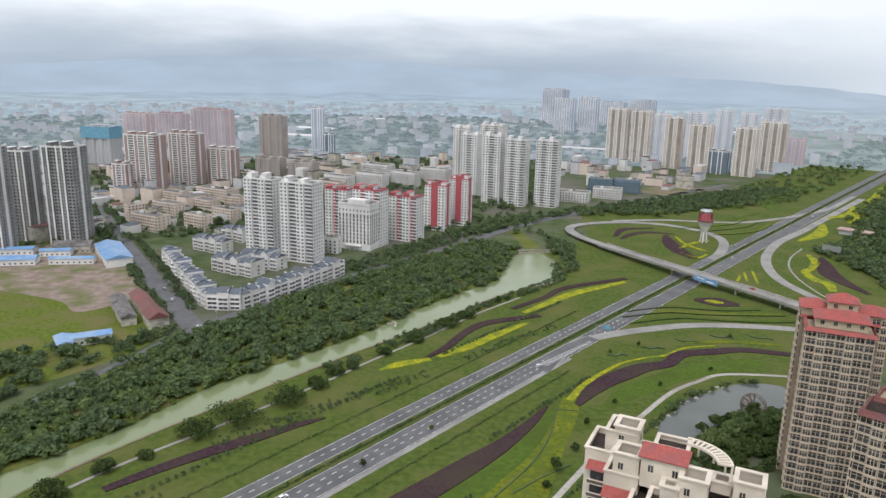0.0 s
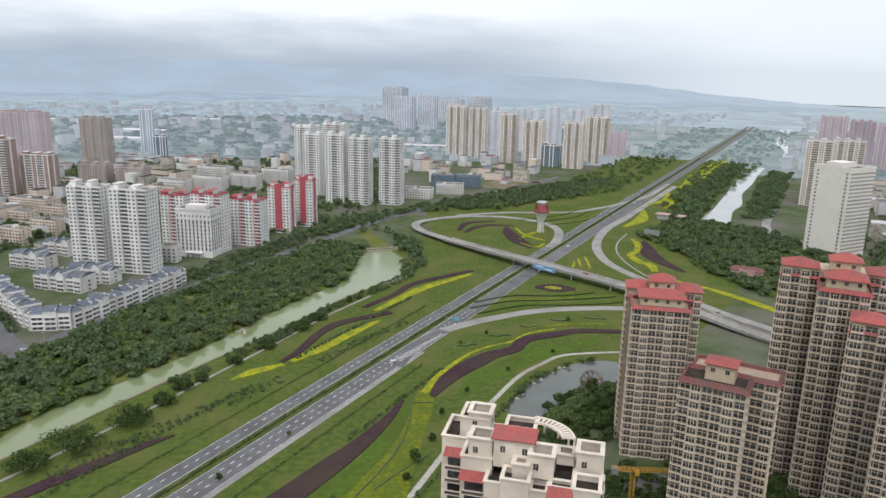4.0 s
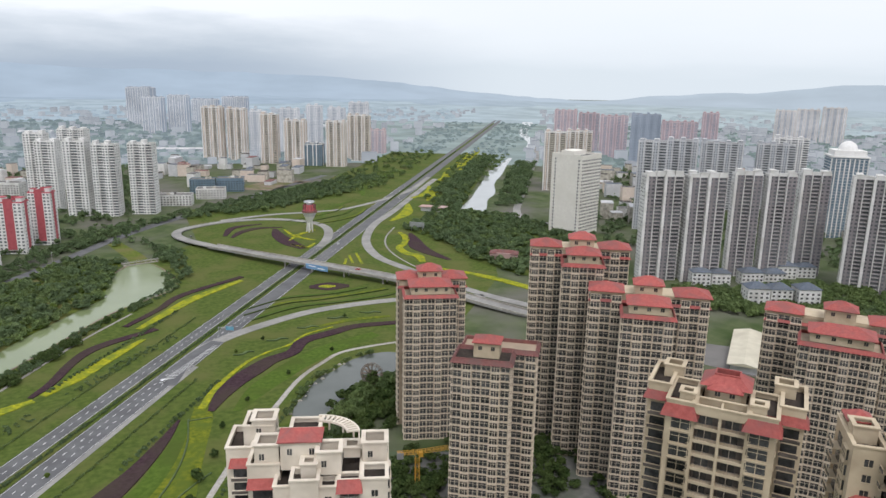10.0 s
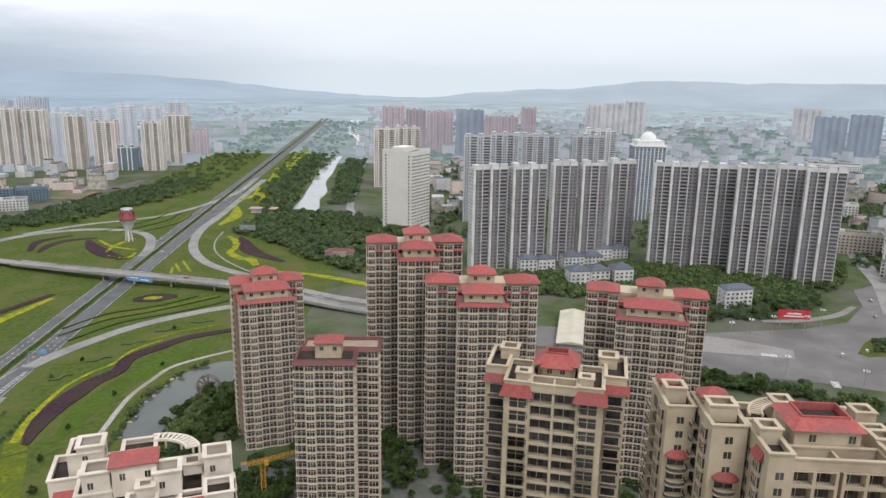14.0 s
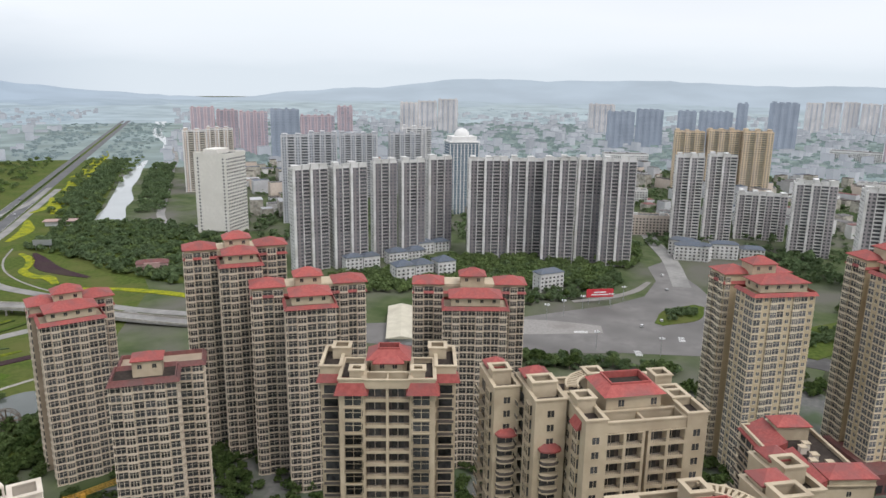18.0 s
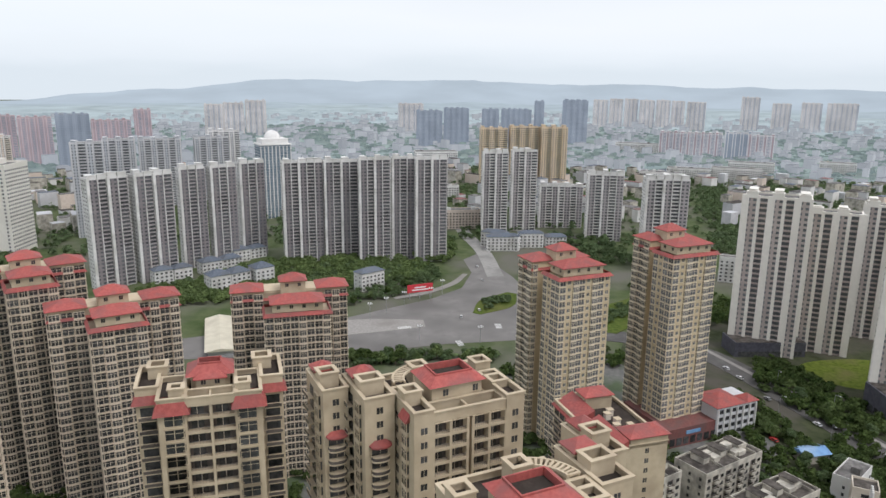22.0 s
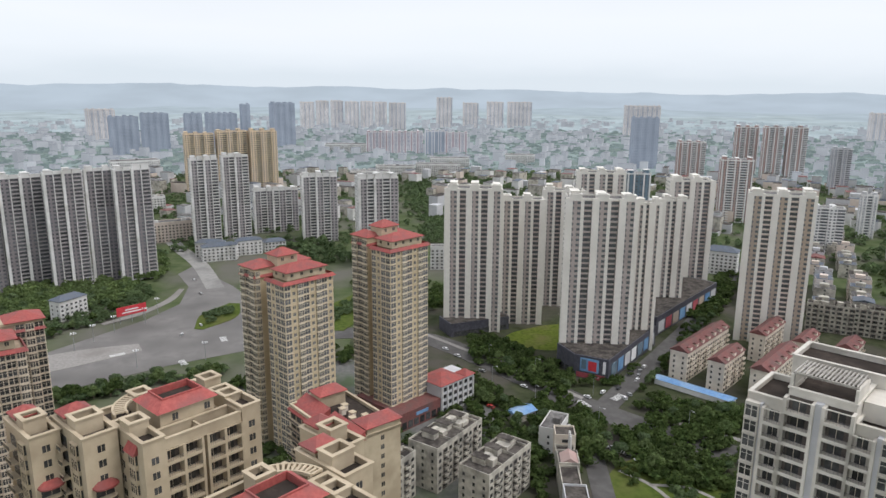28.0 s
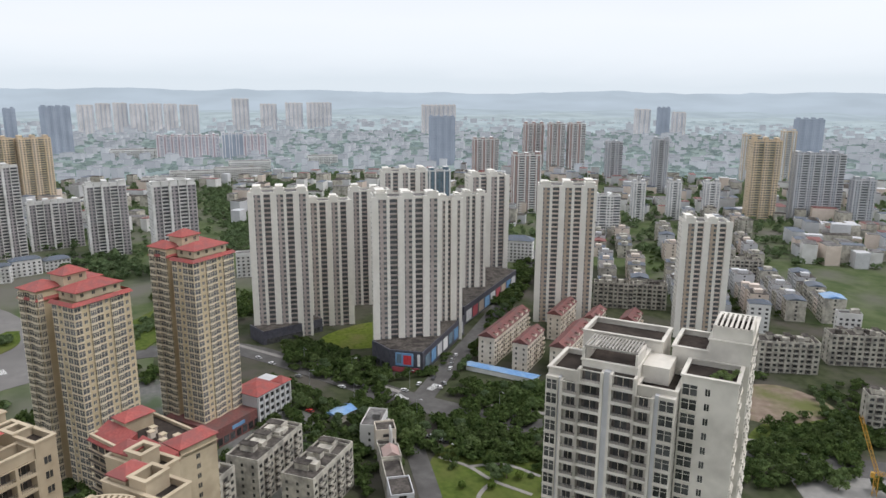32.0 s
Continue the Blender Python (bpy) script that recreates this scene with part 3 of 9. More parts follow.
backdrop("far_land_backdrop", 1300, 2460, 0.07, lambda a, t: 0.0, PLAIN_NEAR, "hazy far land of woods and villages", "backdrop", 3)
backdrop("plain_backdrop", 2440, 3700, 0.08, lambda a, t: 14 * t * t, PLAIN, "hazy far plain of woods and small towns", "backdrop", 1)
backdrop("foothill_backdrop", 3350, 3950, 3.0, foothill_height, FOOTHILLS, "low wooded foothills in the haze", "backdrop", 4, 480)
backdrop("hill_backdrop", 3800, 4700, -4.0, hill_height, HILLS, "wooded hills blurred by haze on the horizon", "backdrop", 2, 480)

# Lawns of the river park on both sides of the highway.
patch("park_lawn", [along(-140, -325), along(240, -322), along(500, -345), along(620, -330), along(760, -420), along(900, -340), along(1450, -330), along(1450, -120), along(900, -110), along(700, -60), along(560, -40), along(420, -60), along(330, -75), along(200, -85), along(60, -100), along(-140, -110)],
      0.10, GRASS, "mown green lawns of a riverside park", "lawn", round_edge=False)
# the highway
for name, n0, n1 in (("highway_north", -217.5, -208.5), ("highway_south", -203.0, -190.5)):
    ribbon(name, [along(q, (n0 + n1) / 2) for q in (-160, 100, 400, 700, 1200, 2000, 3300)], n1 - n0, 0.22, ASPHALT, "worn grey asphalt carriageway with dashed white lines", "road", thick=0.2)
ribbon("median_strip", [along(q, -205.75) for q in (-160, 100, 400, 700, 1200, 2000, 2400)], 5.3, 0.30, GRASS, "grassy central reservation with clipped shrubs", "verge", thick=0.25)
ribbon("highway_shoulder", [along(q, -189.2) for q in (-160, 100, 300, 345)], 2.6, 0.16, CONCRETE_ROAD, "pale concrete shoulder", "road", thick=0.1)
s = Shape()
for q in range(-120, 620, 6):
    for n in (-213.0, -198.9, -194.9):
        if 430 < q < 560:
            continue
        a, b = along(q, n), along(q + 2.4, n)
        ox, oy = 0.768 * 0.16, -0.64 * 0.16
        s.face([(a[0] - ox, a[1] - oy, 0.245), (a[0] + ox, a[1] + oy, 0.245), (b[0] + ox, b[1] + oy, 0.245), (b[0] - ox, b[1] - oy, 0.245)], PAINT)
for n in (-217.1, -208.9, -202.6, -190.9):
    for q in range(-120, 1000, 40):
        a, b = along(q, n), along(q + 40, n)
        ox, oy = 0.768 * 0.09, -0.64 * 0.09
        s.face([(a[0] - ox, a[1] - oy, 0.245), (a[0] + ox, a[1] + oy, 0.245), (b[0] + ox, b[1] + oy, 0.245), (b[0] - ox, b[1] - oy, 0.245)], PAINT)
for i in range(24):
    k = i / 23
    px, py, half = 59 + 33 * k, 376 + 36 * k, 2.6 - 1.4 * k
    ax, ay = 0.90 * half, -0.44 * half
    s.face([(px - ax - 0.16, py - ay - 0.19, 0.36), (px + ax - 0.16, py + ay - 0.19, 0.36), (px + ax + 0.16, py + ay + 0.19, 0.36), (px - ax + 0.16, py - ay + 0.19, 0.36)], PAINT)
thing("lane_markings", Matrix(), "dashed white lane lines and a striped merge wedge", "road marking", kind="stuff", mesh=s)

# the river with its banks
RIVER_FAR = [(-196, 228), (-166, 268), (-144, 300), (-120, 343), (-86, 380), (-55, 415), (-9, 481), (17, 511), (42, 540), (57, 598), (74, 628)]
RIVER_NEAR = [(-172, 214), (-153, 252), (-133, 281), (-103, 320), (-66, 366), (-38, 399), (-5, 438), (21, 472), (49, 506), (95, 545), (98, 591), (92, 625)]
patch("river", RIVER_FAR + RIVER_NEAR[::-1], 0.16, WATER, "still murky green river water", "river")
ribbon("river_bank_north", RIVER_FAR, 1.4, 0.35, DIRT, "low earth river bank under the trees", "river bank", thick=0.5)
ribbon("river_bank_south", RIVER_NEAR, 1.4, 0.35, DIRT, "low earth river bank under the trees", "river bank", thick=0.45)
ribbon("side_channel", [(82, 625), (84, 650), (78, 690), (72, 730)], [16, 15, 14, 12], 0.14, MEADOW, "dry grassy channel above the weir", "channel")
ribbon("far_river", [(466, 706), (484, 729), (520, 772), (556, 812), (612, 886), (681, 968), (760, 1056), (838, 1140)], [30, 31, 23, 28, 20, 25, 15, 8], 0.14, WATER_PALE, "pale river reach, mirrored sky put into its colour", "river")
ribbon("far_river", [(1000, 1290), (1033, 1321), (1090, 1400), (1230, 1620), (1420, 1850), (1646, 2134), (1918, 2435)], [16, 27, 20, 24, 30, 40, 46], 0.15, WATER_PALE, "broad pale river reach, mirrored sky put into its colour", "river")
patch("pond", [(103, 294), (103, 308), (117, 326), (128, 339), (140, 345), (154, 354), (169, 357), (181, 353), (186, 338), (174, 326), (160, 324), (146, 322), (132, 311), (119, 296)], 0.16, POND_WATER, "grey garden pond below the towers", "pond")
ribbon("garden_path", [(40, 238), (48, 250), (72, 285), (99, 319), (120, 344), (138, 358), (156, 368), (189, 367), (205, 362)], 2.6, 0.2, STONE, "pale winding concrete garden path", "path", thick=0.1)
ribbon("river_path", [(-150, 236), (-128, 266), (-98, 300), (-60, 346), (-38, 376), (-8, 414), (24, 458), (58, 497)], 1.8, 0.2, PAVING, "pale footpath along the river", "path", thick=0.1)
# planted beds
for pts, w in (([(-34, 216), (-16, 237), (2.5, 257), (16, 272), (30, 288), (44, 308), (54, 325)], [12, 13, 12, 11, 8, 5, 1]),
               ([(69, 327), (78, 342), (90, 356), (102, 366), (114, 375), (129, 381), (141, 395), (162, 400.5), (180, 404), (206, 398)], [3, 8, 10.5, 11.5, 10, 8, 8, 8, 7, 6]),
               ([(-5.5, 384), (5, 399), (18, 426), (33, 443), (67, 458)], [3, 5, 6, 7, 5]), ([(50, 471), (75, 497), (96, 523), (147, 551)], [4, 5, 6, 5]),
               ([(-128, 246), (-112, 262), (-96, 276), (-80, 288), (-65, 300), (-52, 308)], [4, 6, 7, 7, 5, 1])):
    ribbon("purple_flower_bed", pts, w, 0.55, PURPLE_BED, "winding bed of dark purple foliage plants", "flower bed", thick=0.5)
for pts, w in (([(-31, 364), (-20, 373), (-4, 380)], [2, 7, 4]), ([(0, 384), (17, 400), (35, 420), (57, 443)], [4, 8, 7, 3]), ([(57, 463), (90, 500), (106, 515), (144, 541)], [4, 8, 8, 4]),
               ([(66, 332), (76, 350), (90, 367), (103, 380), (117, 388), (131, 393), (146, 405), (166, 410)], [4, 3.5, 2.6, 2.2, 1.8, 1.8, 1.8, 1])):
    ribbon("yellow_flower_bed", pts, w, 0.4, YELLOW_BED, "strip of yellow flowering ground cover", "flower bed", thick=0.35)
ribbon("yellow_meadow", [(2, 204), (18, 228), (28, 240), (34, 252), (46, 276), (56, 300), (64, 323), (66, 336)], [20, 23, 24, 21, 13, 10, 10, 5], 0.22, YELLOW_MEADOW, "mottled yellow-green flower meadow", "flower bed", thick=0.15)
ribbon("yellow_meadow", [(150, 414), (180, 417), (208, 412)], [2, 5, 3], 0.3, YELLOW_MEADOW, "mottled yellow-green flower meadow", "flower bed", thick=0.2)
ribbon("light_lawn", [(-26, 204), (-6, 226), (6, 240), (16, 254), (33, 273), (43, 290), (50, 304), (56, 324)], [12, 14, 15, 14, 12, 11, 8, 2], 0.17, GRASS_LIGHT, "bright green clipped ground cover", "lawn")
ribbon("light_lawn", [(80, 322), (98, 342), (124, 362), (150, 376), (185, 386)], [4, 12, 14, 14, 8], 0.17, GRASS_LIGHT, "bright green clipped ground cover", "lawn")
for pts in ([(22, 246), (41, 274), (52, 299), (58, 324)], [(58, 322), (68, 321)], [(30, 250), (44, 263), (56, 272)]):
    ribbon("low_hedge", pts, 0.7, 0.55, LEAF_DARK, "knee-high clipped hedge along the meadow", "hedge", thick=0.5)

# the interchange: a bridge over the highway, its loop and its slip roads
ribbon("overpass", [(330, 268), (302, 345), (280, 392), (247, 472), (204, 542), (176, 594), (149, 650)], 11, [0.4, 1.2, 3.0, 5.5, 6.5, 5.5, 4.0], CONCRETE_ROAD, "concrete road bridge deck over the highway", "bridge", thick=1.3)
ribbon("loop_ramp", [(149, 650), (134, 690), (131, 722), (145, 748), (188, 768), (237, 762), (270, 730), (276, 695), (262, 655), (240, 618)], 9, [4.0, 3.0, 2.2, 1.5, 0.9, 0.6, 0.5, 0.4, 0.3, 0.26], CONCRETE_ROAD, "curved concrete loop ramp", "road", thick=1.0)
ribbon("slip_road_north", [(188, 775), (247, 786), (300, 781), (350, 790), (459, 862), (560, 975)], 7, [0.9, 0.6, 0.4, 0.3, 0.24, 0.24], CONCRETE_ROAD, "concrete slip road", "road", thick=0.6)
ribbon("slip_road_east", [(560, 955), (440, 815), (374, 738), (325, 683), (287, 620), (271, 562), (275, 512), (290, 430), (312, 372), (340, 300)], 8.5, [0.24, 0.26, 0.3, 0.3, 0.3, 0.3, 0.3, 0.3, 0.3, 0.3], CONCRETE_ROAD, "curved concrete slip road", "road", thick=0.2)
ribbon("merge_lane", [(58, 367), (68, 388), (78, 402.5), (95, 418.5)], [6, 7.4, 8.3, 8.7], 0.33, ASPHALT, "dark asphalt merge lane with a striped wedge", "road", thick=0.15)
ribbon("slip_road_south", [(60, 370), (77, 402), (94, 418), (127, 434), (172, 446), (231, 441), (290, 420)], [6, 8, 8.5, 8.5, 8.5, 8.5, 8.5], 0.3, CONCRETE_ROAD, "curved concrete slip road", "road", thick=0.2)
for side in (-5.3, 5.3):
    ribbon("bridge_parapet", [(302, 345), (280, 392), (247, 472), (204, 542), (176, 594), (149, 650)], 0.35, [2.3, 4.0, 6.5, 7.5, 6.5, 5.0], STONE, "low concrete bridge parapet", "parapet", thick=1.2, side=side)
s = Shape()
for px, py, pz in ((240, 484, 4.4), (221, 515, 4.8), (190, 567, 4.9), (204, 542, 5.1)):
    for o in (-3, 3):
        s.cyl(px + o * 0.85, py + o * 0.5, 0, pz, 0.7, 0.7, STONE)
thing("bridge_pier", Matrix(), "round concrete piers under the road bridge", "bridge pier", kind="structure", mesh=s)
# town streets
patch("town_ground", [(300, 20), (470, 10), (520, -120), (560, -330), (420, -330), (330, -420), (180, -380), (150, -240), (196, -120), (230, -40)], 0.05, TOWN_GROUND, "dark ground of yards and planting between the streets", "ground", round_edge=False)
ribbon("riverside_road", [(-230, 250), (-179, 347), (-150, 420), (-112, 480), (-71, 537), (-23, 603), (30, 672), (93, 755), (180, 840), (262, 916), (420, 1060)], 11, 0.2, ASPHALT, "riverside street with parked cars", "street", thick=0.15)
ribbon("north_street", [(-420, 850), (-323, 692), (-229, 542), (-153, 424)], 14, 0.24, ASPHALT, "wide street lined with trees", "street", thick=0.15)
patch("plaza", [(296, 336), (318, 348), (352, 282), (392, 232), (424, 196), (452, 176), (486, 152), (520, 138), (566, 142), (606, 160), (640, 152), (602, 132), (566, 108), (530, 88), (470, 56), (452, 40), (432, 44), (420, 76), (400, 116), (376, 152), (352, 196), (326, 262)], 0.2, JUNCTION, "broad pale grey junction", "junction", round_edge=False)
ribbon("boulevard", [(440, 60), (446, 30), (445, 0), (431, -38), (367, -84), (321, -114), (273, -162), (225, -225), (170, -300)], [20, 20, 20, 18, 18, 18, 16, 16, 16], 0.24, TOWN_ASPHALT, "boulevard of grey asphalt", "street", thick=0.15)
ribbon("east_street", [(321, -114), (357, -144), (446, -219), (540, -290), (700, -420), (1000, -640)], 12, 0.28, TOWN_ASPHALT, "street between the estates", "street", thick=0.15)
ribbon("plaza_arm", [(560, 120), (640, 150), (720, 190), (820, 230)], 14, 0.28, CONCRETE_ROAD, "pale town street", "street", thick=0.15)
ribbon("east_river_road", [(1096, 1395), (900, 1135), (785, 1002), (638, 831), (560, 738), (520, 690), (496, 650), (492, 620), (520, 596)], 9, 0.26, CONCRETE_ROAD, "pale curving street above the far river", "street", thick=0.15)
patch("building_plot", [(-168, 410), (-215, 490), (-262, 570), (-310, 640), (-420, 600), (-400, 420), (-300, 330), (-215, 330)], 0.1, MEADOW, "rough grass on an empty building plot", "field")
patch("bare_plot", [(-214, 492), (-258, 566), (-306, 634), (-400, 600), (-390, 520), (-318, 492), (-262, 470), (-236, 448)], 0.2, SITE_EARTH, "bare brown earth of a building plot", "bare earth")


# ---- tall buildings of the middle distance and beyond ----
STYLES = {
    # wall, pier or fin, glass, balcony, label, crown
    "concrete_tower": (RAW_CONCRETE, PALE_WALL, GLASS, None, "unfinished grey concrete residential tower", "plain"),
    "netted_tower": (GREY_WALL, GREY_WALL, GLASS_FAR, None, "unfinished tower with blue safety netting on top", "net"),
    "brick_tower": (BRICK_WALL, PALE_WALL, GLASS_FAR, PALE_WALL, "red-brown residential tower with pale vertical strips", "plain"),
    "brown_office": (ROSE_TAUPE, ROSE_TAUPE, GLASS_FAR, None, "brown stone office building", "plain"),
    "blue_tower": (GLASS_BLUE, PALE_WALL, GLASS_FAR, None, "blue glass tower with pale edges", "plain"),
    "white_tower": (PALE_WALL, PALE_WALL, GLASS_FAR, PALE_WALL, "white residential tower with rows of balconies", "gable"),
    "red_tower": (PALE_WALL, RED_PAINT, GLASS_FAR, PALE_WALL, "white apartment block with red strips and red roof caps", "red"),
    "red_panel_tower": (PALE_WALL, RED_PAINT, GLASS_FAR, PALE_WALL, "white apartment block with a broad red wall panel", "panel"),
    "beige_tower": (PINK_BEIGE, PALE_WALL, GLASS_FAR, PALE_CREAM, "beige residential tower with pale corners", "plain"),
    "grey_tower": (GREY_WALL, PALE_WALL, GLASS_FAR, PALE_WALL, "grey residential tower in the haze", "plain"),
    "dark_tower": (DARK_WALL, GREY_WALL, GLASS_FAR, GREY_WALL, "dark slate residential tower", "plain"),
    # ochre here stands for the shadow strips on the pale walls
    "pale_tower": (PALE_WALL, ORANGE_WALL, GLASS_FAR, PALE_WALL, "pale far residential tower", "plain"),
    "fin_tower": (MAUVE_WALL, WHITE_WALL, GLASS_MID, TAUPE_WALL, "grey-brown residential tower with tall white fins", "fins"),
    "orange_tower": (ORANGE_WALL, ORANGE_WALL, GLASS_FAR, BEIGE_WALL, "ochre residential tower with pale balconies", "plain"),
    "pale_fin_tower": (TAUPE_WALL, WHITE_WALL, GLASS_MID, WHITE_WALL, "grey and white residential tower", "fins"),
    "white_estate_tower": (ROSE_TAUPE, ESTATE_WHITE, GLASS_FAR, ROSE_TAUPE, "off-white residential tower with brown balcony strips", "blocks"),
    "striped_tower": (BROWN_WALL, ESTATE_WHITE, GLASS_FAR, PINK_BEIGE, "tan residential tower with a white side wall", "blocks"),
}


# materials of towers beyond the town, part of the backdrop: copies with the haze painted in as glow
HAZE_COPY = {ORANGE_WALL: HAZE_TAN, PALE_WALL: HAZE_PALE, BRICK_WALL: HAZE_BRICK, GREY_WALL: HAZE_SLATE, DARK_WALL: HAZE_SLATE, GLASS_FAR: HAZE_GLASS, GLASS_BLUE: HAZE_SLATE, PINK_BEIGE: HAZE_PALE, PALE_CREAM: HAZE_PALE, BROWN_WALL: HAZE_BRICK}


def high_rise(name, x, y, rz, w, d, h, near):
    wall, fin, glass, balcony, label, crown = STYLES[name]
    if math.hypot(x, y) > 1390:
        wall, fin, glass, balcony = (HAZE_COPY.get(q, q) for q in (wall, fin, glass, balcony))
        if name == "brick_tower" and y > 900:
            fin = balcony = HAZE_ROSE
    fh = 3.0
    floors = max(4, int(h / fh))
    h = floors * fh
    root = thing(name, pose(x, y, 0, 0, 0, rz), label, "tower block" if h > 40 else "building", name.replace("_", " ") + "s")
    bays = max(3, int(round(w / 7.0)))
    bw = w / bays
    x0, y0 = -w / 2, -d / 2
    s = Shape()
    outline = []
    for i in range(bays):
        q = 0.0 if i % 2 == 0 else 1.5
        outline += [(x0 + i * bw, y0 + q), (x0 + (i + 1) * bw, y0 + q)]
    outline += [(-p[0], -p[1]) for p in outline]
    s.prism(outline, 0, h, wall)
    part("wall", s, root)
    s = Shape()
    s.rim(x0 - 0.2, -x0 + 0.2, y0 + 1.2, -y0 - 1.2, h, h + 1.3, 0.4, fin)
    part("parapet", s, root)
    s = Shape()
    s.box(x0 + 0.3, -x0 - 0.3, y0 + 1.8, -y0 - 1.8, h + 0.01, h + 0.25, ROOF_GREY)
    part("roof", s, root)
    # lift houses and crowns
    rnd = random.Random(int(x * 7 + y))
    for i in range(0, bays, 2):
        s = Shape()
        cx = x0 + (i + 0.5) * bw
        hh = rnd.uniform(2.6, 4.6)
        s.box(cx - bw * 0.32, cx + bw * 0.32, y0 * 0.45, -y0 * 0.5, h + 0.2, h + hh, fin if crown in ("fins", "blocks", "gable") else wall)
        s.box(cx - bw * 0.36, cx + bw * 0.36, y0 * 0.5, -y0 * 0.55, h + hh, h + hh + 0.35, fin)
        part("lift_house", s, root)
    if crown == "red":
        for i in range(0, bays, 2):
            s = Shape()
            cx = x0 + (i + 0.5) * bw
            s.box(cx - bw * 0.3, cx + bw * 0.3, y0 - 0.02, y0 + 3, h, h + 3.2, RED_PAINT)
            s.hip(cx - bw * 0.3, cx + bw * 0.3, y0, y0 + 3, h + 3.2, 1.4, RED_TILE)
            part("red_cap", s, root)
    if crown == "net":
        s = Shape()
        s.rim(x0 - 0.6, -x0 + 0.6, y0 - 0.6, -y0 + 0.6, h - 14, h + 3, 0.3, BLUE_NET)
        part("safety_net", s, root)
    if crown == "gable":
        for i in range(0, bays, 2):
            s = Shape()
            a = x0 + i * bw
            s.solid([(a, y0, h), (a + bw, y0, h), (a + bw / 2, y0, h + 3.5), (a, y0 + 4, h), (a + bw, y0 + 4, h), (a + bw / 2, y0 + 4, h + 3.5)], [(0, 1, 2), (3, 5, 4), (0, 2, 5, 3), (1, 4, 5, 2)], fin)
            part("gable", s, root)
    if crown in ("fins", "blocks"):
        for i in range(bays + 1):
            s = Shape()
            a = x0 + i * bw
            wide = 1.0 if crown == "fins" else 1.7
            proud = 1.9 if crown == "fins" else 0.7
            if crown == "blocks":
                wide = 1.9 if i % 2 == 0 else 0.9
            if i == 0 or crown == "blocks" or bays > 3 and i == bays // 2:
                s.box(a - wide, a + wide, y0 - proud, y0 + 1.2, 0, h + 1.6, fin)
                part("fin", s, root)
        s = Shape()
        s.box(x0 - 0.5, x0 - 0.05, y0 + 1, -y0 - 2, 0, h + 1.5, fin)
        part("end_wall", s, root)
        s = Shape()
        s.box(-x0 + 0.05, -x0 + 0.5, y0 + 1, -y0 - 2, 0, h + 1.5, fin)
        part("end_wall", s, root)
    if crown == "fins":
        for i in range(bays):
            s = Shape()
            a = x0 + i * bw
            top = h + rnd.uniform(2.4, 5.6)
            s.rim(a + 0.4, a + bw - 0.5, y0 + 0.4, y0 + 5.5, h, top - 0.5, 0.5, fin)
            s.box(a + 0.1, a + bw - 0.2, y0 + 0.1, y0 + 1.3, top - 0.5, top, fin)
            part("roof_frame", s, root, label="white roof frame")
            s = Shape()
            s.box(a - 0.3, a + 0.3, y0 - 0.9, y0 + 1.6, 0, h + 0.8, fin)
            part("rib", s, root, label="narrow white rib")
    if crown == "blocks":
        for i in range(0, bays, 2):
            s = Shape()
            a = x0 + i * bw
            s.rim(a + 0.3, a + bw - 0.3, y0 - 0.4, y0 + 5, h, h + 3.4, 0.45, fin, 0.25)
            part("roof_screen", s, root)
        for i in range(1, bays, 2):
            a = x0 + i * bw
            for f in (y0 + 1.5, -y0 - 1.5):
                s = Shape()
                s.box(a + 0.1, a + bw - 0.1, f - 0.03, f + 0.03, 0.2, h - 0.4, BROWN_WALL)
                part("brown_strip", s, root, label="brown tiled strip")
    if crown == "red":
        s = Shape()
        for i in range(1, bays, 2):
            a = x0 + i * bw
            s.box(a + bw * 0.2, a + bw * 0.45, y0 + 0.2, y0 + 1.6, 0, h + 0.5, RED_PAINT)
        part("red_strip", s, root)

    if crown == "panel":
        for side in (-1, 1):
            s = Shape()
            s.box(-w * 0.17, w * 0.17, *sorted((side * (d / 2 + 0.02), side * (d / 2 + 0.35))), 4, h + 4.0, RED_PAINT)
            part("red_panel", s, root, label="broad red wall panel")
        for side in (-1, 1):
            s = Shape()
            s.box(*sorted((side * (w / 2 + 0.02), side * (w / 2 + 0.3))), -2.2, 2.2, 4, h + 2.0, RED_PAINT)
            part("red_panel", s, root, label="broad red wall panel")
    if crown == "plain" and fin is not wall:
        s = Shape()
        for i in range(bays):
            if i % 2 == 0:
                for a in (x0 + i * bw + 0.9, x0 + (i + 1) * bw - 0.9):
                    s.box(a - 0.75, a + 0.75, y0 - 0.3, y0 - 0.01, 0, h + 2.2, fin)
                    s.box(a - 0.75, a + 0.75, -y0 + 0.01, -y0 + 0.3, 0, h + 2.2, fin)
        for side in (-1, 1):
            s.box(*sorted((side * (w / 2 + 0.01), side * (w / 2 + 0.3))), -1.6, 1.6, 0, h + 1.2, fin)
        part("pale_strip", s, root, label="pale vertical wall strips")
    if crown == "gable":
        # shade of the recessed bays, painted as grey strips on the wall
        for i in range(1, bays, 2):
            s = Shape()
            a = x0 + i * bw
            s.box(a + 0.1, a + bw - 0.1, y0 + 1.47, y0 + 1.53, 0.2, h - 0.3, TAUPE_WALL)
            part("grey_strip", s, root, label="grey strip painted as recess shade")
    far = math.hypot(x, y) > 900

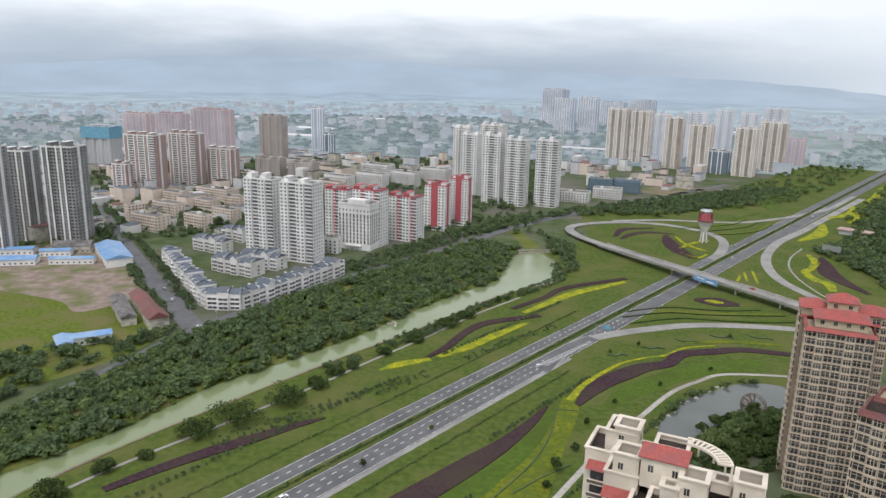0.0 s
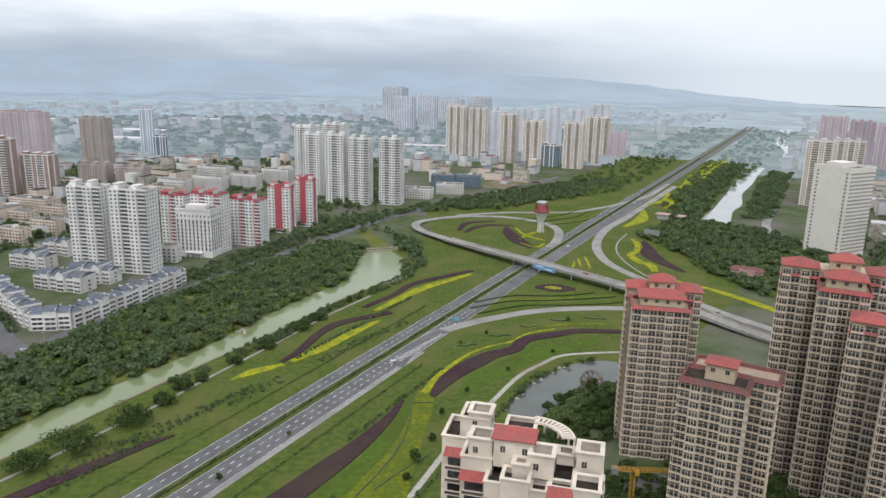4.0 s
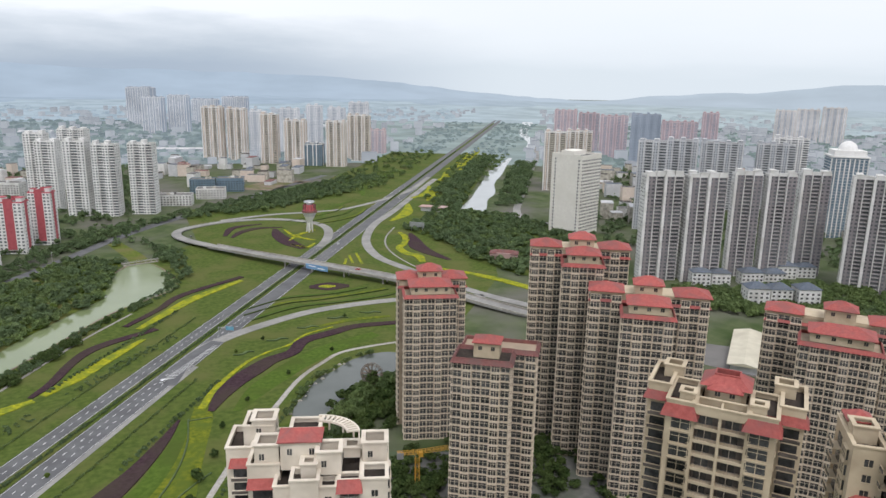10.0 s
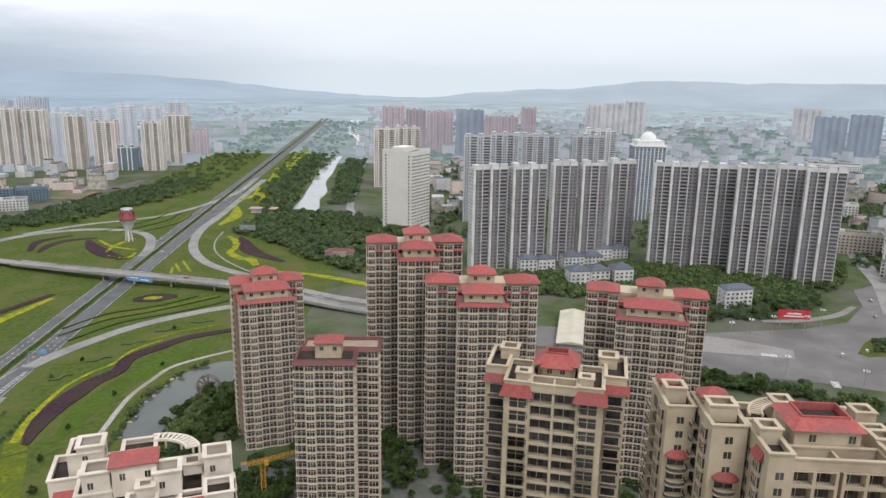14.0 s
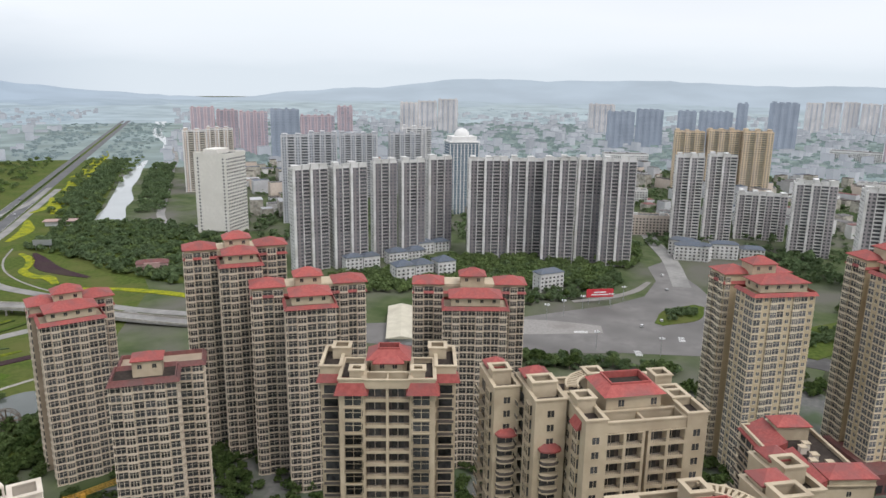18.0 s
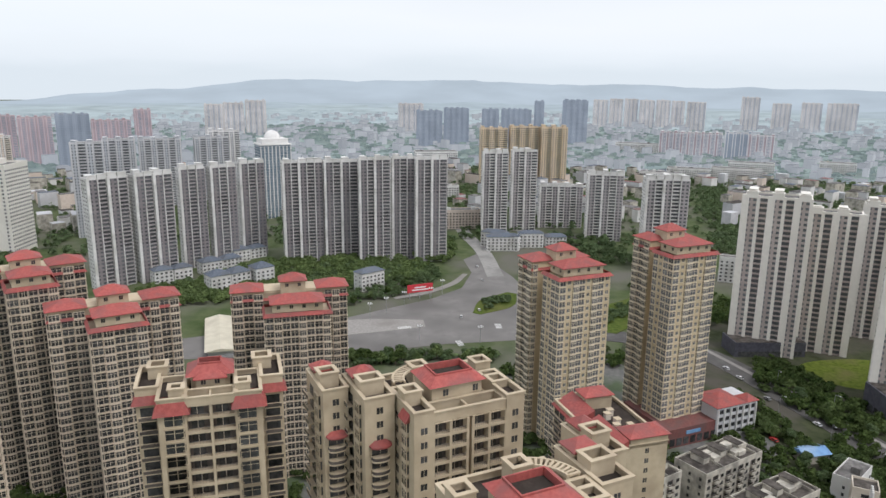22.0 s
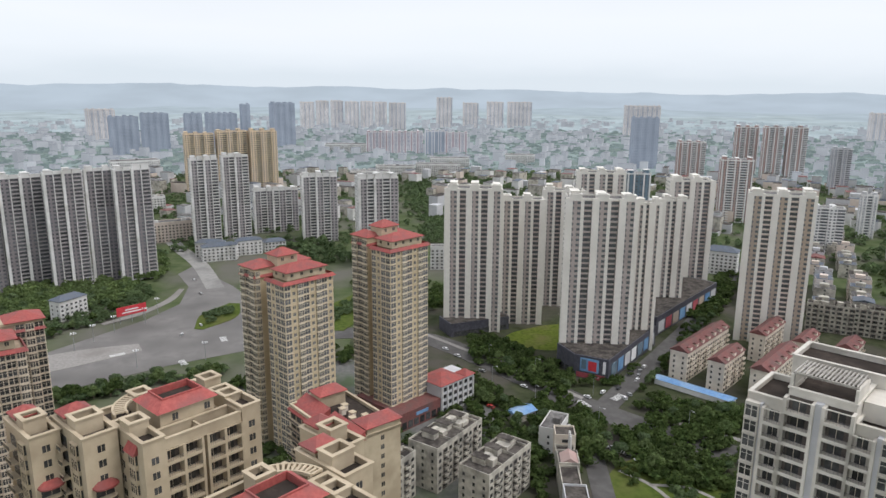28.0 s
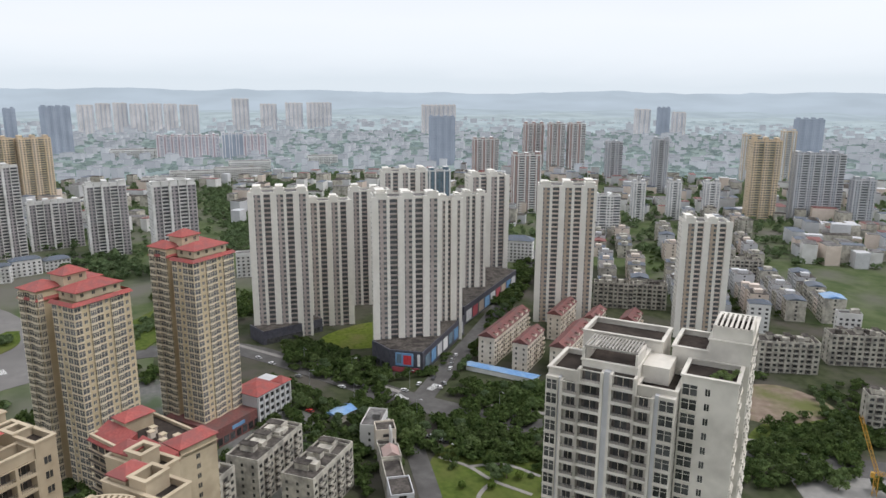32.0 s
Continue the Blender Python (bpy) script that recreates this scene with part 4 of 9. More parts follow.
    # one storey of windows and one of balconies
    def storey(win, bal, z):
        for i in range(bays):
            a = x0 + i * bw
            for face, out in ((y0, -1), (-y0, 1)):
                f = face if i % 2 == 0 else face - out * 1.5
                if i % 2 == 0 or balcony is None:
                    k = max(2, int(bw / 2.8))
                    for j in range(k):
                        cx = a + (j + 0.5) * bw / k
                        hw = min(0.95, bw / k * 0.36)
                        lo, hi = sorted((f + out * 0.06, f - out * 0.1))
                        (win.pane(cx - hw, cx + hw, lo, hi, z + 0.95, z + 2.45, glass, "f" if out < 0 else "b") if far else win.box(cx - hw, cx + hw, lo, hi, z + 0.95, z + 2.45, glass))
                else:
                    lo, hi = sorted((f + out * 0.05, f - out * 0.1))
                    (win.pane(a + 0.5, a + bw - 0.5, lo, hi, z + 0.3, z + 2.5, glass, "f" if out < 0 else "b") if far else win.box(a + 0.5, a + bw - 0.5, lo, hi, z + 0.3, z + 2.5, glass))
                    lo, hi = sorted((f, f + out * 1.45))
                    if far:
                        bal.box(a + 0.05, a + bw - 0.05, lo, hi, z - 0.08, z + 0.9, balcony)
                        continue
                    bal.box(a + 0.05, a + bw - 0.05, lo, hi, z - 0.08, z + 0.12, fin if crown == "fins" else balcony)
                    lo, hi = sorted((f + out * 1.3, f + out * 1.45))
                    bal.box(a + 0.05, a + bw - 0.05, lo, hi, z + 0.12, z + 1.0, balcony)
        k = max(2, int(d / 4.5))
        for side in (-1, 1):
            for j in range(k):
                cy = y0 + 1.5 + (j + 0.5) * (d - 3) / k
                xx = side * (w / 2 + (0.5 if crown in ("fins", "blocks") else 0))
                (win.pane if far else win.box)(min(xx - side * 0.1, xx + side * 0.05), max(xx - side * 0.1, xx + side * 0.05), cy - 0.6, cy + 0.6, z + 1.0, z + 2.3, glass, *(("r" if side > 0 else "l",) if far else ()))

    if near:
        win, bal = Shape(), Shape()
        storey(win, bal, 0)
        wm = win.mesh("window_row")
        bm_ = bal.mesh("balcony_row") if bal.v else None
        for k in range(floors):
            part("window_row", wm, root, pose(0, 0, k * fh + 0.2))
            if bm_:
                part("balcony_row", bm_, root, pose(0, 0, k * fh + 0.2))
    else:
        step = 5 if math.hypot(x, y) < 700 else 10
        for k0 in range(0, floors, step):
            win, bal = Shape(), Shape()
            for k in range(k0, min(floors, k0 + step)):
                storey(win, bal, k * fh + 0.2)
            part("glazing", win, root, kind="stuff")
            if bal.v:
                part("balcony_front", bal, root, kind="stuff")
    return root


def high_rises(name, rows):
    for x, y, rz, w, d, h in rows:
        high_rise(name, x, y, rz, w, d, h, math.hypot(x, y) < 520)


high_rises("concrete_tower", [
    (-377, 597, -7, 19.9, 17.9, 90), (-382, 648, -7, 23.6, 21.2, 82), (-334, 635, -7, 27.3, 24.6, 87),
])
high_rises("netted_tower", [
    (-515, 1092, -12, 47.1, 28.3, 63),
])
high_rises("brick_tower", [
    (-391, 875, -15, 19.3, 13.5, 41), (-373, 905, -15, 42.5, 25.5, 72), (-342, 964, -15, 39.6, 23.8, 69), (-300, 983, -15, 37.1, 22.2, 49), (-594, 1419, -15, 52.3, 26.2, 63),
    (-533, 1434, -15, 57.1, 28.6, 64), (-423, 1336, -15, 69.2, 34.6, 79), (638, 1321, -35, 33.9, 23.7, 46), (1135, 1330, -45, 50.4, 35.3, 79), (1055, 1162, -45, 42.2, 29.5, 82),
    (1039, 1071, -45, 53.5, 37.5, 83), (1149, 1002, -45, 67.5, 33.7, 72), (1467, 1186, -45, 36.5, 25.6, 75), (1660, -65, -95, 127.1, 44.5, 47),
])
high_rises("brick_tower", [
    (1595, -198, -95, 49.4, 24.7, 49), (1157, -538, -108, 43.6, 30.5, 63), (802, -430, -110, 34.7, 24.3, 72), (1215, -665, -110, 37.2, 26.0, 84), (1159, -681, -110, 29.7, 20.8, 89),
    (1147, -716, -110, 30.2, 21.1, 89),
])
high_rises("brown_office", [
    (-290, 1241, -15, 40.8, 24.5, 77), (-251, 1052, -15, 38.2, 22.9, 27), (-201, 1037, -15, 38.1, 22.9, 26),
])
high_rises("blue_tower", [
    (-238, 1378, -20, 19.3, 15.5, 83), (-214, 1354, -20, 19.1, 15.3, 37), (453, 1188, -35, 31.5, 25.2, 38), (1613, -156, -95, 50.3, 35.2, 53), (733, -285, -100, 24.2, 16.9, 68),
])
high_rises("white_tower", [
    (-152, 608, -22, 28.0, 16.8, 66), (-116, 590, -22, 30.3, 18.2, 66), (36, 922, -28, 22.5, 15.7, 79), (62, 878, -28, 23.3, 16.3, 81), (89, 863, -28, 24.7, 17.3, 80),
    (126, 860, -28, 25.9, 18.1, 80), (28, 997, -28, 23.5, 16.5, 83), (75, 1086, -28, 34.7, 20.8, 78), (649, -446, -115, 28.7, 17.2, 43),
])
def tall_window_office(x, y, rz, w, d, h):
    """A white office block: tall recessed windows between piers, a row of small ones under the roof, a porch."""
    root = thing("white_office", pose(x, y, 0, 0, 0, rz), "white office block with tall upright windows and a porch", "building")
    s = Shape()
    s.box(-w / 2, w / 2, -d / 2, d / 2, 0, h, PALE_WALL)
    part("wall", s, root)
    s = Shape()
    s.rim(-w / 2 - 0.5, w / 2 + 0.5, -d / 2 - 0.5, d / 2 + 0.5, h - 0.4, h + 1.2, 0.6, PALE_WALL)
    part("cornice", s, root)
    s = Shape()
    s.box(-w / 2 + 0.5, w / 2 - 0.5, -d / 2 + 0.5, d / 2 - 0.5, h + 0.01, h + 0.3, ROOF_GREY)
    part("roof", s, root)
    s = Shape()
    s.box(-w * 0.28, w * 0.28, -d * 0.25, d * 0.25, h + 0.3, h + 3.4, PALE_WALL)
    part("lift_house", s, root)
    s = Shape()
    s.box(-w * 0.25, w * 0.25, -d / 2 - 4.0, -d / 2 - 0.02, 4.2, 5.0, PALE_WALL)
    for px in (-w * 0.23, -w * 0.08, w * 0.08, w * 0.23):
        s.cyl(px, -d / 2 - 3.5, 0, 4.2, 0.35, 0.35, PALE_WALL, 8)
    part("porch", s, root)
    for face, length, off in (("f", w, d / 2), ("b", w, d / 2), ("l", d, w / 2), ("r", d, w / 2)):
        n = max(3, int(length / 3.4))
        for i in range(n):
            cx = -length / 2 + (i + 0.5) * length / n
            s = Shape()
            s.box(cx - 0.75, cx + 0.75, -off - 0.06, -off, 6.0, h - 8.5, GLASS_MID)
            for k in range(1, int((h - 14.5) / 3.2)):
                s.box(cx - 0.85, cx + 0.85, -off - 0.12, -off, 6.0 + k * 3.2, 6.6 + k * 3.2, PALE_WALL)
            s.box(cx - 0.6, cx + 0.6, -off - 0.05, -off, h - 6.2, h - 4.4, GLASS_MID)
            part("window_strip", s, root, pose(0, 0, 0, 0, 0, FACING[face]))
    return root


FACING = {"f": 0, "r": 90, "b": 180, "l": -90}
tall_window_office(-74, 637, -22, 31.7, 19.0, 41)
high_rises("red_tower", [
    (-96, 668, -25, 22.9, 13.7, 49), (-65, 651, -25, 27.9, 16.7, 51), (-33, 672, -25, 28.8, 17.3, 44),
])
high_rises("red_panel_tower", [
    (-4, 720, -25, 22.1, 15.5, 47), (20, 745, -25, 19.5, 13.6, 49),
])
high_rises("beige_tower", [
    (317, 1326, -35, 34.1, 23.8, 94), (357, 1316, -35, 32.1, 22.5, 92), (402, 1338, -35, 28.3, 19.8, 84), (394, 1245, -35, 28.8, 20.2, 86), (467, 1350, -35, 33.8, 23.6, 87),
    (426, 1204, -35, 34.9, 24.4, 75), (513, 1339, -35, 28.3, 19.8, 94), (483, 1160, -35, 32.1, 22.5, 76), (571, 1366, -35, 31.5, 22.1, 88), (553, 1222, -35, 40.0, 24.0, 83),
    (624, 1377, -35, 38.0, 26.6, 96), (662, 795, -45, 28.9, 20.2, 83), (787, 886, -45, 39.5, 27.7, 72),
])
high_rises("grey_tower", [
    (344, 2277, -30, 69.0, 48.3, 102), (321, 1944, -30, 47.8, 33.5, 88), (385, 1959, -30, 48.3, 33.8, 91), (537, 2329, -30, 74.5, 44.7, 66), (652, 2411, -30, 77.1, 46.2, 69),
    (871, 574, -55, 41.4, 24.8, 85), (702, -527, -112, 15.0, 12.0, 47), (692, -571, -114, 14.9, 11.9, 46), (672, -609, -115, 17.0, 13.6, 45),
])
def slab_office(x, y, rz, w, d, h):
    """A pale slab: one face nearly blank with two columns of windows, the next a full grid."""
    root = thing("slab_office", pose(x, y, 0, 0, 0, rz), "pale beige slab tower with a grid of small windows", "tower block")
    s = Shape()
    s.box(-w / 2, w / 2, -d / 2, d / 2, 0, h, ESTATE_WHITE)
    part("wall", s, root)
    s = Shape()
    s.rim(-w / 2 - 0.2, w / 2 + 0.2, -d / 2 - 0.2, d / 2 + 0.2, h, h + 2.2, 0.5, ESTATE_WHITE)
    part("parapet", s, root)
    s = Shape()
    s.box(-w / 2 + 0.4, w / 2 - 0.4, -d / 2 + 0.4, d / 2 - 0.4, h + 0.01, h + 0.3, ROOF_GREY)
    part("roof", s, root)
    s = Shape()
    s.box(-w * 0.32, w * 0.1, -d * 0.3, d * 0.3, h + 0.3, h + 5.0, ESTATE_WHITE)
    part("lift_house", s, root)
    floors = int(h / 3.4)
    for face, length, off, columns in (("f", w, d / 2, (0.12, 0.9)), ("r", d, w / 2, [(i + 0.5) / 12 for i in range(12)]), ("b", w, d / 2, [(i + 0.5) / 10 for i in range(10)]), ("l", d, w / 2, [(i + 0.5) / 10 for i in range(10)])):
        s = Shape()
        for u in columns:
            cx = -length / 2 + u * length
            s.box(cx - 0.85, cx + 0.85, -off - 0.04, -off, 1.0, 2.7, GLASS_MID)
            s.box(cx - 1.0, cx + 1.0, -off - 0.2, -off, 0.8, 1.0, ESTATE_WHITE)
        row = s.mesh("window_row")
        for k in range(1, floors):
            part("window_row", row, root, pose(0, 0, k * 3.4, 0, 0, FACING[face]))
    return root


slab_office(500, 565, -74, 36, 36, 80)
high_rises("dark_tower", [
    (1023, 972, -45, 52.6, 36.8, 90), (584, 542, -50, 28.6, 20.0, 95), (653, 562, -50, 32.8, 23.0, 91), (759, 592, -50, 48.9, 24.4, 83), (805, 550, -50, 41.7, 20.8, 83),
    (1618, 515, -62, 55.6, 38.9, 83), (1711, 476, -62, 55.1, 38.6, 86), (1697, 388, -65, 36.1, 25.3, 84), (1848, 355, -65, 71.3, 35.7, 80), (1871, 300, -65, 20.9, 18.8, 99),
    (1790, 200, -65, 52.1, 36.4, 105), (1337, -527, -105, 48.9, 34.2, 95), (994, -693, -112, 25.1, 20.1, 68), (880, -695, -115, 21.8, 17.4, 80),
])
high_rises("dark_tower", [
    (1872, -1481, -115, 35.2, 28.2, 86), (634, -732, -120, 54.8, 21.9, 80), (594, -760, -122, 23.8, 16.7, 51), (1037, -1161, -120, 47.2, 28.3, 95),
])
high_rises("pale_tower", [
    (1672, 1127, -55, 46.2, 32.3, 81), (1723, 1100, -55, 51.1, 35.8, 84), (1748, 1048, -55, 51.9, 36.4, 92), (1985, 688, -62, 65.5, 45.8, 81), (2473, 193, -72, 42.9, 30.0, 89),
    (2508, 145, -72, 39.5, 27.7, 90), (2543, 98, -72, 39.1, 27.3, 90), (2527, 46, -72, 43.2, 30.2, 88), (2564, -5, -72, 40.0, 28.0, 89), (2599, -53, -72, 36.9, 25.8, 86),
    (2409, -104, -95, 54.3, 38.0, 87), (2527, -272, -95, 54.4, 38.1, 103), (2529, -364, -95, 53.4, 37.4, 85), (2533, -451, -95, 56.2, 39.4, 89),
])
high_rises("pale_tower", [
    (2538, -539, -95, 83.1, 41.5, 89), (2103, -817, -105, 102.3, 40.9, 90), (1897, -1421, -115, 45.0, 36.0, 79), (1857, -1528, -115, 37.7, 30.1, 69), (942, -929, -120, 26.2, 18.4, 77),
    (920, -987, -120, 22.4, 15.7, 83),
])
high_rises("fin_tower", [
    (442, 397, -30, 29.2, 14.6, 86), (469.8, 378.2, -30, 29.4, 14.7, 86), (512, 372, -38, 20.8, 12.5, 85), (531.9, 355.6, -38, 21.1, 12.7, 84), (565, 348, -38, 22.2, 13.3, 84),
    (563.4, 295.5, -55, 33.6, 16.8, 87), (579, 266, -58, 28.6, 14.3, 89), (579.2, 234.4, -60, 26.3, 13.2, 90), (596, 214, -62, 19.0, 11.4, 92), (598.9, 189.1, -62, 26.8, 13.4, 91),
])
high_rises("orange_tower", [
    (1069, 239, -70, 40.0, 24.0, 84), (1079, 195, -70, 42.1, 25.3, 89), (1081, 151, -70, 38.2, 22.9, 87), (666, -679, -120, 31.9, 22.3, 93),
])
high_rises("pale_fin_tower", [
    (727, 160, -70, 25.5, 15.3, 86), (755, 135, -70, 25.7, 15.4, 86), (785, 99, -75, 45.8, 18.3, 45), (736, 49, -80, 34.0, 23.8, 68), (629, -8, -80, 33.9, 23.8, 80),
])
high_rises("white_estate_tower", [
    (454, -69, -100, 34.2, 20.5, 94), (464, -102, -100, 26.8, 16.1, 86), (500, -140, -100, 27.2, 16.3, 84), (391, -131, -100, 36.7, 20.2, 96), (407, -165, -100, 14.0, 11.1, 91),
    (472, -210, -100, 16.0, 12.8, 82), (527, -246, -100, 30.0, 21.0, 89), (553, -184, -100, 35.1, 21.1, 90),
])
high_rises("striped_tower", [
    (416, -254, -115, 36.0, 21.6, 95), (356, -319, -118, 26.9, 18.9, 77),
])


# ---- the near estate: red-roofed towers and cream blocks ----
UNITS = {}


def leaf_cloud(r, h, clumps, per, leaf, seed, base=0.0):
    """Corners of many small leafy faces that fill an uneven crown. Returns an array of (n, 3, 3)."""
    g = np.random.default_rng(seed)
    quads, per = [], per * 2
    for c in range(clumps):
        a, t = g.uniform(0, 2 * np.pi), g.uniform(0.0, 1.0)
        rr = r * (0.62 if c else 0.0) * g.uniform(0.5, 1.1)
        centre = np.array([rr * np.cos(a), rr * np.sin(a), base + h * (0.3 + 0.42 * t * (1.1 - rr / r * 0.6))])
        size = r * g.uniform(0.38, 0.6)
        n = g.normal(size=(per, 3))
        n[:, 2] = np.abs(n[:, 2]) * 0.9 - 0.15
        n /= np.linalg.norm(n, axis=1)[:, None]
        pos = centre + n * size * g.uniform(0.75, 1.08, (per, 1)) * np.array([1, 1, 0.85])
        tilt = n + g.normal(scale=0.45, size=(per, 3))
        tilt /= np.linalg.norm(tilt, axis=1)[:, None]
        u = np.cross(tilt, g.normal(size=(per, 3)))
        u /= np.linalg.norm(u, axis=1)[:, None]
        v = np.cross(tilt, u)
        k = leaf * g.uniform(0.6, 1.3, (per, 1))
        quads.append(np.stack([pos - u * k - v * k * 0.7, pos + u * k * 0.9 - v * k * 0.6, pos + u * k * 0.1 + v * k * 1.1], 1))
    return np.concatenate(quads)


def leaf_mesh(name, q, mat):
    me = bpy.data.meshes.new(name)
    n, k = q.shape[:2]
    me.vertices.add(k * n)
    me.vertices.foreach_set("co", q.reshape(-1).astype(np.float32))
    me.loops.add(k * n)
    me.loops.foreach_set("vertex_index", np.arange(k * n, dtype=np.int32))
    me.polygons.add(n)
    me.polygons.foreach_set("loop_start", np.arange(0, k * n, k, dtype=np.int32))
    me.update(calc_edges=True)
    me.materials.append(mat)
    return me


def unit(kind, w, a, b):
    """One window or balcony of a facade: a Shape and its mesh. The wall lies at y = 0, outside is -y, the floor at z = 0."""
    key = (kind, round(w, 1), a.name, b.name)
    if key in UNITS:
        return UNITS[key]
    s, h = Shape(), w / 2
    if kind == "bay":
        s.box(-h, h, -0.75, 0, -0.12, 0.12, a)
        s.box(-h + 0.18, h - 0.18, -0.62, 0, 0.12, 0.5, a)
        s.box(-h + 0.24, h - 0.24, -0.52, 0, 0.5, 2.58, b)
        for x in (-h + 0.26, -h / 3 + 0.13, h / 3 - 0.13, h - 0.26):
            s.box(x - 0.08, x + 0.08, -0.6, -0.4, 0.5, 2.58, a)
        s.box(-h + 0.2, h - 0.2, -0.58, -0.4, 1.85, 1.95, a)
        s.box(-h + 0.18, h - 0.18, -0.62, 0, 2.58, 2.72, a)
    elif kind == "flat":
        s.box(-h, h, -0.3, 0, -0.1, 0.1, a)
        s.box(-h + 0.16, h - 0.16, -0.05, 0, 0.45, 2.62, b)
        for x in (-h + 0.16, 0, h - 0.16):
            s.box(x - 0.07, x + 0.07, -0.12, 0, 0.45, 2.62, a)
        s.box(-h + 0.16, h - 0.16, -0.1, 0, 1.85, 1.94, a)
        s.box(-h + 0.14, h - 0.14, -0.16, 0, 0.36, 0.48, a)
    elif kind == "small":
        s.box(-h, h, -0.04, 0, 0.9, 2.3, b)
        s.box(-h - 0.1, h + 0.1, -0.14, 0, 0.78, 0.9, a)
        s.box(-0.04, 0.04, -0.08, 0, 0.9, 2.3, a)
    elif kind == "balcony":
        s.box(-h, h, -1.5, 0, -0.14, 0.1, a)
        s.box(-h, h, -1.5, -1.38, 0.1, 0.75, b)
        s.box(-h, h, -1.53, -1.35, 0.95, 1.05, a)
        s.box(-h + 0.3, h - 0.3, -0.06, 0, 0.1, 2.4, GLASS)
    elif kind == "round":
        n = 8
        for z0, z1, r, m in ((-0.14, 0.16, 1.0, a), (0.16, 0.85, 0.94, b), (0.9, 1.02, 0.97, a)):
            ring = [(-h * r, 0), *[(-h * r * math.cos(math.pi * i / n), -1.7 * r * math.sin(math.pi * i / n) ** 0.6) for i in range(1, n)], (h * r, 0)]
            s.prism(ring, z0, z1, m)
        s.box(-h + 0.3, h - 0.3, -0.06, 0, 0.1, 2.5, GLASS)
        s.cyl(h * 0.6, -1.2, 1.0, 2.9, 0.09, 0.09, a, 6)
    UNITS[key] = (s, s.mesh({"bay": "bay_window", "flat": "window", "small": "window", "balcony": "balcony", "round": "balcony"}[kind]))
    return UNITS[key]


def fit_units(root, slots, most=120):
    """Places facade units, the first ones as parts of their own, the others joined."""
    rest = {}
    for i, ((s, mesh), m) in enumerate(slots):
        if i < most:
            part(mesh.name.split(".")[0], mesh, root, m)
        else:
            rest.setdefault(mesh.name.split(".")[0], Shape()).take(s, m)
    for name, s in rest.items():
        part(name, s, root, kind="stuff")


def face_slots(x0, x1, y0, y1, face, pitch, levels, kind, a, b):
    """Units over one face of a box, for all its levels."""
    length = x1 - x0 if face in "fb" else y1 - y0
    n = max(1, int(round(length / pitch)))
    got = []
    for z in levels:
        for i in range(n):
            t = -length / 2 + (i + 0.5) * length / n
            kk = kind if isinstance(kind, str) else kind[i % len(kind)]
            u = unit(kk, length / n if kk != "small" else 1.3, a, b)
            cx, cy = (x0 + x1) / 2, (y0 + y1) / 2
            at = {"f": (cx + t, y0), "b": (cx - t, y1), "r": (x1, cy + t), "l": (x0, cy - t)}[face]
            got.append((z, u, pose(at[0], at[1], z, 0, 0, FACING[face])))
    return got


def hip_part(root, *args, **more):
    s = Shape()
    s.hip(*args, **more)
    return part("roof", s, root, label="red tiled hip roof")


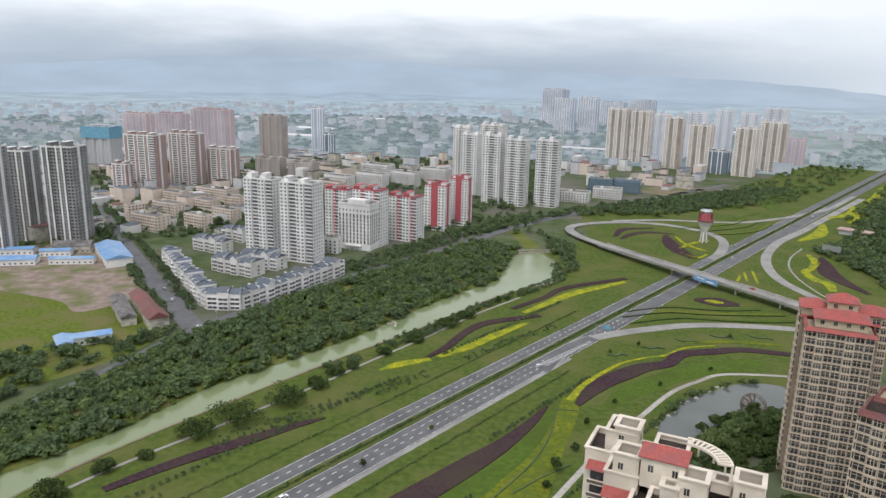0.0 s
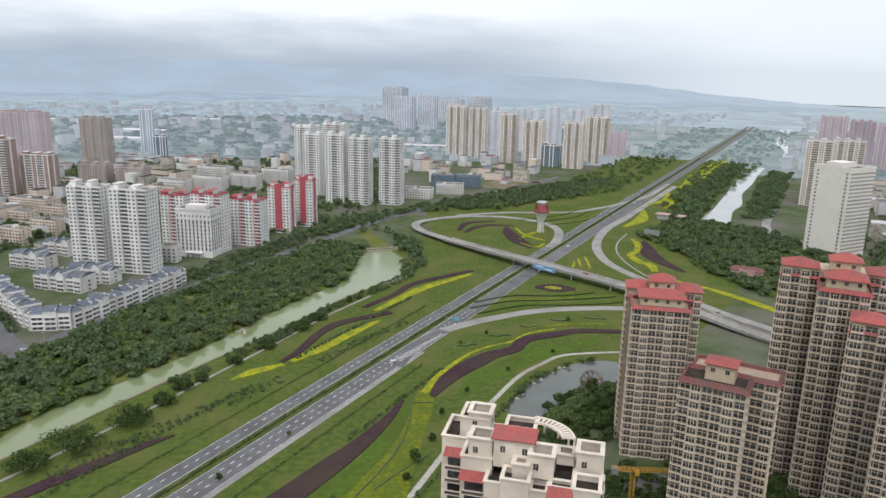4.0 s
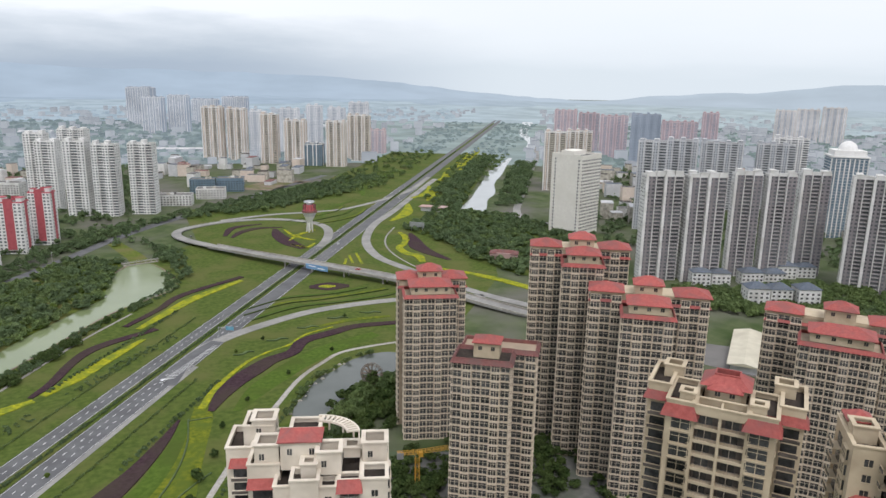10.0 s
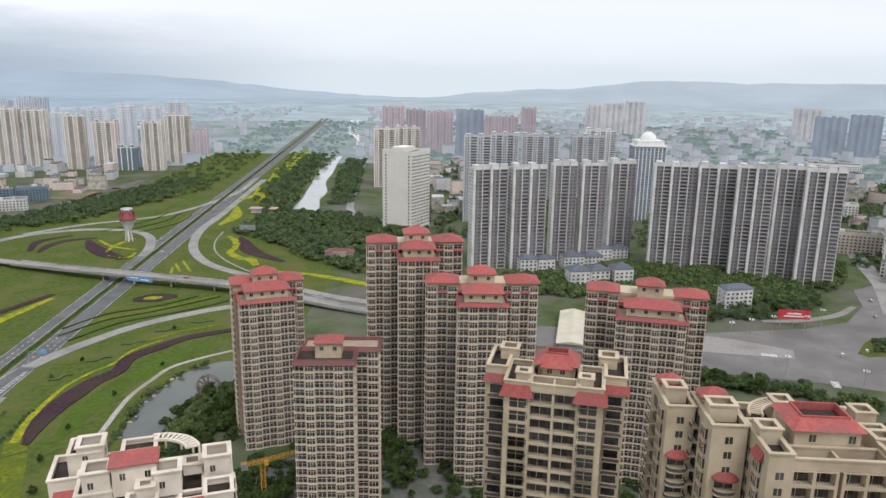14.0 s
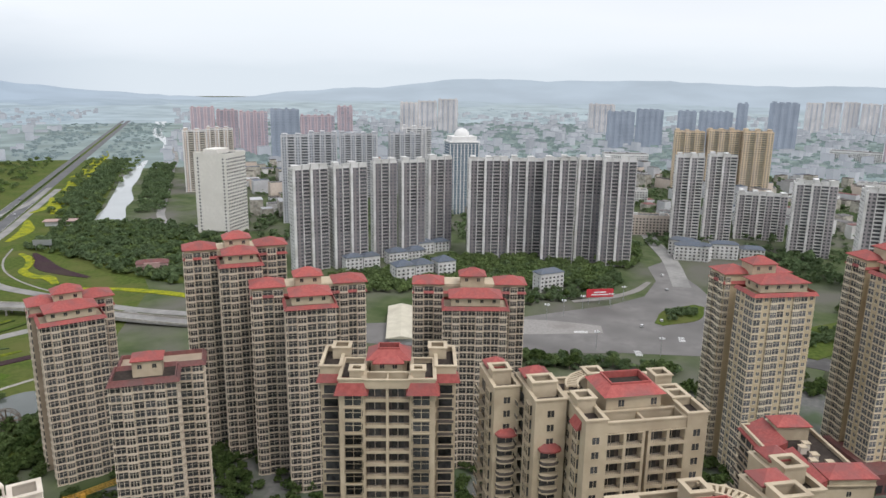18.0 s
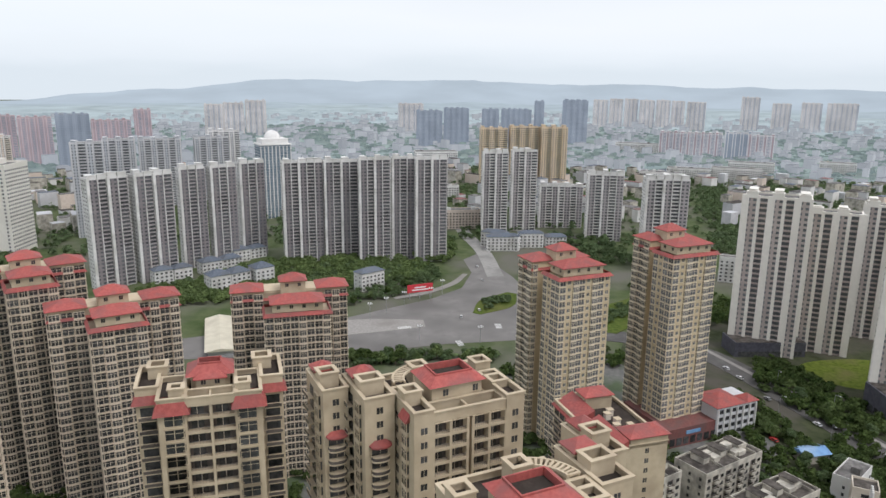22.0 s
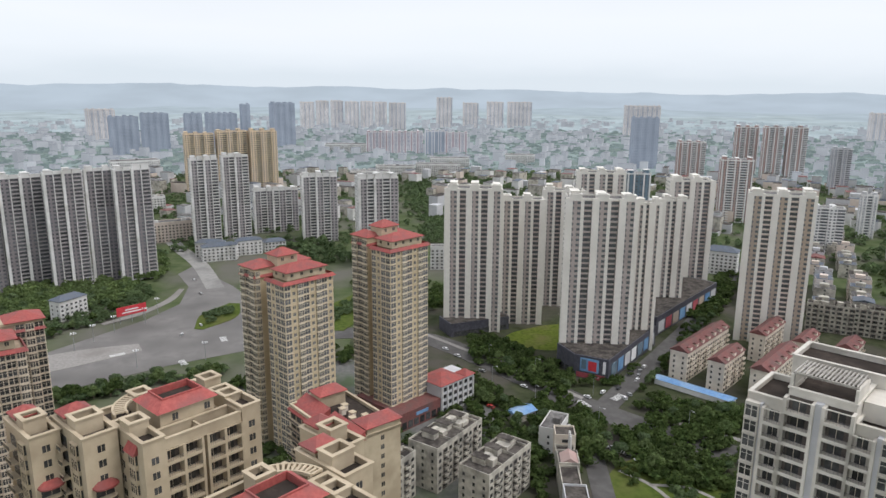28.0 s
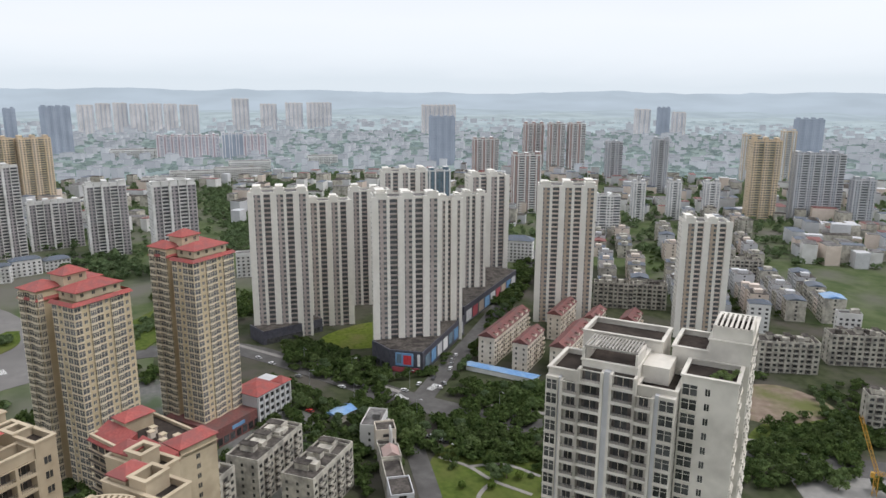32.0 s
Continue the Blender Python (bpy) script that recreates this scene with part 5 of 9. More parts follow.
def estate_tower(x, y, rz, fw, floors, rl, rr, ry, wall, rear_more=1, plain_top=False):
    """A red-roofed tower: a front wing and a wider rear wing round a core."""
    fh = 3.02
    root = thing("residential_tower", pose(x, y, 0, 0, 0, rz), "tall tan residential tower with red hipped roofs", "tower block", "red-roofed towers")
    hw, zf = fw / 2, floors * fh
    zr = zf + rear_more * fh
    rd = 11.0
    s = Shape()
    s.box(-hw, hw, 0, 13, 0, zf, wall)
    part("front_wing", s, root)
    s = Shape()
    s.box(-hw * 0.62, hw * 0.62, 13, ry, 0, zf, wall)
    part("core", s, root)
    s = Shape()
    s.box(-rl, rr, ry, ry + rd, 0, zr, wall)
    part("rear_wing", s, root)
    levels = [k * fh + 0.15 for k in range(floors)][::-1]
    rear_levels = [k * fh + 0.15 for k in range(floors + rear_more)][::-1]
    frame_mat = LIGHT_FRAME if wall is BEIGE_WALL else FRAME
    pane_mat = GLASS_MID if wall is BEIGE_WALL else GLASS
    got = []
    got += face_slots(-hw, hw, 0, 13, "f", 3.3, levels, ("flat", "small", "bay") if wall is BEIGE_WALL else ("flat", "bay", "flat"), frame_mat, pane_mat)
    plain = wall is BEIGE_WALL
    got += face_slots(-hw, hw, 0, 13, "l", 3.3, levels, ("flat", "small", "flat") if plain else ("flat", "bay"), frame_mat, pane_mat)
    got += face_slots(-hw, hw, 0, 13, "r", 3.6, levels, ("flat", "small"), frame_mat, GLASS)
    if rl > hw + 2:
        got += face_slots(-rl, -hw, ry, ry + rd, "f", 3.6, rear_levels, ("bay", "flat"), frame_mat, pane_mat)
    if rr > hw + 2:
        got += face_slots(hw, rr, ry, ry + rd, "f", 3.6, rear_levels, ("flat", "bay"), frame_mat, pane_mat)
    got += face_slots(-rl, rr, ry, ry + rd, "l", 3.7, rear_levels, ("bay", "flat"), frame_mat, GLASS)
    got += face_slots(-rl, rr, ry, ry + rd, "r", 3.8, rear_levels, ("flat", "small"), frame_mat, GLASS)
    got += face_slots(-rl, rr, ry, ry + rd, "b", 4.2, rear_levels, ("flat", "bay"), frame_mat, GLASS)
    got.sort(key=lambda g: -g[0])
    fit_units(root, [(u, m) for _, u, m in got])
    # front top: a skirt of tiles, a set-back storey, its hip
    s = Shape()
    s.skirt(-hw, hw, 0, 13, zf - 0.2, 1.5, MAROON_TILE if plain_top else RED_TILE, 1.0)
    part("tile_skirt", s, root, label="band of red roof tiles")
    if plain_top:
        s = Shape()
        s.rim(-hw + 0.2, hw - 0.2, 0.2, 12.8, zf, zf + 1.5, 0.3, MAROON_TILE)
        s.box(-hw + 0.5, hw - 0.5, 0.5, 12.5, zf, zf + 0.3, TERRACE)
        part("terrace", s, root, label="flat roof terrace behind a tiled edge")
        s = Shape()
        s.box(-3.5, 5.5, 4.6, 12, zf + 0.3, zf + 5.9, CREAM_WALL)
        top = part("penthouse", s, root, label="cream stair house")
        fit_units(top, [(u, m) for _, u, m in face_slots(-3.5, 5.5, 4.6, 12, "f", 6, [zf + 2.2], "small", CREAM_WALL, GLASS) + face_slots(-3.5, 5.5, 4.6, 12, "r", 6, [zf + 2.2], "small", CREAM_WALL, GLASS)])
        hip_part(root, -3.5, 5.5, 4.6, 12, zf + 5.9, 1.9, RED_TILE, over=0.6)
        s = Shape()
        s.skirt(-rl, rr, ry, ry + rd, zr - 0.2, 1.5, MAROON_TILE, 0.9)
        part("tile_skirt", s, root, label="band of red roof tiles")
        s = Shape()
        s.rim(-rl + 0.2, rr - 0.2, ry + 0.2, ry + rd - 0.2, zr, zr + 1.4, 0.3, MAROON_TILE)
        part("parapet", s, root)
        return root
    s = Shape()
    s.box(-hw * 0.78, hw * 0.78, 1.6, 12, zf + 1.0, zf + 4.6, CREAM_WALL)
    top = part("penthouse", s, root, label="cream top storey")
    got = face_slots(-hw * 0.78, hw * 0.78, 1.6, 12, "f", 4.5, [zf + 1.4], "small", CREAM_WALL, GLASS)
    got += face_slots(-hw * 0.78, hw * 0.78, 1.6, 12, "l", 4.5, [zf + 1.4], "small", CREAM_WALL, GLASS)
    fit_units(top, [(u, m) for _, u, m in got])
    hip_part(root, -hw * 0.78, hw * 0.78, 1.6, 12, zf + 4.6, 2.6, RED_TILE, over=1.0)
    # rear roofs
    wl, wr = min(12.0, rl - 3), min(12.0, rr - 3)
    hip_part(root, -rl, -rl + wl, ry, ry + rd, zr + 1.2, 2.6, RED_TILE, over=0.9)
    hip_part(root, rr - wr, rr, ry, ry + rd, zr + 1.2, 2.6, RED_TILE, over=0.9)
    s = Shape()
    s.box(-rl + 0.1, rr - 0.1, ry + 0.1, ry + rd - 0.1, zr, zr + 1.0, CREAM_WALL)
    part("parapet", s, root)
    s = Shape()
    s.skirt(-rl, rr, ry, ry + rd, zr - fh, 1.1, RED_TILE, 0.8)
    part("tile_skirt", s, root, label="band of red roof tiles")
    c = (rr - rl) * 0.15
    s = Shape()
    s.box(c - 5, c + 5, ry - 3, ry + 5, zf, zr + 5.6, CREAM_WALL)
    top = part("stair_tower", s, root, label="cream stair tower")
    got = face_slots(c - 5, c + 5, ry - 3, ry + 5, "f", 5, [zr + 2.2], "small", CREAM_WALL, GLASS)
    fit_units(top, [(u, m) for _, u, m in got])
    hip_part(root, c - 5, c + 5, ry - 3, ry + 5, zr + 5.6, 2.7, RED_TILE, over=0.8)
    return root


for row in ((148, 254, -24, 22, 22, 13, 17, 15, TAN_WALL), (131, 190, -42, 20, 21, 9, 18, 12, TAN_WALL, 0, True), (195, 212, -38, 16, 28, 21, 20, 16, TAN_WALL), (191, 172, -43, 18, 25, 21, 23, 17, TAN_WALL),
            (239, 129, -58, 25, 23, 25, 22, 22, TAN_WALL), (295, 25, -50, 25, 26, 15, 13, 18, BEIGE_WALL), (324, -19, -50, 24, 28, 11, 13, 17, BEIGE_WALL)):
    estate_tower(*row)


def terrace(root, x0, x1, y0, y1, z, wall, rise=1.2, base=0.0):
    """A block whose flat roof is a terrace behind a coped parapet."""
    s = Shape()
    s.box(x0, x1, y0, y1, base, z, wall)
    part("block", s, root)
    s = Shape()
    s.rim(x0 - 0.02, x1 + 0.02, y0 - 0.02, y1 + 0.02, z, z + rise, 0.35, wall, 0.22, wall)
    part("parapet", s, root)
    s = Shape()
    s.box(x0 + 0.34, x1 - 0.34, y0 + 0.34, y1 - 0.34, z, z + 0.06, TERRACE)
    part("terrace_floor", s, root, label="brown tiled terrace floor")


def well_roof(root, x0, x1, y0, y1, z, h, run=3.0):
    """A red tiled roof that slopes up to a sunken flat well."""
    s = Shape()
    s.skirt(x0 + run, x1 - run, y0 + run, y1 - run, z, h, RED_TILE, run + 0.8)
    s.rim(x0 + run - 0.2, x1 - run + 0.2, y0 + run - 0.2, y1 - run + 0.2, z + h - 1.6, z + h + 0.25, 0.3, RED_TILE)
    ring = part("roof", s, root, label="red tiled roof with a sunken well")
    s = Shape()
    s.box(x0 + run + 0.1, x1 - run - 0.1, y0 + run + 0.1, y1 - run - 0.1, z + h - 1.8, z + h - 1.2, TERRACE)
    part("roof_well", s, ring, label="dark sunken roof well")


def loggias(root, x0, x1, y, z, count, wall, depth=1.9, deep=0.0):
    """A column of deep open balconies between piers, from the top level z down."""
    w = (x1 - x0) / count
    levels = [z - 3.05 * (k + 1) for k in range(int(z / 3.05))]
    for i in range(count + 1):
        s = Shape()
        s.box(x0 + i * w - 0.28, x0 + i * w + 0.28, y, y + depth, 0, z, wall)
        part("pier", s, root)
    key = ("loggia", round(w, 1), wall.name, depth)
    if key not in UNITS:
        s, h = Shape(), w / 2 - 0.28
        s.box(-h, h, 0.05, depth, -0.16, 0.12, wall)
        s.box(-h, h, 0.05, 0.2, 0.12, 0.34, wall)
        s.box(-h, h, 0.1, 0.16, 0.98, 1.04, RAIL)
        for j in range(7):
            s.box(-h + (j + 0.5) * h / 3.5 - 0.02, -h + (j + 0.5) * h / 3.5 + 0.02, 0.11, 0.15, 0.34, 0.98, RAIL)
        s.box(-h, h, 0.05, 0.25, 2.72, 2.89, wall)
        UNITS[key] = (s, s.mesh("balcony"))
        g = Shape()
        # back wall in a dark colour that carries the shade of the loggia
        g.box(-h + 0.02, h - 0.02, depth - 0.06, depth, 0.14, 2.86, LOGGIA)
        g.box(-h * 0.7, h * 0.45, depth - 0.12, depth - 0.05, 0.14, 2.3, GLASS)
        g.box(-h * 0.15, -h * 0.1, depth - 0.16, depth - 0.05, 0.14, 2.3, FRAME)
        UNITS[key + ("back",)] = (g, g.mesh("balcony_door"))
    slots = []
    for lv in levels[:10]:
        for i in range(count):
            m = pose(x0 + (i + 0.5) * w, y, lv + 0.16)
            slots += [(UNITS[key], m), (UNITS[key + ("back",)], m)]
    fit_units(root, slots, 999)
    slots = [(UNITS[key], pose(x0 + (i + 0.5) * w, y, lv + 0.16)) for lv in levels[10:] for i in range(count)]
    fit_units(root, slots, 0)


def column(root, x, y, face, z, wall, kind="small", w=1.4, top=10, glass=None, one=False):
    """A column of windows or balconies from the top level z down."""
    levels = [z - 3.05 * (k + 1) for k in range(1 if one else int(z / 3.05))]
    u = unit(kind, w, wall, glass or GLASS)
    slots = [(u, pose(x, y, lv + 0.16, 0, 0, FACING[face])) for lv in levels]
    fit_units(root, slots, top)


def pergola(root, x0, x1, y0, y1, z, mat, beams=9, across=True):
    s = Shape()
    for cx in (x0 + 0.2, x1 - 0.2):
        for cy in (y0 + 0.2, y1 - 0.2):
            s.box(cx - 0.2, cx + 0.2, cy - 0.2, cy + 0.2, z - 3, z, mat)
    for cy in (y0 + 0.2, y1 - 0.2):
        s.box(x0, x1, cy - 0.15, cy + 0.15, z, z + 0.35, mat)
    for i in range(beams):
        cx = x0 + (i + 0.5) * (x1 - x0) / beams
        s.box(cx - 0.12, cx + 0.12, y0 - 0.3, y1 + 0.3, z + 0.35, z + 0.6, mat)
    part("pergola", s, root, label="open beam pergola on the roof")


def arch_pergola(root, cx, cy, r, z, mat, a0, a1, n=11):
    """Curved double beam with short rungs."""
    s = Shape()
    for i in range(n):
        a, b = radians(a0 + (a1 - a0) * i / n), radians(a0 + (a1 - a0) * (i + 1) / n)
        for q in (r, r - 2.4):
            p0, p1 = (cx + q * math.cos(a), cy + q * math.sin(a)), (cx + q * math.cos(b), cy + q * math.sin(b))
            p2, p3 = (cx + (q - 0.4) * math.cos(b), cy + (q - 0.4) * math.sin(b)), (cx + (q - 0.4) * math.cos(a), cy + (q - 0.4) * math.sin(a))
            s.prism([p3, p2, p1, p0][::-1], z, z + 0.5, mat)
        da = 0.03
        s.prism([((r - 2.4) * math.cos(a - da) + cx, (r - 2.4) * math.sin(a - da) + cy), (r * math.cos(a - da) + cx, r * math.sin(a - da) + cy),
                 (r * math.cos(a + da) + cx, r * math.sin(a + da) + cy), ((r - 2.4) * math.cos(a + da) + cx, (r - 2.4) * math.sin(a + da) + cy)], z + 0.1, z + 0.45, mat)
        if i % 3 == 0:
            s.box(cx + (r - 0.2) * math.cos(a) - 0.2, cx + (r - 0.2) * math.cos(a) + 0.2, cy + (r - 0.2) * math.sin(a) - 0.2, cy + (r - 0.2) * math.sin(a) + 0.2, z - 3, z, mat)
    part("pergola", s, root, label="curved cream pergola on the roof")


def stepped_block(x, y, rz, fw, z, label, flip=1):
    """A cream block with a front of loggias; two wings step back on one side; terraces and small red roofs on top."""
    root = thing("apartment_block", pose(x, y, 0, 0, 0, rz), label, "tower block", "cream apartment blocks")
    W = CREAM_WALL
    hw = fw / 2

    def span(a, b):
        return (a, b) if flip > 0 else (-b, -a)

    pier = fw * 0.17
    # front: two pier bays with windows, loggias between
    terrace(root, -hw, -hw + pier, 0, 13, z + 1.0, W)
    terrace(root, hw - pier, hw, 0, 13, z + 1.0, W)
    terrace(root, -hw + pier, hw - pier, 2.0, 13, z - 1.2, W, 0.4)
    loggias(root, -hw + pier, -0.6, 0.05, z - 0.8, 2, W)
    loggias(root, 0.6, hw - pier, 0.05, z - 0.8, 2, W)
    s = Shape()
    s.rim(-hw + pier + 0.05, hw - pier - 0.05, 0.3, 5.0, z - 0.75, z + 1.3, 0.35, W, 0.2)
    s.box(-0.25, 0.25, 0.6, 4.9, z - 0.75, z + 1.0, W)
    part("roof_screen", s, root)
    for sx, fx in ((-hw + pier / 2, "f"), (hw - pier / 2, "f")):
        column(root, sx, 0, "f", z - 0.6, W)
    for face, sx in (("l", -hw), ("r", hw)):
        column(root, sx, 4.0, face, z - 0.6, W, "bay", 3.0)
        column(root, sx, 9.0, face, z - 0.6, W)
        s = Shape()
        yy = (2.2, 5.8)
        o = 1.1 if sx > 0 else -1.1
        s.solid([(sx, yy[0], z - 0.6), (sx + o, yy[0] - 0.3, z - 0.6), (sx + o, yy[1] + 0.3, z - 0.6), (sx, yy[1], z - 0.6), (sx, yy[0], z + 1.2), (sx, yy[1], z + 1.2)],
                [(0, 1, 4), (1, 2, 5, 4), (2, 3, 5), (0, 3, 2, 1)] if sx > 0 else [(0, 4, 1), (1, 4, 5, 2), (2, 5, 3), (0, 1, 2, 3)], RED_TILE)
        part("canopy", s, root, label="small red tiled canopy")
    # penthouse with its sunken roof
    s = Shape()
    s.box(-hw * 0.5, hw * 0.42, 5.5, 14.5, z - 1.1, z + 4.4, W)
    top = part("penthouse", s, root)
    column(top, -hw * 0.25, 5.5, "f", z + 4.0, W, "small", 1.2, 1, one=True)
    column(top, hw * 0.3, 5.5, "f", z + 4.0, W, "small", 1.2, 1, one=True)
    well_roof(root, -hw * 0.5, hw * 0.42, 5.5, 14.5, z + 4.4, 1.7, 1.7)
    # rear core
    terrace(root, -hw * 0.9, hw * 0.9, 13.0, 24.0, z - 0.9, W)
    arch_pergola(root, flip * -hw * 0.2, 13.0, 9.0, z + 2.6, W, 100, 175) if flip > 0 else arch_pergola(root, hw * 0.2, 13.0, 9.0, z + 2.6, W, 5, 80)
    # small terrace turrets
    for tx, ty, tz in ((-hw + 2.2, 7.5, 4.0), (hw - 2.4, 8.0, 2.6), (flip * (hw - 2.0), 16.5, 3.6), (flip * -3.0, 20.5, 3.2)):
        s = Shape()
        s.rim(tx - 1.9, tx + 1.9, ty - 1.9, ty + 1.9, z - 1.0, z + tz, 0.35, W, 0.25)
        s.box(tx - 1.5, tx + 1.5, ty - 1.5, ty + 1.5, z - 1.0, z + tz - 1.2, TERRACE)
        part("turret", s, root, label="open cream roof turret")
    # wings that step back
    for k, (a, b, y0, y1, dz) in enumerate(((-hw - 7, -hw - 0.5, 9, 23, 1.4), (-hw - 13.0, -hw - 7.5, 18, 31, 0.6))):
        a, b = span(a, b)
        terrace(root, a, b, y0, y1, z + dz, W)
        mid = (a + b) / 2
        column(root, mid, y0, "f", z + dz - 0.4, W)
        column(root, mid, y0, "f", z + dz - 3.05 * 3 - 0.4, W, "round", 4.2, 10, LOGGIA)
        s = Shape()
        zz = z + dz - 3.05 * 3 - 0.2
        ring = [(mid - 2.4, y0), *[(mid - 2.4 * math.cos(math.pi * i / 8), y0 - 2.0 * math.sin(math.pi * i / 8) ** 0.6) for i in range(1, 8)], (mid + 2.4, y0)]
        s.prism(ring, zz, zz + 0.35, RED_TILE)
        s.solid([(p[0], p[1], zz + 0.35) for p in ring] + [(mid - 1.2, y0, zz + 1.2), (mid + 1.2, y0, zz + 1.2)], [(i, i + 1, 9 if i < 4 else 10) for i in range(8)] + [(4, 10, 9)], RED_TILE)
        part("canopy", s, root, label="curved red tiled canopy")
        side = "l" if flip > 0 else "r"
        sx = a if flip > 0 else b
        column(root, sx, y0 + 3.5, side, z + dz - 0.4, W, "bay", 3.0, 11)
        column(root, sx, y0 + 9.0, side, z + dz - 0.4, W, "balcony", 3.4, 11)
        s = Shape()
        s.rim(a + 0.6, b - 0.8, y0 + 4, y0 + 8, z + dz, z + dz + 3.2, 0.35, W, 0.25)
        part("turret", s, root, label="open cream roof turret")
        hip_part(root, a + 0.8, b - 0.8, y1 - 5, y1 - 1, z + dz + 2.6, 1.6, RED_TILE, over=0.5)
        s = Shape()
        s.box(a + 0.8, b - 0.8, y1 - 5, y1 - 1, z + dz, z + dz + 2.4, W)
        part("stair_house", s, root)
    return root


def terraced_block(x, y, rz, z):
    """A cream block whose roof steps down in many small terraces with turrets, red canopies and a curved pergola."""
    root = thing("apartment_block", pose(x, y, 0, 0, 0, rz), "cream apartment block with stepped roof terraces and red canopies", "tower block", "cream apartment blocks")
    W = PALE_CREAM
    terrace(root, -9.8, -4.2, 0, 5, z - 1, W)
    terrace(root, 4.2, 9.5, 0, 6, z - 1, W)
    terrace(root, -9.8, 4.2, 5, 17, z - 3.0, W)
    terrace(root, 4.2, 9.6, 6, 16.5, z - 2.2, W, 1.1)
    terrace(root, -0.5, 4.2, 2.0, 5, z - 1.8, W, 0.6)
    loggias(root, -0.4, 4.1, 0.2, z - 1.8, 1, W, 1.7)
    terrace(root, -4.2, -0.6, 0.7, 5, z - 2.8, W, 1.0)
    column(root, -2.4, 0.7, "f", z - 3.2, W, "small", 1.3, 9)
    terrace(root, -24.8, -19.2, 13, 23, z - 0.6, W)
    terrace(root, -19.2, -12.6, 6.5, 22, z - 1, W)
    terrace(root, -21.5, -15.2, 16, 23.2, z + 3.0, W, 1.0)
    terrace(root, -13.4, -9.9, 2.0, 14, z - 3.4, W)
    for tx, ty, q, tz in ((-17.2, 18.4, 2.5, 5.4), (-15.3, 9.6, 2.5, 4.2), (-2.4, 6.6, 2.5, 4.0), (6.9, 11.2, 2.6, 3.4), (-6.4, 4.6, 1.6, 2.0), (2.0, 12.5, 1.8, 1.2)):
        s = Shape()
        s.rim(tx - q, tx + q, ty - q, ty + q, z - 1, z + tz, 0.35, W, 0.3)
        s.box(tx - q + 0.3, tx + q - 0.3, ty - q + 0.3, ty + q - 0.3, z - 1, z + tz - 2.0, TERRACE)
        part("turret", s, root, label="open cream roof turret")
    s = Shape()
    s.box(-12.4, -4.4, 6.4, 11.6, z - 1, z + 5.6, W)
    part("penthouse", s, root)
    column(root, -6.0, 6.4, "f", z + 4.4, W, "small", 1.0, 1, one=True)
    hip_part(root, -12.4, -4.4, 6.4, 11.6, z + 5.6, 1.7, RED_TILE, over=0.6)
    terrace(root, -11.0, -4.6, 11.8, 17.0, z + 4.4, W, 0.9)
    column(root, -10.5, 6.4, "f", z + 4.4, W, "small", 1.0, 1, one=True)
    arch_pergola(root, -5.0, 8.0, 9.0, z + 5.6, W, 12, 92)
    for x0, x1, y0, zz, run in ((-0.4, 4.1, 0.0, z - 2.0, 2.2), (-3.9, -0.9, 0.7, z - 6.2, 1.8), (-8.6, -5.2, 0.0, z - 6.4, 1.8), (-19.0, -13.6, 6.5, z - 4.6, 2.2), (-23.8, -20.2, 13, z - 3.4, 2.0), (-12.9, -10.3, 2.0, z - 7.0, 1.6)):
        s = Shape()
        s.solid([(x0 - 0.4, y0 - 1.5, zz), (x1 + 0.4, y0 - 1.5, zz), (x1 + 0.1, y0 + 0.3, zz + run), (x0 - 0.1, y0 + 0.3, zz + run), (x0 - 0.4, y0 + 0.3, zz), (x1 + 0.4, y0 + 0.3, zz)], [(0, 1, 2, 3), (0, 3, 4), (1, 5, 2), (0, 4, 5, 1)], RED_TILE)
        part("canopy", s, root, label="sloping red tile canopy")
    for tx, ty, q, tz in ((-17.2, 18.4, 2.5, 5.4), (-15.3, 9.6, 2.5, 4.2), (-2.4, 6.6, 2.5, 4.0), (6.9, 11.2, 2.6, 3.4)):
        column(root, tx - 1.0, ty - q - 0.02, "f", z + tz - 1.2, W, "small", 1.0, 1, one=True)
        column(root, tx + q + 0.02, ty, "r", z + tz - 1.2, W, "small", 1.0, 1, one=True)
    for cx, cy, f, zz, k, w in ((-7.0, 0, "f", z - 6.4, "round", 3.2), (6.9, 0, "f", z - 1.6, "small", 1.3), (-22, 13, "f", z - 3.6, "balcony", 3.4), (-16.3, 6.5, "f", z - 4.8, "balcony", 4.6), (-11.6, 2.0, "f", z - 7, "small", 1.2), (-24.8, 16, "l", z - 1.2, "small", 1.2),
                                (-19.2, 9.5, "l", z - 1.4, "small", 1.2), (-9.8, 2.6, "l", z - 1.6, "small", 1.0), (9.5, 3, "r", z - 1.6, "small", 1.2), (9.6, 9.5, "r", z - 1.6, "bay", 2.8), (9.6, 15, "r", z - 1.6, "small", 1.2)):
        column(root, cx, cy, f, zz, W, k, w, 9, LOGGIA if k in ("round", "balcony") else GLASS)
    return root


terraced_block(49, 119, -26, 81)
stepped_block(130, 32, -48, 25, 94, "cream apartment block with deep loggias and a red sunken roof")
stepped_block(96, 8, -48, 24, 91.4, "cream apartment block with a sunken red roof and curved pergola", -1)


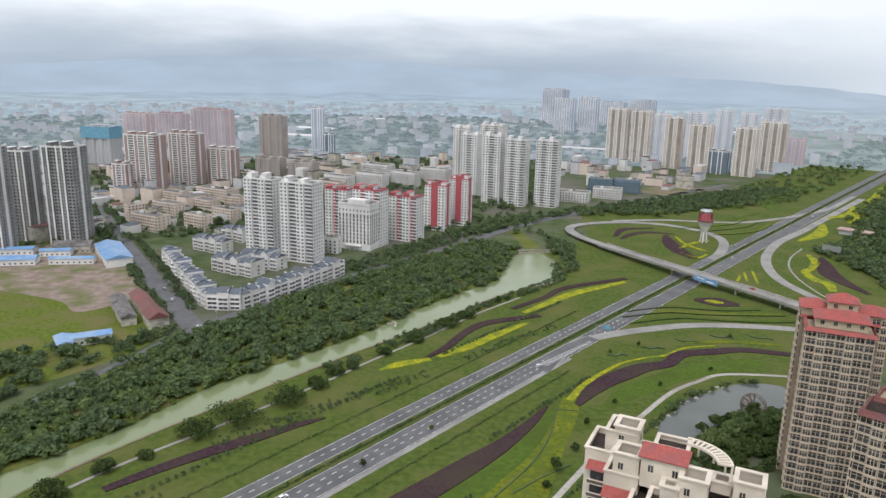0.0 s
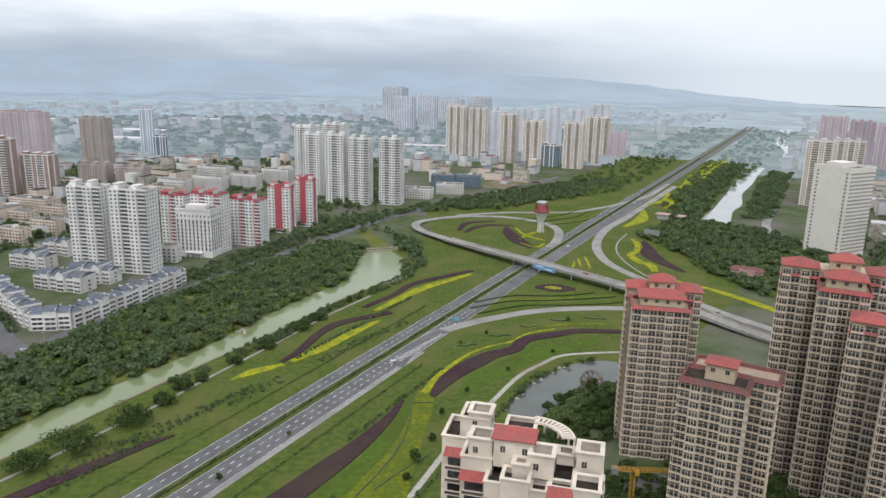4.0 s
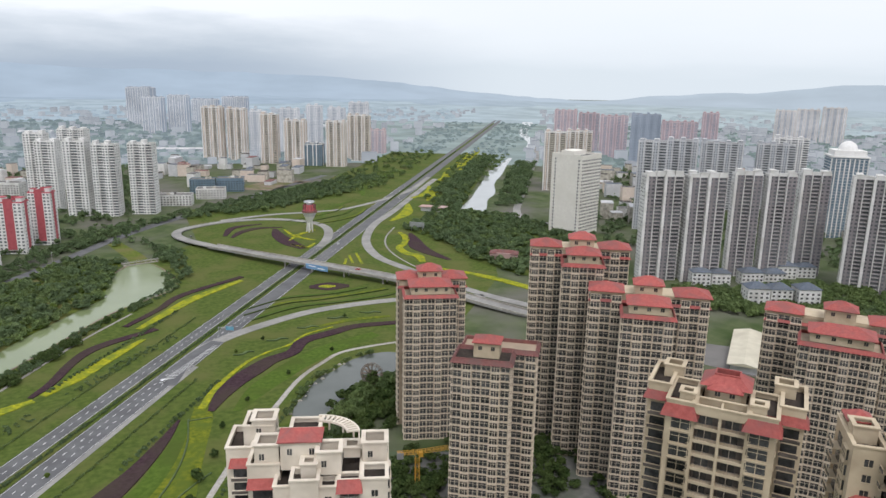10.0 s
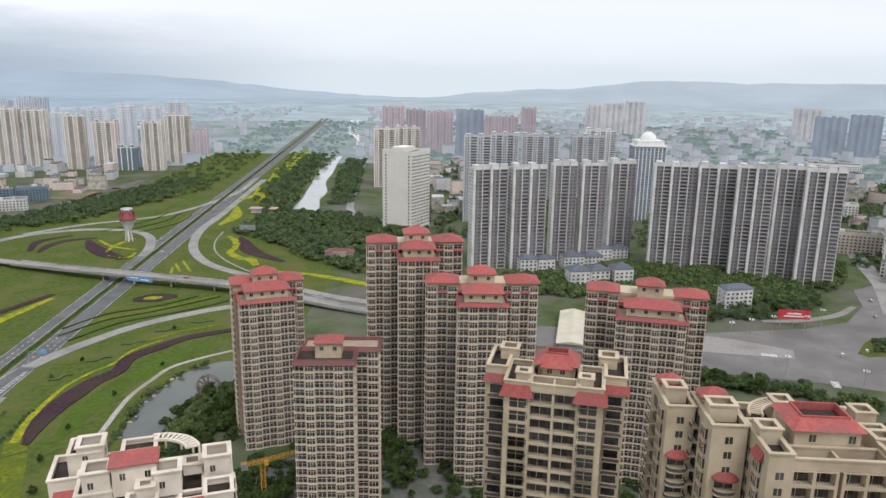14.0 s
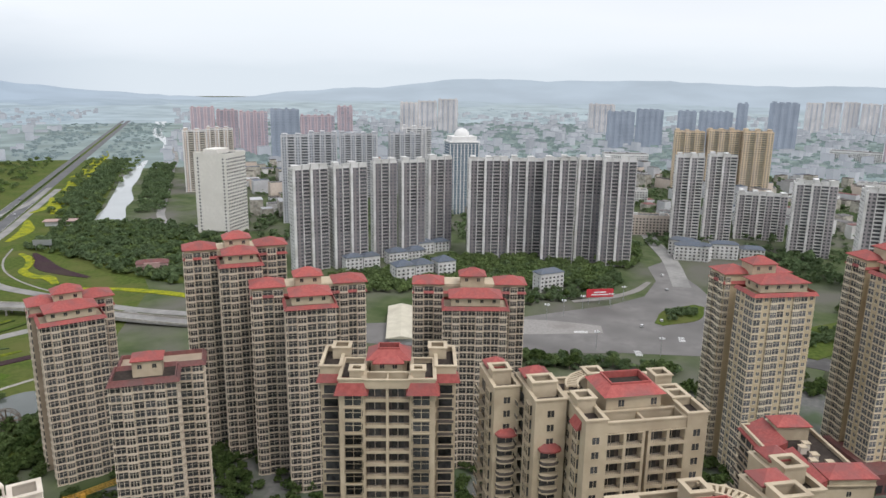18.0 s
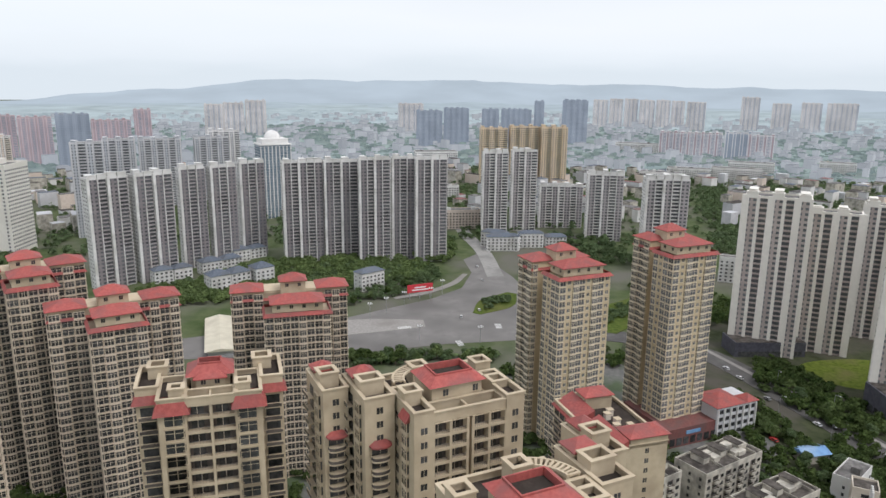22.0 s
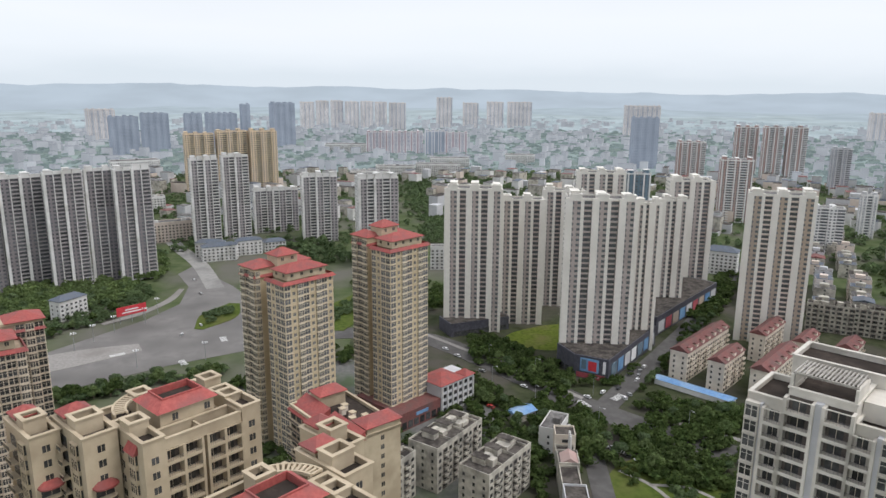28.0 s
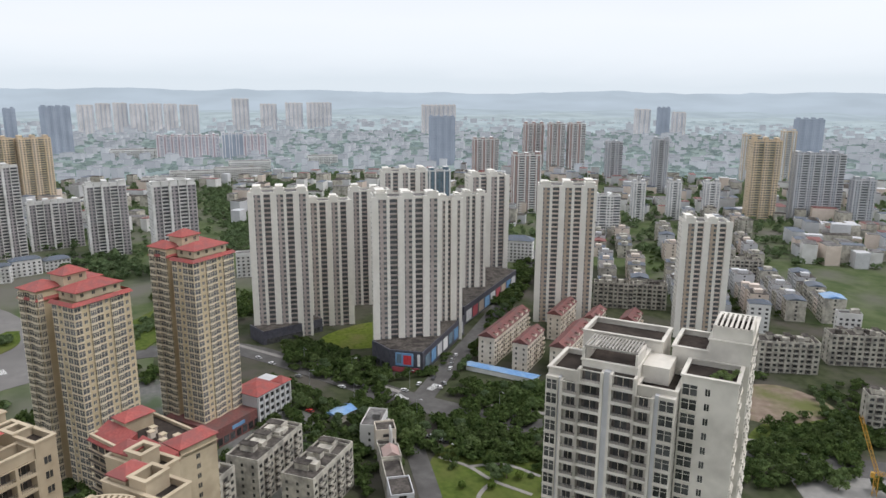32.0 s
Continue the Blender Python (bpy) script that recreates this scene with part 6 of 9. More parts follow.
def gabled_block(x, y, rz, z):
    """A symmetrical cream block: open loggias between two pier bays with red canopies, wings behind."""
    root = thing("apartment_block", pose(x, y, 0, 0, 0, rz), "cream apartment block with central loggias and red penthouse roof", "tower block", "cream apartment blocks")
    W = CREAM_WALL
    for sx in (-1, 1):
        a, b = sorted((sx * 5.0, sx * 10.3))
        terrace(root, a, b, 0, 12, z + 2.4, W, 1.0)
        column(root, sx * 7.3, 0, "f", z, W, "flat", 4.0, 3)
        column(root, sx * 7.3, 0, "f", z - 3.05 * 3, W, "flat", 4.0, 10)
        column(root, sx * 5.5, 0, "f", z, W, "small", 0.5)
        s = Shape()
        s.skirt(a, b, 0, 3, z + 0.2, 2.6, RED_TILE, 1.0)
        part("canopy", s, root, label="red tiled canopy")
        column(root, sx * 10.3, 5.0, "l" if sx < 0 else "r", z, W, "flat", 3.0)
        a, b = sorted((sx * 10.4, sx * 15.0))
        terrace(root, a, b, 6, 18, z + 2.8, W, 1.1)
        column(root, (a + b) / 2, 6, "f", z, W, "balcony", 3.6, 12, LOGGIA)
        s = Shape()
        s.skirt(a, b, 6, 9, z + 0.4, 1.8, RED_TILE, 0.9)
        part("canopy", s, root, label="red tiled canopy")
        s = Shape()
        s.rim(sx * 11.0 - 2, sx * 11.0 + 2, 13, 17, z + 2.8, z + 5.4, 0.35, W, 0.25)
        part("turret", s, root, label="open cream roof turret")
        s = Shape()
        s.rim(sx * 6.6 - 1.5, sx * 6.6 + 1.5, 1.5, 4.5, z + 2.4, z + 4.8, 0.35, W, 0.25)
        part("turret", s, root, label="open cream roof turret")
    terrace(root, -5, 5, 2.2, 14, z + 1.5, W, 0.6)
    loggias(root, -5, 5, 0.2, z + 1.4, 2, W, 2.0)
    s = Shape()
    s.rim(-5, 5, 0.0, 4.4, z + 1.45, z + 3.2, 0.35, W, 0.15)
    s.box(-0.2, 0.2, -0.1, 4.2, z + 1.45, z + 3.1, W)
    part("roof_screen", s, root)
    s = Shape()
    s.box(-4.0, 4.0, 8, 14, z + 1.5, z + 5.0, W)
    s.box(-3.0, 3.0, 6.6, 8, z + 1.5, z + 4.6, W)
    top = part("penthouse", s, root)
    column(top, -1.4, 6.6, "f", z + 5.2, W, "small", 1.0, 1, one=True)
    column(top, 1.4, 6.6, "f", z + 5.2, W, "small", 1.0, 1, one=True)
    well_roof(root, -4.2, 4.2, 7.6, 14.4, z + 5.0, 1.8, 1.9)
    hip_part(root, -3.0, 3.0, 6.4, 9, z + 4.7, 1.2, RED_TILE, over=0.5)
    return root


gabled_block(115, 83, -57, 93.5)


def tile_roof_block(x, y, rz):
    """A lower cream block with a mono-pitch red roof round a flat deck."""
    root = thing("apartment_block", pose(x, y, 0, 0, 0, rz), "yellow-cream apartment block with sloping red tile roofs", "tower block", "cream apartment blocks")
    W = CREAM_WALL
    z = 60.0
    terrace(root, 0, 19, 0.3, 33, z, W, 0.9)
    # right-hand end: blank wall with one column of small windows
    column(root, 12.5, 0.3, "f", z, W, "small", 1.2, 14)
    s = Shape()
    s.box(7, 19, 0.28, 7, z, z + 3.2, W)
    part("stair_house", s, root)
    hip_part(root, 7, 19, 0.28, 7, z + 3.2, 2.0, RED_TILE, over=0.6)
    s = Shape()
    s.box(6.5, 15.5, 25, 31, z, z + 4.4, W)
    part("stair_house", s, root)
    hip_part(root, 6.5, 15.5, 25, 31, z + 4.4, 2.0, RED_TILE, over=0.6)
    for y0, y1 in ((0, 16), (19, 33)):
        s = Shape()
        s.solid([(-0.9, y0 - 0.3, z - 0.4), (6.2, y0 - 0.3, z + 3.0), (6.2, y1 + 0.3, z + 3.0), (-0.9, y1 + 0.3, z - 0.4), (-0.9, y0 - 0.3, z - 0.7), (6.2, y0 - 0.3, z + 0.2), (6.2, y1 + 0.3, z + 0.2), (-0.9, y1 + 0.3, z - 0.7)],
                [(0, 1, 2, 3), (0, 4, 5, 1), (2, 6, 7, 3), (1, 5, 6, 2), (0, 3, 7, 4)], RED_TILE)
        part("roof", s, root, label="sloping red tile roof")
    for k, cy in enumerate((2.6, 6.2, 9.8, 13.4, 20.5, 24.0, 27.5, 31.0)):
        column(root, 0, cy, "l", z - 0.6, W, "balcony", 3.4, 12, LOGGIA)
    for cx, cy in ((9, 11), (11, 14), (13, 10), (10, 18), (12, 20)):
        s = Shape()
        s.box(cx - 0.8, cx + 0.8, cy - 0.8, cy + 0.8, z, z + 2.0, PALE_CREAM)
        s.box(cx - 1.0, cx + 1.0, cy - 1.0, cy + 1.0, z + 2.0, z + 2.2, CREAM_WALL)
        part("vent_shaft", s, root, label="pale rooftop vent shaft")
    return root


tile_roof_block(185, 7, -56)


def white_block(x, y, rz):
    """A white block with projecting window bays, roof terraces and pergolas."""
    root = thing("apartment_block", pose(x, y, 0, 0, 0, rz), "white apartment block with grey bay strips and roof pergolas", "tower block")
    W, z = OFF_WHITE, 101.0
    terrace(root, -12.5, -5.6, 1.6, 14, z + 0.6, W, 1.0)
    terrace(root, -5.6, 5.6, 1.8, 14, z + 3.6, W, 0.9)
    terrace(root, 5.6, 13.4, 1.6, 14, z + 0.2, W, 1.0)
    for x0, x1, zz, n in ((-9.2, -5.6, z, 1), (-5.6, -0.9, z + 3.2, 1), (0.9, 5.6, z + 3.2, 1), (5.6, 9.2, z - 0.2, 1)):
        loggias(root, x0, x1, -0.2, zz, n, W, 1.9)
    for x0, x1 in ((-0.62, 0.62), (-9.9, -9.5), (9.5, 10.3)):
        s = Shape()
        s.box(x0, x1, 0.35, 1.7, 0, z + (3.4 if abs(x0) < 1 else 0.4), GREY_WALL)
        part("grey_strip", s, root, label="grey rendered strip")
    for x0, x1 in ((-12.5, -9.9), (10.3, 13.4)):
        s = Shape()
        s.box(x0, x1, 0, 1.62, 0, z + 0.4, W)
        part("pier", s, root)
        column(root, (x0 + x1) / 2, 0, "f", z, W, "flat", abs(x1 - x0), 14)
    for face, sx in (("r", 13.4), ("l", -12.5)):
        for cy in (5, 10):
            column(root, sx, cy, face, z - 3, W, "small", 1.3, 12)
    pergola(root, -5.4, 5.4, 2.2, 9.0, z + 7.2, STONE, 16)
    s = Shape()
    s.box(-5.6, -5.1, 1.8, 9.2, z + 3.6, z + 7.2, W)
    s.box(5.1, 5.6, 1.8, 9.2, z + 3.6, z + 7.2, W)
    part("roof_screen", s, root)
    s = Shape()
    s.box(5.7, 11.0, 6, 14, z + 0.4, z + 4.0, W)
    part("roof_house", s, root)
    terrace(root, -9, 8, 14, 24, z + 5.4, W, 1.0)
    # the second wing: blank wall with a column of small windows
    terrace(root, 13.6, 24.0, 4.2, 14, z + 3.0, W, 1.0)
    column(root, 15.3, 4.2, "f", z + 2.6, W, "flat", 3.2, 14)
    column(root, 18.6, 4.2, "f", z + 2.6, W, "small", 0.9, 14)
    for cy in (7, 11.5):
        column(root, 24.0, cy, "r", z + 2.6, W, "flat", 3.4, 12)
    terrace(root, 10.0, 17.0, 14, 26, z + 5.0, W, 1.0)
    terrace(root, 17.0, 25.0, 14, 34, z + 8.0, W, 0.6)
    for cy in (17, 21.5, 26, 30.5):
        column(root, 25.0, cy, "r", z + 7.6, W, "flat", 3.2, 12)
    s = Shape()
    s.rim(17.4, 25.0, 14.5, 23.5, z + 8, z + 11.6, 0.35, W)
    s.box(17.75, 24.65, 14.85, 23.15, z + 8.1, z + 10.8, TERRACE)
    part("roof_screen", s, root)
    for k in range(8):
        s = Shape()
        s.box(17.7 + k * 0.95, 18.15 + k * 0.95, 14.3, 23.7, z + 11.6, z + 11.9, OFF_WHITE)
        part("roof_slat", s, root, label="pale roof slat")
    # roof garden on the lower terrace
    part("roof_garden", leaf_mesh("roof_garden", np.concatenate([leaf_cloud(1.1, 1.9, 4, 26, 0.16, 500 + k) + np.array([19.4 + 0.75 * k, 6.2 + (k * 1.7) % 4.5, z + 3.0]) for k in range(6)]), LEAF), root, label="leafy shrubs of a roof garden", kind="stuff")
    s = Shape()
    for cx in (18.6, 20.8, 23.0):
        s.box(cx - 0.9, cx + 0.9, 5.2, 6.0, z + 3.05, z + 3.6, RAW_CONCRETE)
    part("planter", s, root)
    return root


white_block(111, -79, -139)


# ---- lower buildings ----
def roof_clutter(root, w, d, h, rnd):
    old = root.name.startswith("old_flats")
    if old:
        for i in range(3):
            cx = -w / 2 + (i + 0.75) * w / 3.4
            s = Shape()
            s.box(cx - 1.6, cx + 1.6, -d * 0.1, d * 0.32, h + 0.2, h + 2.9, OLD_WALL)
            s.box(cx - 1.9, cx + 1.9, -d * 0.13, d * 0.36, h + 2.9, h + 3.1, OLD_ROOF)
            part("stair_house", s, root)
            s = Shape()
            s.box(cx + 2.4, cx + 2.65, -d / 2 + 0.4, d / 2 - 0.4, h + 0.2, h + 1.2, OLD_WALL)
            part("dividing_wall", s, root)
    for _ in range(rnd.randint(4, 7) if old else rnd.randint(1, 3)):
        cx, cy = rnd.uniform(-w * 0.35, w * 0.35), rnd.uniform(-d * 0.2, d * 0.2)
        s = Shape()
        a, b = rnd.uniform(1.2, 2.4), rnd.uniform(1.2, 2.0)
        s.box(cx - a, cx + a, cy - b, cy + b, h + 0.2, h + rnd.uniform(1.8, 3.0), rnd.choice((OLD_WALL, OLD_ROOF, OLD_WALL) if old else (OLD_WALL, ROOF_GREY, WHITE_WALL)))
        part("roof_house", s, root)


def gable(s, x0, x1, y0, y1, z, h, mat, over=0.7):
    """A pitched roof whose ridge runs along x."""
    x0, x1, y0, y1 = x0 - over, x1 + over, y0 - over, y1 + over
    c = (y0 + y1) / 2
    s.solid([(x0, y0, z), (x1, y0, z), (x1, y1, z), (x0, y1, z), (x0, c, z + h), (x1, c, z + h)], [(0, 1, 5, 4), (2, 3, 4, 5), (1, 2, 5), (3, 0, 4), (0, 3, 2, 1)], mat)


LOW_STYLES = {
    # wall, roof, roof form, label, category, balcony
    "townhouse": (WHITE_WALL, SLATE_ROOF, "gable", "white terraced houses under grey-blue pitched tile roofs", "house", None),
    "beige_flats": (PINK_BEIGE, ROOF_GREY, "flat", "beige walk-up flats with a flat roof", "apartment building", PALE_CREAM),
    "white_flats": (WHITE_WALL, ROOF_GREY, "flat", "white low block with a grey flat roof", "apartment building", WHITE_WALL),
    "grey_roof_flats": (WHITE_WALL, SLATE_ROOF, "hip", "white low flats under grey hipped tile roofs", "apartment building", WHITE_WALL),
    "blue_hall": (GLASS_BLUE, ROOF_GREY, "flat", "blue glazed low hall beside a sports field", "building", None),
    "blue_shed": (PALE_WALL, BLUE_SHEET, "gable", "site shed with a blue sheet metal roof", "shed", None),
    "grey_shed": (OLD_WALL, ROOF_GREY, "gable", "long shed with a weathered grey roof", "shed", None),
    "red_shed": (OLD_WALL, MAROON_TILE, "gable", "long shed with a faded red-brown roof", "shed", None),
    "red_roof_flats": (PALE_CREAM, MAROON_TILE, "gable", "pale walk-up flats under a maroon tile roof", "apartment building", PALE_CREAM),
    "old_flats": (OLD_WALL, OLD_ROOF, "flat", "weathered concrete flats with stained roofs and balconies", "apartment building", OLD_WALL),
    "grey_hall": (PALE_WALL, SLATE_ROOF, "hip", "pale hall under a grey hipped roof", "building", None),
}


def low_building(name, x, y, rz, w, d, h):
    wall, roof, form, label, cat, balcony = LOW_STYLES[name]
    rnd = random.Random(int(x * 13 + y))
    root = thing(name, pose(x, y, 0, 0, 0, rz), label, cat, name.replace("_", " ") + " of the quarter")
    x0, y0 = -w / 2, -d / 2
    if name == "townhouse":
        n = max(2, int(w / 6.6))
        for i in range(n):
            a, b = x0 + i * w / n, x0 + (i + 1) * w / n
            up, fore = (0.0, 1.5, 0.4, 2.2)[i % 4], (0.0, 0.9, 0.0, 1.5)[i % 4]
            s = Shape()
            s.box(a, b - 0.02, y0 - fore, -y0, 0, h + up - 1.5, wall)
            s.box(b - 0.3, b - 0.03, y0 - fore - 0.3, -y0 + 0.2, h + up - 1.5, h + up + 0.2, wall)
            part("wall", s, root)
            s = Shape()
            c = (a + b) / 2
            if i % 4 == 3:
                s.solid([(a - 0.3, y0 - fore - 0.5, h + up - 1.5), (b + 0.3, y0 - fore - 0.5, h + up - 1.5), (c, y0 - fore - 0.5, h + up + 1.5), (a - 0.3, -y0 + 0.4, h + up - 1.5), (b + 0.3, -y0 + 0.4, h + up - 1.5), (c, -y0 + 0.4, h + up + 1.5)],
                        [(0, 2, 5, 3), (1, 4, 5, 2), (3, 5, 4)], roof)
                s.solid([(a, y0 - fore, h + up - 1.5), (b, y0 - fore, h + up - 1.5), (c, y0 - fore, h + up + 1.3)], [(0, 1, 2)], wall)
            else:
                gable(s, a, b - 0.3, y0 - fore, -y0, h + up - 1.5, 2.6, roof, 0.3)
            part("roof", s, root, label="grey-blue pitched tile roof")
            s = Shape()
            for f in range(int((h - 1) / 3)):
                s.box(a + 0.9, b - 1.0, y0 - fore - 0.05, y0 - fore, f * 3 + 0.8, f * 3 + 2.3, GLASS_MID)
                s.box(c - 0.15, c + 0.15, y0 - fore - 0.1, y0 - fore, f * 3 + 0.7, f * 3 + 2.4, wall)
                s.box(a + 0.4, b - 0.5, y0 - fore - 0.55, y0 - fore, f * 3 + 2.7, f * 3 + 2.85, wall)
                s.box(a + 1.4, b - 1.4, -y0, -y0 + 0.05, f * 3 + 0.9, f * 3 + 2.2, GLASS_MID)
            part("window_column", s, root)
        for side in (-1, 1):
            s = Shape()
            for f in range(int((h - 1) / 3)):
                s.box(*sorted((side * w / 2, side * (w / 2 + 0.06))), -1.0, 1.0, f * 3 + 0.9, f * 3 + 2.2, GLASS_MID)
            part("window_column", s, root)
        return root
    s = Shape()
    s.box(x0, -x0, y0, -y0, 0, h, wall)
    part("wall", s, root)
    if form == "flat":
        s = Shape()
        s.rim(x0, -x0, y0, -y0, h, h + 0.9, 0.3, wall)
        part("parapet", s, root)
        s = Shape()
        s.box(x0 + 0.31, -x0 - 0.31, y0 + 0.31, -y0 - 0.31, h, h + 0.2, roof)
        part("roof", s, root)
        roof_clutter(root, w, d, h, rnd)
    elif form == "hip":
        s = Shape()
        s.hip(x0, -x0, y0, -y0, h + 0.3, d * 0.28, roof)
        part("roof", s, root)
    else:
        s = Shape()
        gable(s, x0, -x0, y0, -y0, h, min(d, w) * (0.34 if name != "blue_shed" else 0.16), roof)
        part("roof", s, root)
        if name == "red_roof_flats":
            n, big = max(1, int(w / 8)), 1.0
            for i in range(n):
                cx = x0 + (i + 0.5) * w / n
                s = Shape()
                s.box(cx - 1.2 * big, cx + 1.2 * big, y0 - 0.1, y0 + 2.4, h - 0.2, h + 1.9, wall)
                gable(s, cx - 1.2 * big, cx + 1.2 * big, y0 + 0.3, y0 + 2.4, h + 1.9, 0.7, roof, 0.3)
                part("dormer", s, root)
    if "shed" in name:
        s = Shape()
        n = max(2, int(w / 4))
        for i in range(n):
            cx = x0 + (i + 0.5) * w / n
            s.box(cx - 0.7, cx + 0.7, y0 - 0.05, y0, 1.2, 2.4, GLASS)
        part("window_row", s, root)
        return root
    fh = 3.0
    win, bal = Shape(), Shape()
    n = max(2, int(w / 3.4))
    for face, out in ((y0, -1), (-y0, 1)):
        for i in range(n):
            cx = x0 + (i + 0.5) * w / n
            win.box(cx - 0.85, cx + 0.85, *sorted((face, face + out * 0.06)), 0.9, 2.3, GLASS)
            win.box(cx - 0.95, cx + 0.95, *sorted((face, face + out * 0.18)), 0.76, 0.9, wall)
            # flat dark panel imitates the shaded opening behind each balcony
            if name == "old_flats" and i % 2:
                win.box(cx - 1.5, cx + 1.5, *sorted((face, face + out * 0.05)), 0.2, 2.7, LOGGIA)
            if balcony and (i % 3 == 1 if name != "old_flats" else i % 2):
                lo, hi = sorted((face, face + out * 1.2))
                bal.box(cx - 1.6, cx + 1.6, lo, hi, 0.0, 0.15, balcony)
                bal.box(cx - 1.6, cx + 1.6, *sorted((face + out * 1.1, face + out * 1.2)), 0.15, 0.95, balcony)
                bal.box(cx - 1.6, cx - 1.5, lo, hi, 0.15, 0.95, balcony)
                bal.box(cx + 1.5, cx + 1.6, lo, hi, 0.15, 0.95, balcony)
    k = max(1, int(d / 4.5))
    for side in (-1, 1):
        for i in range(k):
            cy = y0 + (i + 0.5) * d / k
            win.box(*sorted((side * w / 2, side * (w / 2 + 0.06))), cy - 0.5, cy + 0.5, 0.9, 2.2, GLASS)
    wm, bm_ = win.mesh("window_row"), bal.mesh("balcony_row") if bal.v else None
    for f in range(max(1, int(h / fh))):
        part("window_row", wm, root, pose(0, 0, f * fh + 0.1))
        if bm_ and f:
            part("balcony_row", bm_, root, pose(0, 0, f * fh))
    return root


for row in (
    (-218.4, 567.5, -58, 35.0, 10.0, 12.0), (-199.6, 537.3, -58, 35.0, 10.0, 12.0), (-180.9, 507.0, -58, 35.0, 10.0, 12.0), (-162.1, 476.8, -58, 35.0, 10.0, 12.0), (-125.9, 476.5, 58, 34.5, 10.0, 12.0),
    (-107.2, 506.1, 58, 34.5, 10.0, 12.0), (-88.6, 535.8, 58, 34.5, 10.0, 12.0), (-144, 463, -2, 23.0, 10.0, 12.5), (-201, 617, -27, 34.1, 13.7, 12), (-160, 550, -27, 41.9, 14.7, 12),
    (-144, 568, -27, 37.5, 13.1, 12), (-191, 656, -27, 26.9, 10.8, 12),
):
    low_building("townhouse", *row)
for row in (
    (-287, 695, -30, 39.1, 15.6, 15), (-317, 730, 50, 18.3, 9.1, 18.2), (-241, 699, -30, 27.8, 11.1, 15), (-294, 762, -30, 35.2, 14.1, 15), (-265, 785, -30, 38.4, 15.4, 15),
    (-223, 733, -30, 30.0, 12.0, 15), (-309, 827, -30, 39.3, 15.7, 15), (-271, 858, -30, 50.4, 20.2, 15), (-234, 803, -30, 26.3, 13.2, 15), (-144, 922, -30, 38.6, 15.5, 15.9),
    (741, 203, -65, 48.8, 14.6, 20),
):
    low_building("beige_flats", *row)
for row in (
    (-139, 967, -30, 40.4, 16.2, 16.9), (-95, 973, -30, 42.6, 17.0, 20.0), (-51, 991, -30, 39.3, 15.7, 20), (-10, 1032, -30, 42.2, 16.9, 20), (-99, 1094, -30, 49.2, 19.7, 16.7),
    (165, 898, -20, 39.4, 19.7, 12.3), (214, 926, -20, 35.3, 17.7, 12.7), (-95, 617, -22, 13.1, 8.0, 13.8), (908, 268, -65, 37.9, 15.2, 19.6), (1329, 410, -65, 80.7, 32.3, 20),
    (1155, -6, -95, 61.8, 18.5, 20), (1221, -49, -95, 66.2, 19.8, 20), (1248, -123, -95, 75.7, 22.7, 20), (1345, -155, -95, 73.8, 22.1, 20),
):
    low_building("white_flats", *row)
for row in (
    (608, -64, -95, 19.7, 9.8, 20), (1397, -300, -95, 56.4, 22.5, 20), (1657, 45, -95, 92.8, 27.8, 20), (307, -396, -125, 13.6, 8.2, 20), (291, -82, -30, 17.6, 8.8, 11),
):
    low_building("white_flats", *row)
for row in (
    (215, 974, -20, 31.7, 19.0, 18), (252, 975, -20, 35.5, 21.3, 17.2),
):
    low_building("blue_hall", *row)
for row in (
    (-207, 396, 28, 27, 9, 5), (-216, 388, -56, 16, 8, 5), (-274, 583, -57, 60, 20, 7), (-300, 566, 8, 34, 8.0, 5), (-346, 561, 12, 36, 14.0, 5), (-362, 592, 12, 30, 10, 5), (-326, 590, 10, 24, 9, 5),
):
    low_building("blue_shed", *row)
for row in (
    (-207, 446, -58, 50, 9.0, 5.5), (-318, 604, 10, 30, 12, 6),
):
    low_building("grey_shed", *row)
for row in (
    (-194, 452, -56, 52, 10.0, 6), (-178, 428, -56, 18, 12.0, 7),
):
    low_building("red_shed", *row)
for row in (
    (375, -190, -48, 58, 10, 17), (348.5, -192, -48, 28, 9, 17), (341.5, -216, -48, 47, 10, 17), (389, -238.5, -48, 34, 9, 17), (370.5, -251.5, -48, 23, 8, 17),
    (357, -269, -48, 20, 10, 17),
):
    low_building("red_roof_flats", *row)
for row in (
    (272, -31, -41, 33, 14.5, 19), (250, -48, -42, 31, 13.6, 19), (251, -6, -41, 20, 12, 19), (288, -325, -119, 33, 12, 18), (281, -372, -119, 33, 12, 18),
    (215, -309, -125, 17.1, 8.6, 18.0), (448, -444, -125, 30.9, 12.4, 18.3), (425, -303, -125, 28.2, 8.4, 18), (412, -325, -125, 24.1, 8.0, 18),
):
    low_building("old_flats", *row)
for row in (
    (574, -302, -125, 28.0, 14.0, 20), (344, -360, 55, 13.2, 8.0, 20),
):
    low_building("grey_hall", *row)
